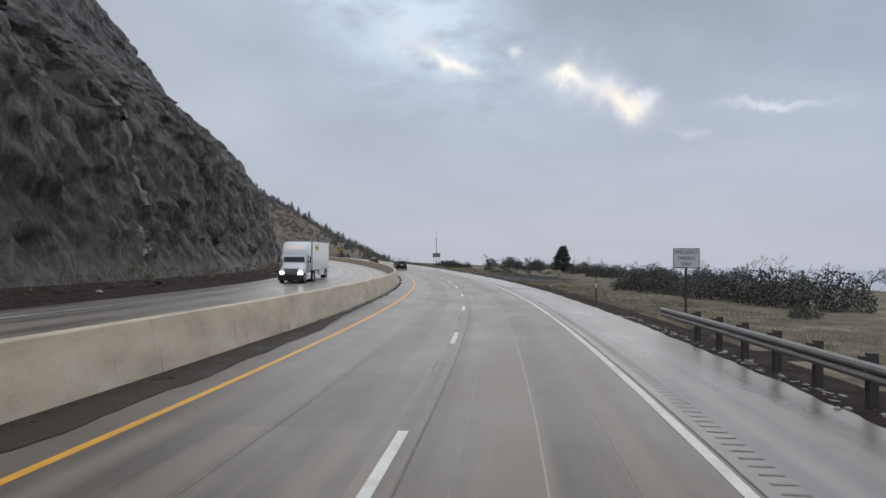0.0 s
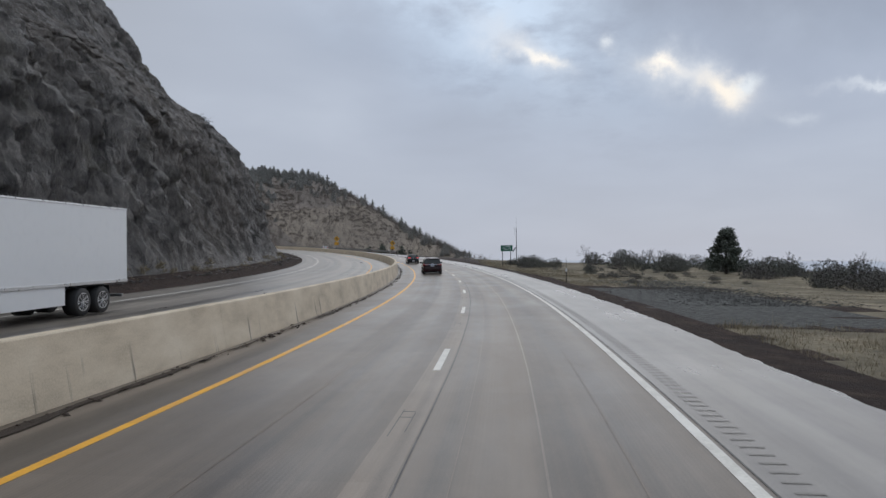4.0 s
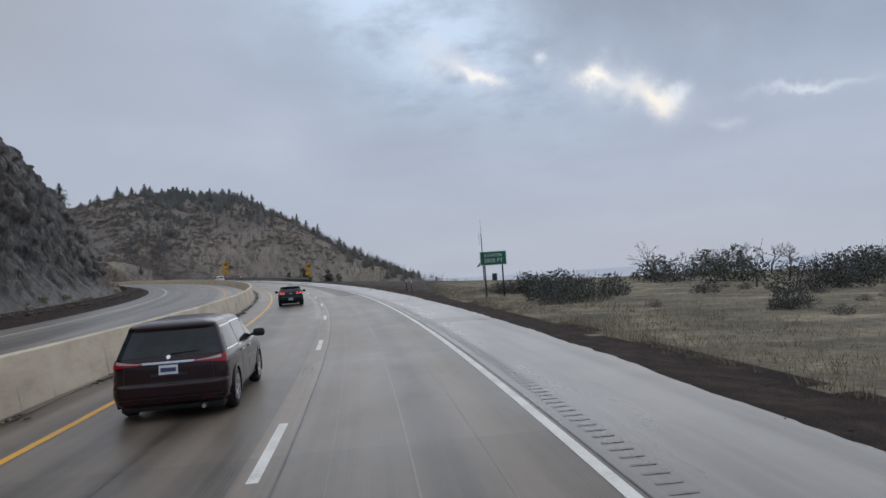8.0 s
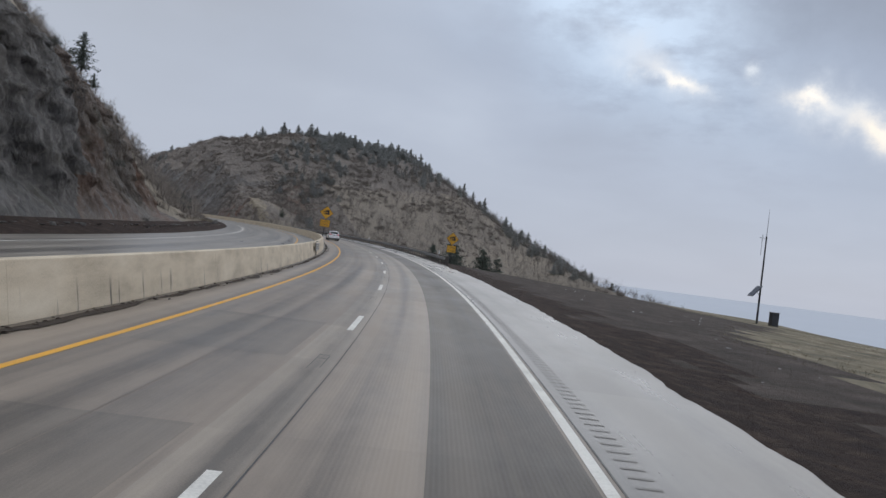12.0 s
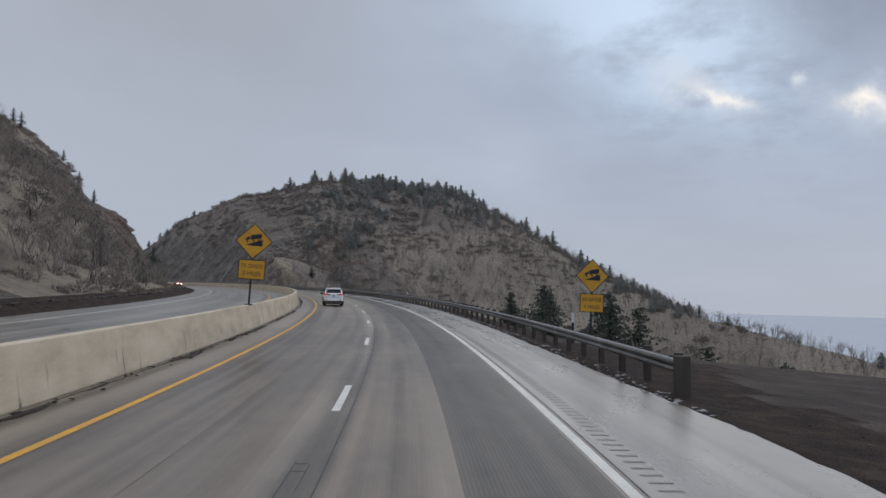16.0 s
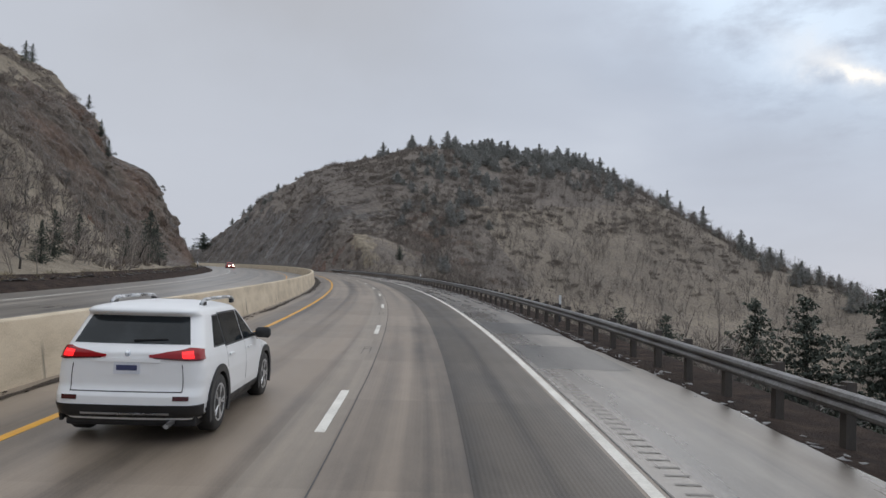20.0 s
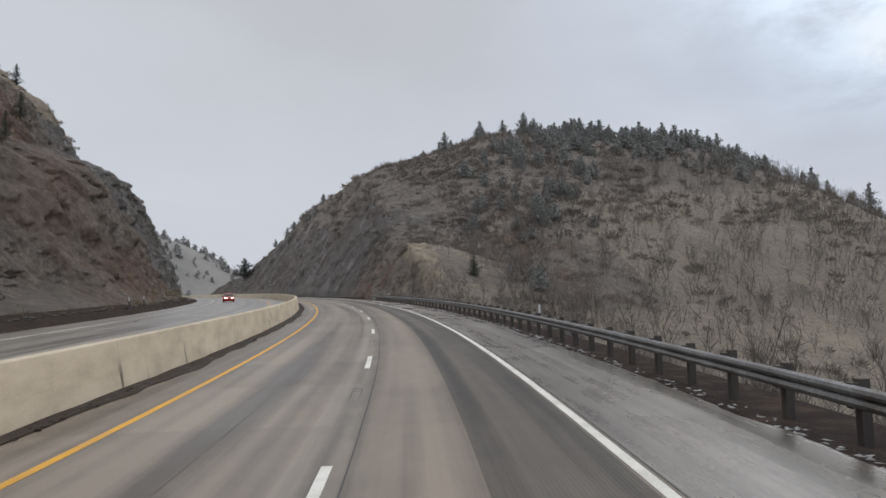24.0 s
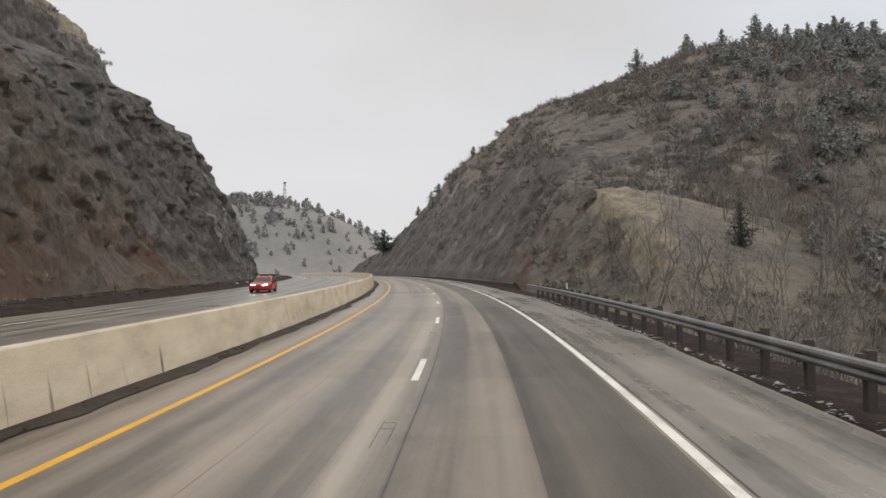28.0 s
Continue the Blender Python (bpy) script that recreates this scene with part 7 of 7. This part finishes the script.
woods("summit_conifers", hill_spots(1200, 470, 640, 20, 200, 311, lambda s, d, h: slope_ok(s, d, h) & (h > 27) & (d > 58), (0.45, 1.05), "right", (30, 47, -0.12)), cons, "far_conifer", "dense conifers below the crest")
woods("hill_brush", hill_spots(4600, 262, 680, 10, 220, 303, slope_ok, (0.5, 1.5), "right", (25, 43, -0.1)), bushes, "brush_twig", "brush patches over the hillside", "brush")
woods("hill_thicket", hill_spots(3600, 430, 640, 24, 200, 321, lambda s, d, h: slope_ok(s, d, h) & (h > 15) & (h < 50), (0.7, 1.7), "right", (34, 49, -0.2)), bushes, "brush_twig", "dense grey-brown thicket on the upper hillside", "brush")
woods("bank_brush", hill_spots(300, 268, 440, 9, 22, 304, lambda s, d, h: d > 9, (0.3, 0.8), "right"), bushes, "grey_twig", "low brush on the bank below the guardrail", "brush")

# wooded slope between the two cuts
hill_oak = [bare_tree("slope_oak", np.random.default_rng(80 + k), 5.0, "leafless oak on the pale hillside", "oaks on the pale hillside", 6, 2, 0.48) for k in range(3)]
rs = random.Random(17)
L = [(rs.uniform(305, 390), -rs.uniform(26, 66)) for _ in range(72)]
for k in range(3):
    scatter(hill_oak[k], [(s, d, lh(s, d) - 0.1, rs.uniform(0.6, 1.15), 1.0) for s, d in L[k::3]])
slope_con = conifer("slope_conifer", np.random.default_rng(90), 7.2, 4.2, "dark conifer at the foot of the pale hillside", "conifer_needles", "conifers of the pale hillside", 0.04, 0.12, 0.3, 9, 1.3)
scatter(slope_con, [(s, d, lh(s, d) - 0.2, k, 1.0) for s, d, k in ((388, -29.0, 1.0), (384, -28, 0.7), (391.5, -28.6, 0.75), (372, -29, 0.6), (360, -31, 0.55), (350, -30, 0.6), (343, -28.5, 0.5), (432, -41, 0.45), (449, -44, 0.5), (461, -47.5, 0.45), (470, -60, 0.6), (446, -58, 0.7), (452, -66, 0.8), (335, -33, 0.6), (458, -73, 0.8))])
woods("slope_woods", hill_spots(850, 300, 392, -80, -26, 309, lambda s, d, h: h > 0.6, (0.5, 1.0), "left", (22, 48, -0.35)), twigs, "brush_twig", "dense leafless oak scrub on the pale hillside")
woods("slope_brush", hill_spots(1000, 296, 385, -90, -25.5, 305, lambda s, d, h: h > 0.4, (0.35, 1.1), "left", (18, 44, -0.05)), bushes, "brush_twig", "grey brush on the pale hillside", "brush")
cliff_pine = conifer("cliff_pine", np.random.default_rng(95), 4.6, 4.2, "small ragged pine clinging to the top of the cliff", "conifer_needles", "pines on the cliff", 0.05, 0.13, 0.5, 5, 1.5)
scatter(cliff_pine, [(s, d, lh(s, d) - 0.2, k, 1.1) for s, d, k in ((252, -34.5, 0.8), (243, -40, 0.55), (232, -44, 0.6), (262, -36, 0.35))])
cliff_bush = shrub("cliff_shrub", np.random.default_rng(96), 1.6, 2.0, "ragged shrub on the edge of the cliff", "shrub_leaf", "shrubs on the cliff edge", 160, 0.12)
scatter(cliff_bush, [(s, d, lh(s, d) - 0.3, k, 1.0) for s, d, k in ((180, -37.2, 1.3), (190, -40, 0.6), (205, -46, 0.7), (222, -49, 0.7), (232, -47.5, 0.8), (215, -39, 0.5), (240, -33, 0.6), (170, -48, 0.7), (228, -58, 0.8), (250, -29, 0.6), (196, -37, 0.9), (212, -36.6, 0.7), (226, -36.5, 0.8), (233, -36.2, 0.6), (150, -52, 0.6), (255, -27, 0.6), (459, -31.5, 0.5), (463, -31, 0.4), (470, -42, 0.5), (500, -41, 0.5), (520, -40, 0.5))])
woods("foot_grass", hill_spots(1300, -40, 560, -25.6, -24.0, 306, lambda s, d, h: (h < 2.2), (0.15, 0.46), "left"), bushes, "straw", "dry straw-coloured weeds along the cliff foot", "grass")


# grass of the meadow and verge
def grass(name, n, s0, s1, d0, d1, mat, hgt, seed, label, thin=0.0, hf=None):
    r_ = np.random.default_rng(seed)
    s, d = r_.uniform(s0, s1, n), d0 + (d1 - d0) * r_.uniform(0, 1, n) ** 1.6
    keep = fbm(s, d, 6, 3, 0.5, seed) > thin
    keep &= ~((abs(s - 94) < 13) & (d < 14.5)) & (d > 6.5 + 6.5 * sstep(s, 160, 205) + 13 * sstep(s, 200, 228))
    s, d = s[keep], d[keep]
    p = at(s, d, right_height(s, d) - 0.02)
    m = len(p)
    k = 9
    c = np.repeat(p, k, 0) + np.concatenate([r_.normal(0, 0.13, (m * k, 2)), np.zeros((m * k, 1))], 1)
    a = r_.uniform(0, 6.28, m * k)
    w = np.stack([np.cos(a), np.sin(a), np.zeros(m * k)], 1) * r_.uniform(0.004, 0.010, (m * k, 1))
    hh = hgt * r_.uniform(0.5, 1.3, (m * k, 1))
    tip = c + np.concatenate([r_.normal(0, 0.38, (m * k, 2)), np.ones((m * k, 1))], 1) * hh
    v = np.stack([c - w, c + w, tip], 1).reshape(-1, 3)
    ob = mesh_from(name, v, np.arange(len(v)).reshape(-1, 3), mat)
    tagged(ob, label, "grass", "", "stuff")


grass("verge_straw", 2600, 20, 210, 6.6, 12, "straw", 0.34, 404, "tall clumps of bleached straw beside the gravel", 0.12)
grass("verge_grass", 9000, -20, 236, 6.5, 13, "straw", 0.17, 401, "dry straw-coloured grass along the gravel shoulder", -0.1)
grass("meadow_grass", 26000, -20, 240, 8, 46, "green_grass", 0.07, 402, "thin winter meadow grass, green and brown", -0.2)
grass("meadow_straw", 8000, -20, 240, 9, 46, "straw", 0.13, 403, "tufts of dead pale grass in the meadow", 0.2)


# crumbs of broken concrete, cinders and litter along the edges
def crumbs(name, n, s0, s1, d0, d1, size, mat, seed, label, hf):
    r_ = np.random.default_rng(seed)
    s, d = r_.uniform(s0, s1, n), r_.normal((d0 + d1) / 2, (d1 - d0) / 4, n)
    p = at(s, d, hf(s, d))
    base = np.array([[1, 0, 0], [0, 1, 0], [-1, 0, 0], [0, -1, 0], [0, 0, 0.8], [0, 0, -0.5]], float)
    f = np.array([[0, 1, 4], [1, 2, 4], [2, 3, 4], [3, 0, 4], [1, 0, 5], [2, 1, 5], [3, 2, 5], [0, 3, 5]])
    k = size * r_.uniform(0.3, 1.4, (n, 1, 1)) ** 1.5 * np.array([1.3, 1.3, 0.5])
    v = p[:, None] + (base[None] + r_.normal(0, 0.25, (n, 6, 3))) * k * r_.uniform(0.5, 1.4, (n, 1, 3))
    F = (np.arange(n)[:, None, None] * 6 + f[None]).reshape(-1, 3)
    ob = mesh_from(name, v.reshape(-1, 3), F, mat)
    tagged(ob, label, "debris", "", "stuff")


crumbs("edge_crumbs", 420, -20, 30, 4.75, 5.5, 0.05, "pale_crumbs", 501, "pale broken concrete crumbs along the pavement edge", right_height)
crumbs("edge_crumbs", 1500, 240, 446, 4.45, 5.1, 0.045, "pale_crumbs", 502, "pale broken concrete crumbs under the guardrail", right_height)
crumbs("cinder_stones", 8000, -20, 300, 4.9, 8.0, 0.016, "cinder_gravel", 503, "loose dark cinders on the shoulder", right_height)
crumbs("gravel_stones", 7000, 90, 117, 9, 17, 0.055, "grey_gravel", 507, "grey gravel spread over the turnout", right_height)
crumbs("meadow_stones", 500, 20, 240, 8, 30, 0.05, "pale_crumbs", 504, "scattered pale stones and litter in the grass", right_height)
crumbs("barrier_dirt", 2500, -20, 460, -7.1, -6.7, 0.04, "road_dirt", 505, "clods of dirt along the barrier foot", lambda s, d: 0.01 + 0 * s)
crumbs("scree", 1600, -40, 560, -25.6, -22.6, 0.16, "basalt", 506, "fallen rock along the cliff foot", lambda s, d: 0.45 + 0 * s)


def rock_lump(s, d, h, k, mat, label):
    root = thing("rock", place(s, d, h, random.uniform(0, 360)), label, "rock", "loose rocks")
    bm = bmesh.new()
    bmesh.ops.create_icosphere(bm, subdivisions=2, radius=k)
    for v in bm.verts:
        v.co *= 1 + 0.28 * noise.noise(v.co * (1.7 / k) + Vector((s, d, 0)))
        v.co.z *= 0.6
    part("stone", bm, mat, root)


for s, d, k, mat, label in ((62.8, 6.75, 0.20, "pale_crumbs", "white lump of rock on the gravel shoulder"), (28, -22.5, 0.32, "pale_crumbs", "pale fallen rock in the ditch"), (66, 8.6, 0.12, "pale_crumbs", "pale stone in the verge"), (40, -22.8, 0.22, "pale_crumbs", "pale fallen rock in the ditch"), (92, -22.9, 0.25, "pale_crumbs", "pale fallen rock in the ditch"), (478, -22.8, 0.25, "pale_crumbs", "pale fallen rock in the ditch"), (486, -23.0, 0.2, "pale_crumbs", "pale fallen rock in the ditch")):
    rock_lump(s, d, 0.0 if d > 0 else 0.3, k, mat, label)


# masts and trees of the far ridge
def far_tower(s, d, h0, h):
    root = thing("relay_tower", Matrix.Translation(at(s, d, h0)), "thin lattice relay tower on the far ridge", "tower", "relay towers")
    bm = bmesh.new()
    for x, y in ((-1, -1), (1, -1), (1, 1), (-1, 1)):
        rod((x * 1.6, y * 1.6, 0), (x * 0.5, y * 0.5, h), 0.18, 0.12, 4, bm)
    part("legs", bm, "galvanised_steel", root)
    bm = bmesh.new()
    for k in range(8):
        z0, z1 = h * k / 8, h * (k + 1) / 8
        w0, w1 = 1.6 - 1.1 * k / 8, 1.6 - 1.1 * (k + 1) / 8
        rod((-w0, -w0, z0), (w1, -w1, z1), 0.09, 0.09, 4, bm)
        rod((w0, w0, z0), (-w1, w1, z1), 0.09, 0.09, 4, bm)
    part("bracing", bm, "galvanised_steel", root)
    part("antennas", box((-1.6, -0.6, h), (1.6, 0.6, h + 1.2), 0.2), "galvanised_steel", root)


for s, d, h in ((962.9, 43.8, 25), (957.6, 60.2, 16)):
    x_, y_, z_ = at(s, d)
    far_tower(s, d, float(far_level(x_, y_)) - z_ - 1.0, h)
r_ = np.random.default_rng(77)
c_ = at(990, 30)
px, py = c_[0] - 30 + r_.normal(0, 110, 1900), c_[1] - 50 + r_.normal(0, 95, 1900)
woods("far_woods", [(np.array(q), k) for q, k in zip(np.stack([px, py, far_level(px, py) - 0.5], 1), r_.uniform(0.5, 1.5, 1900))], far_cons, "pale_conifer", "conifers on the far ridge, mist put into their pale colour")
woods("bench_brush", hill_spots(700, 384, 512, -95, -40, 307, lambda s, d, h: h > 26, (0.35, 1.0), "left", (18, 46, -0.1)), bushes, "brush_twig", "grey brush above the brown rock cut", "brush")
woods("spur_brush", hill_spots(1900, 466, 690, 10, 60, 308, lambda s, d, h: (h > 3) & (h < 48) & ((h > 20) | (fbm(s, d, 6, 3, 0.5, 81) > 0.12)), (0.3, 0.9), "right"), bushes, "brush_twig", "brush over the rock spur", "brush")
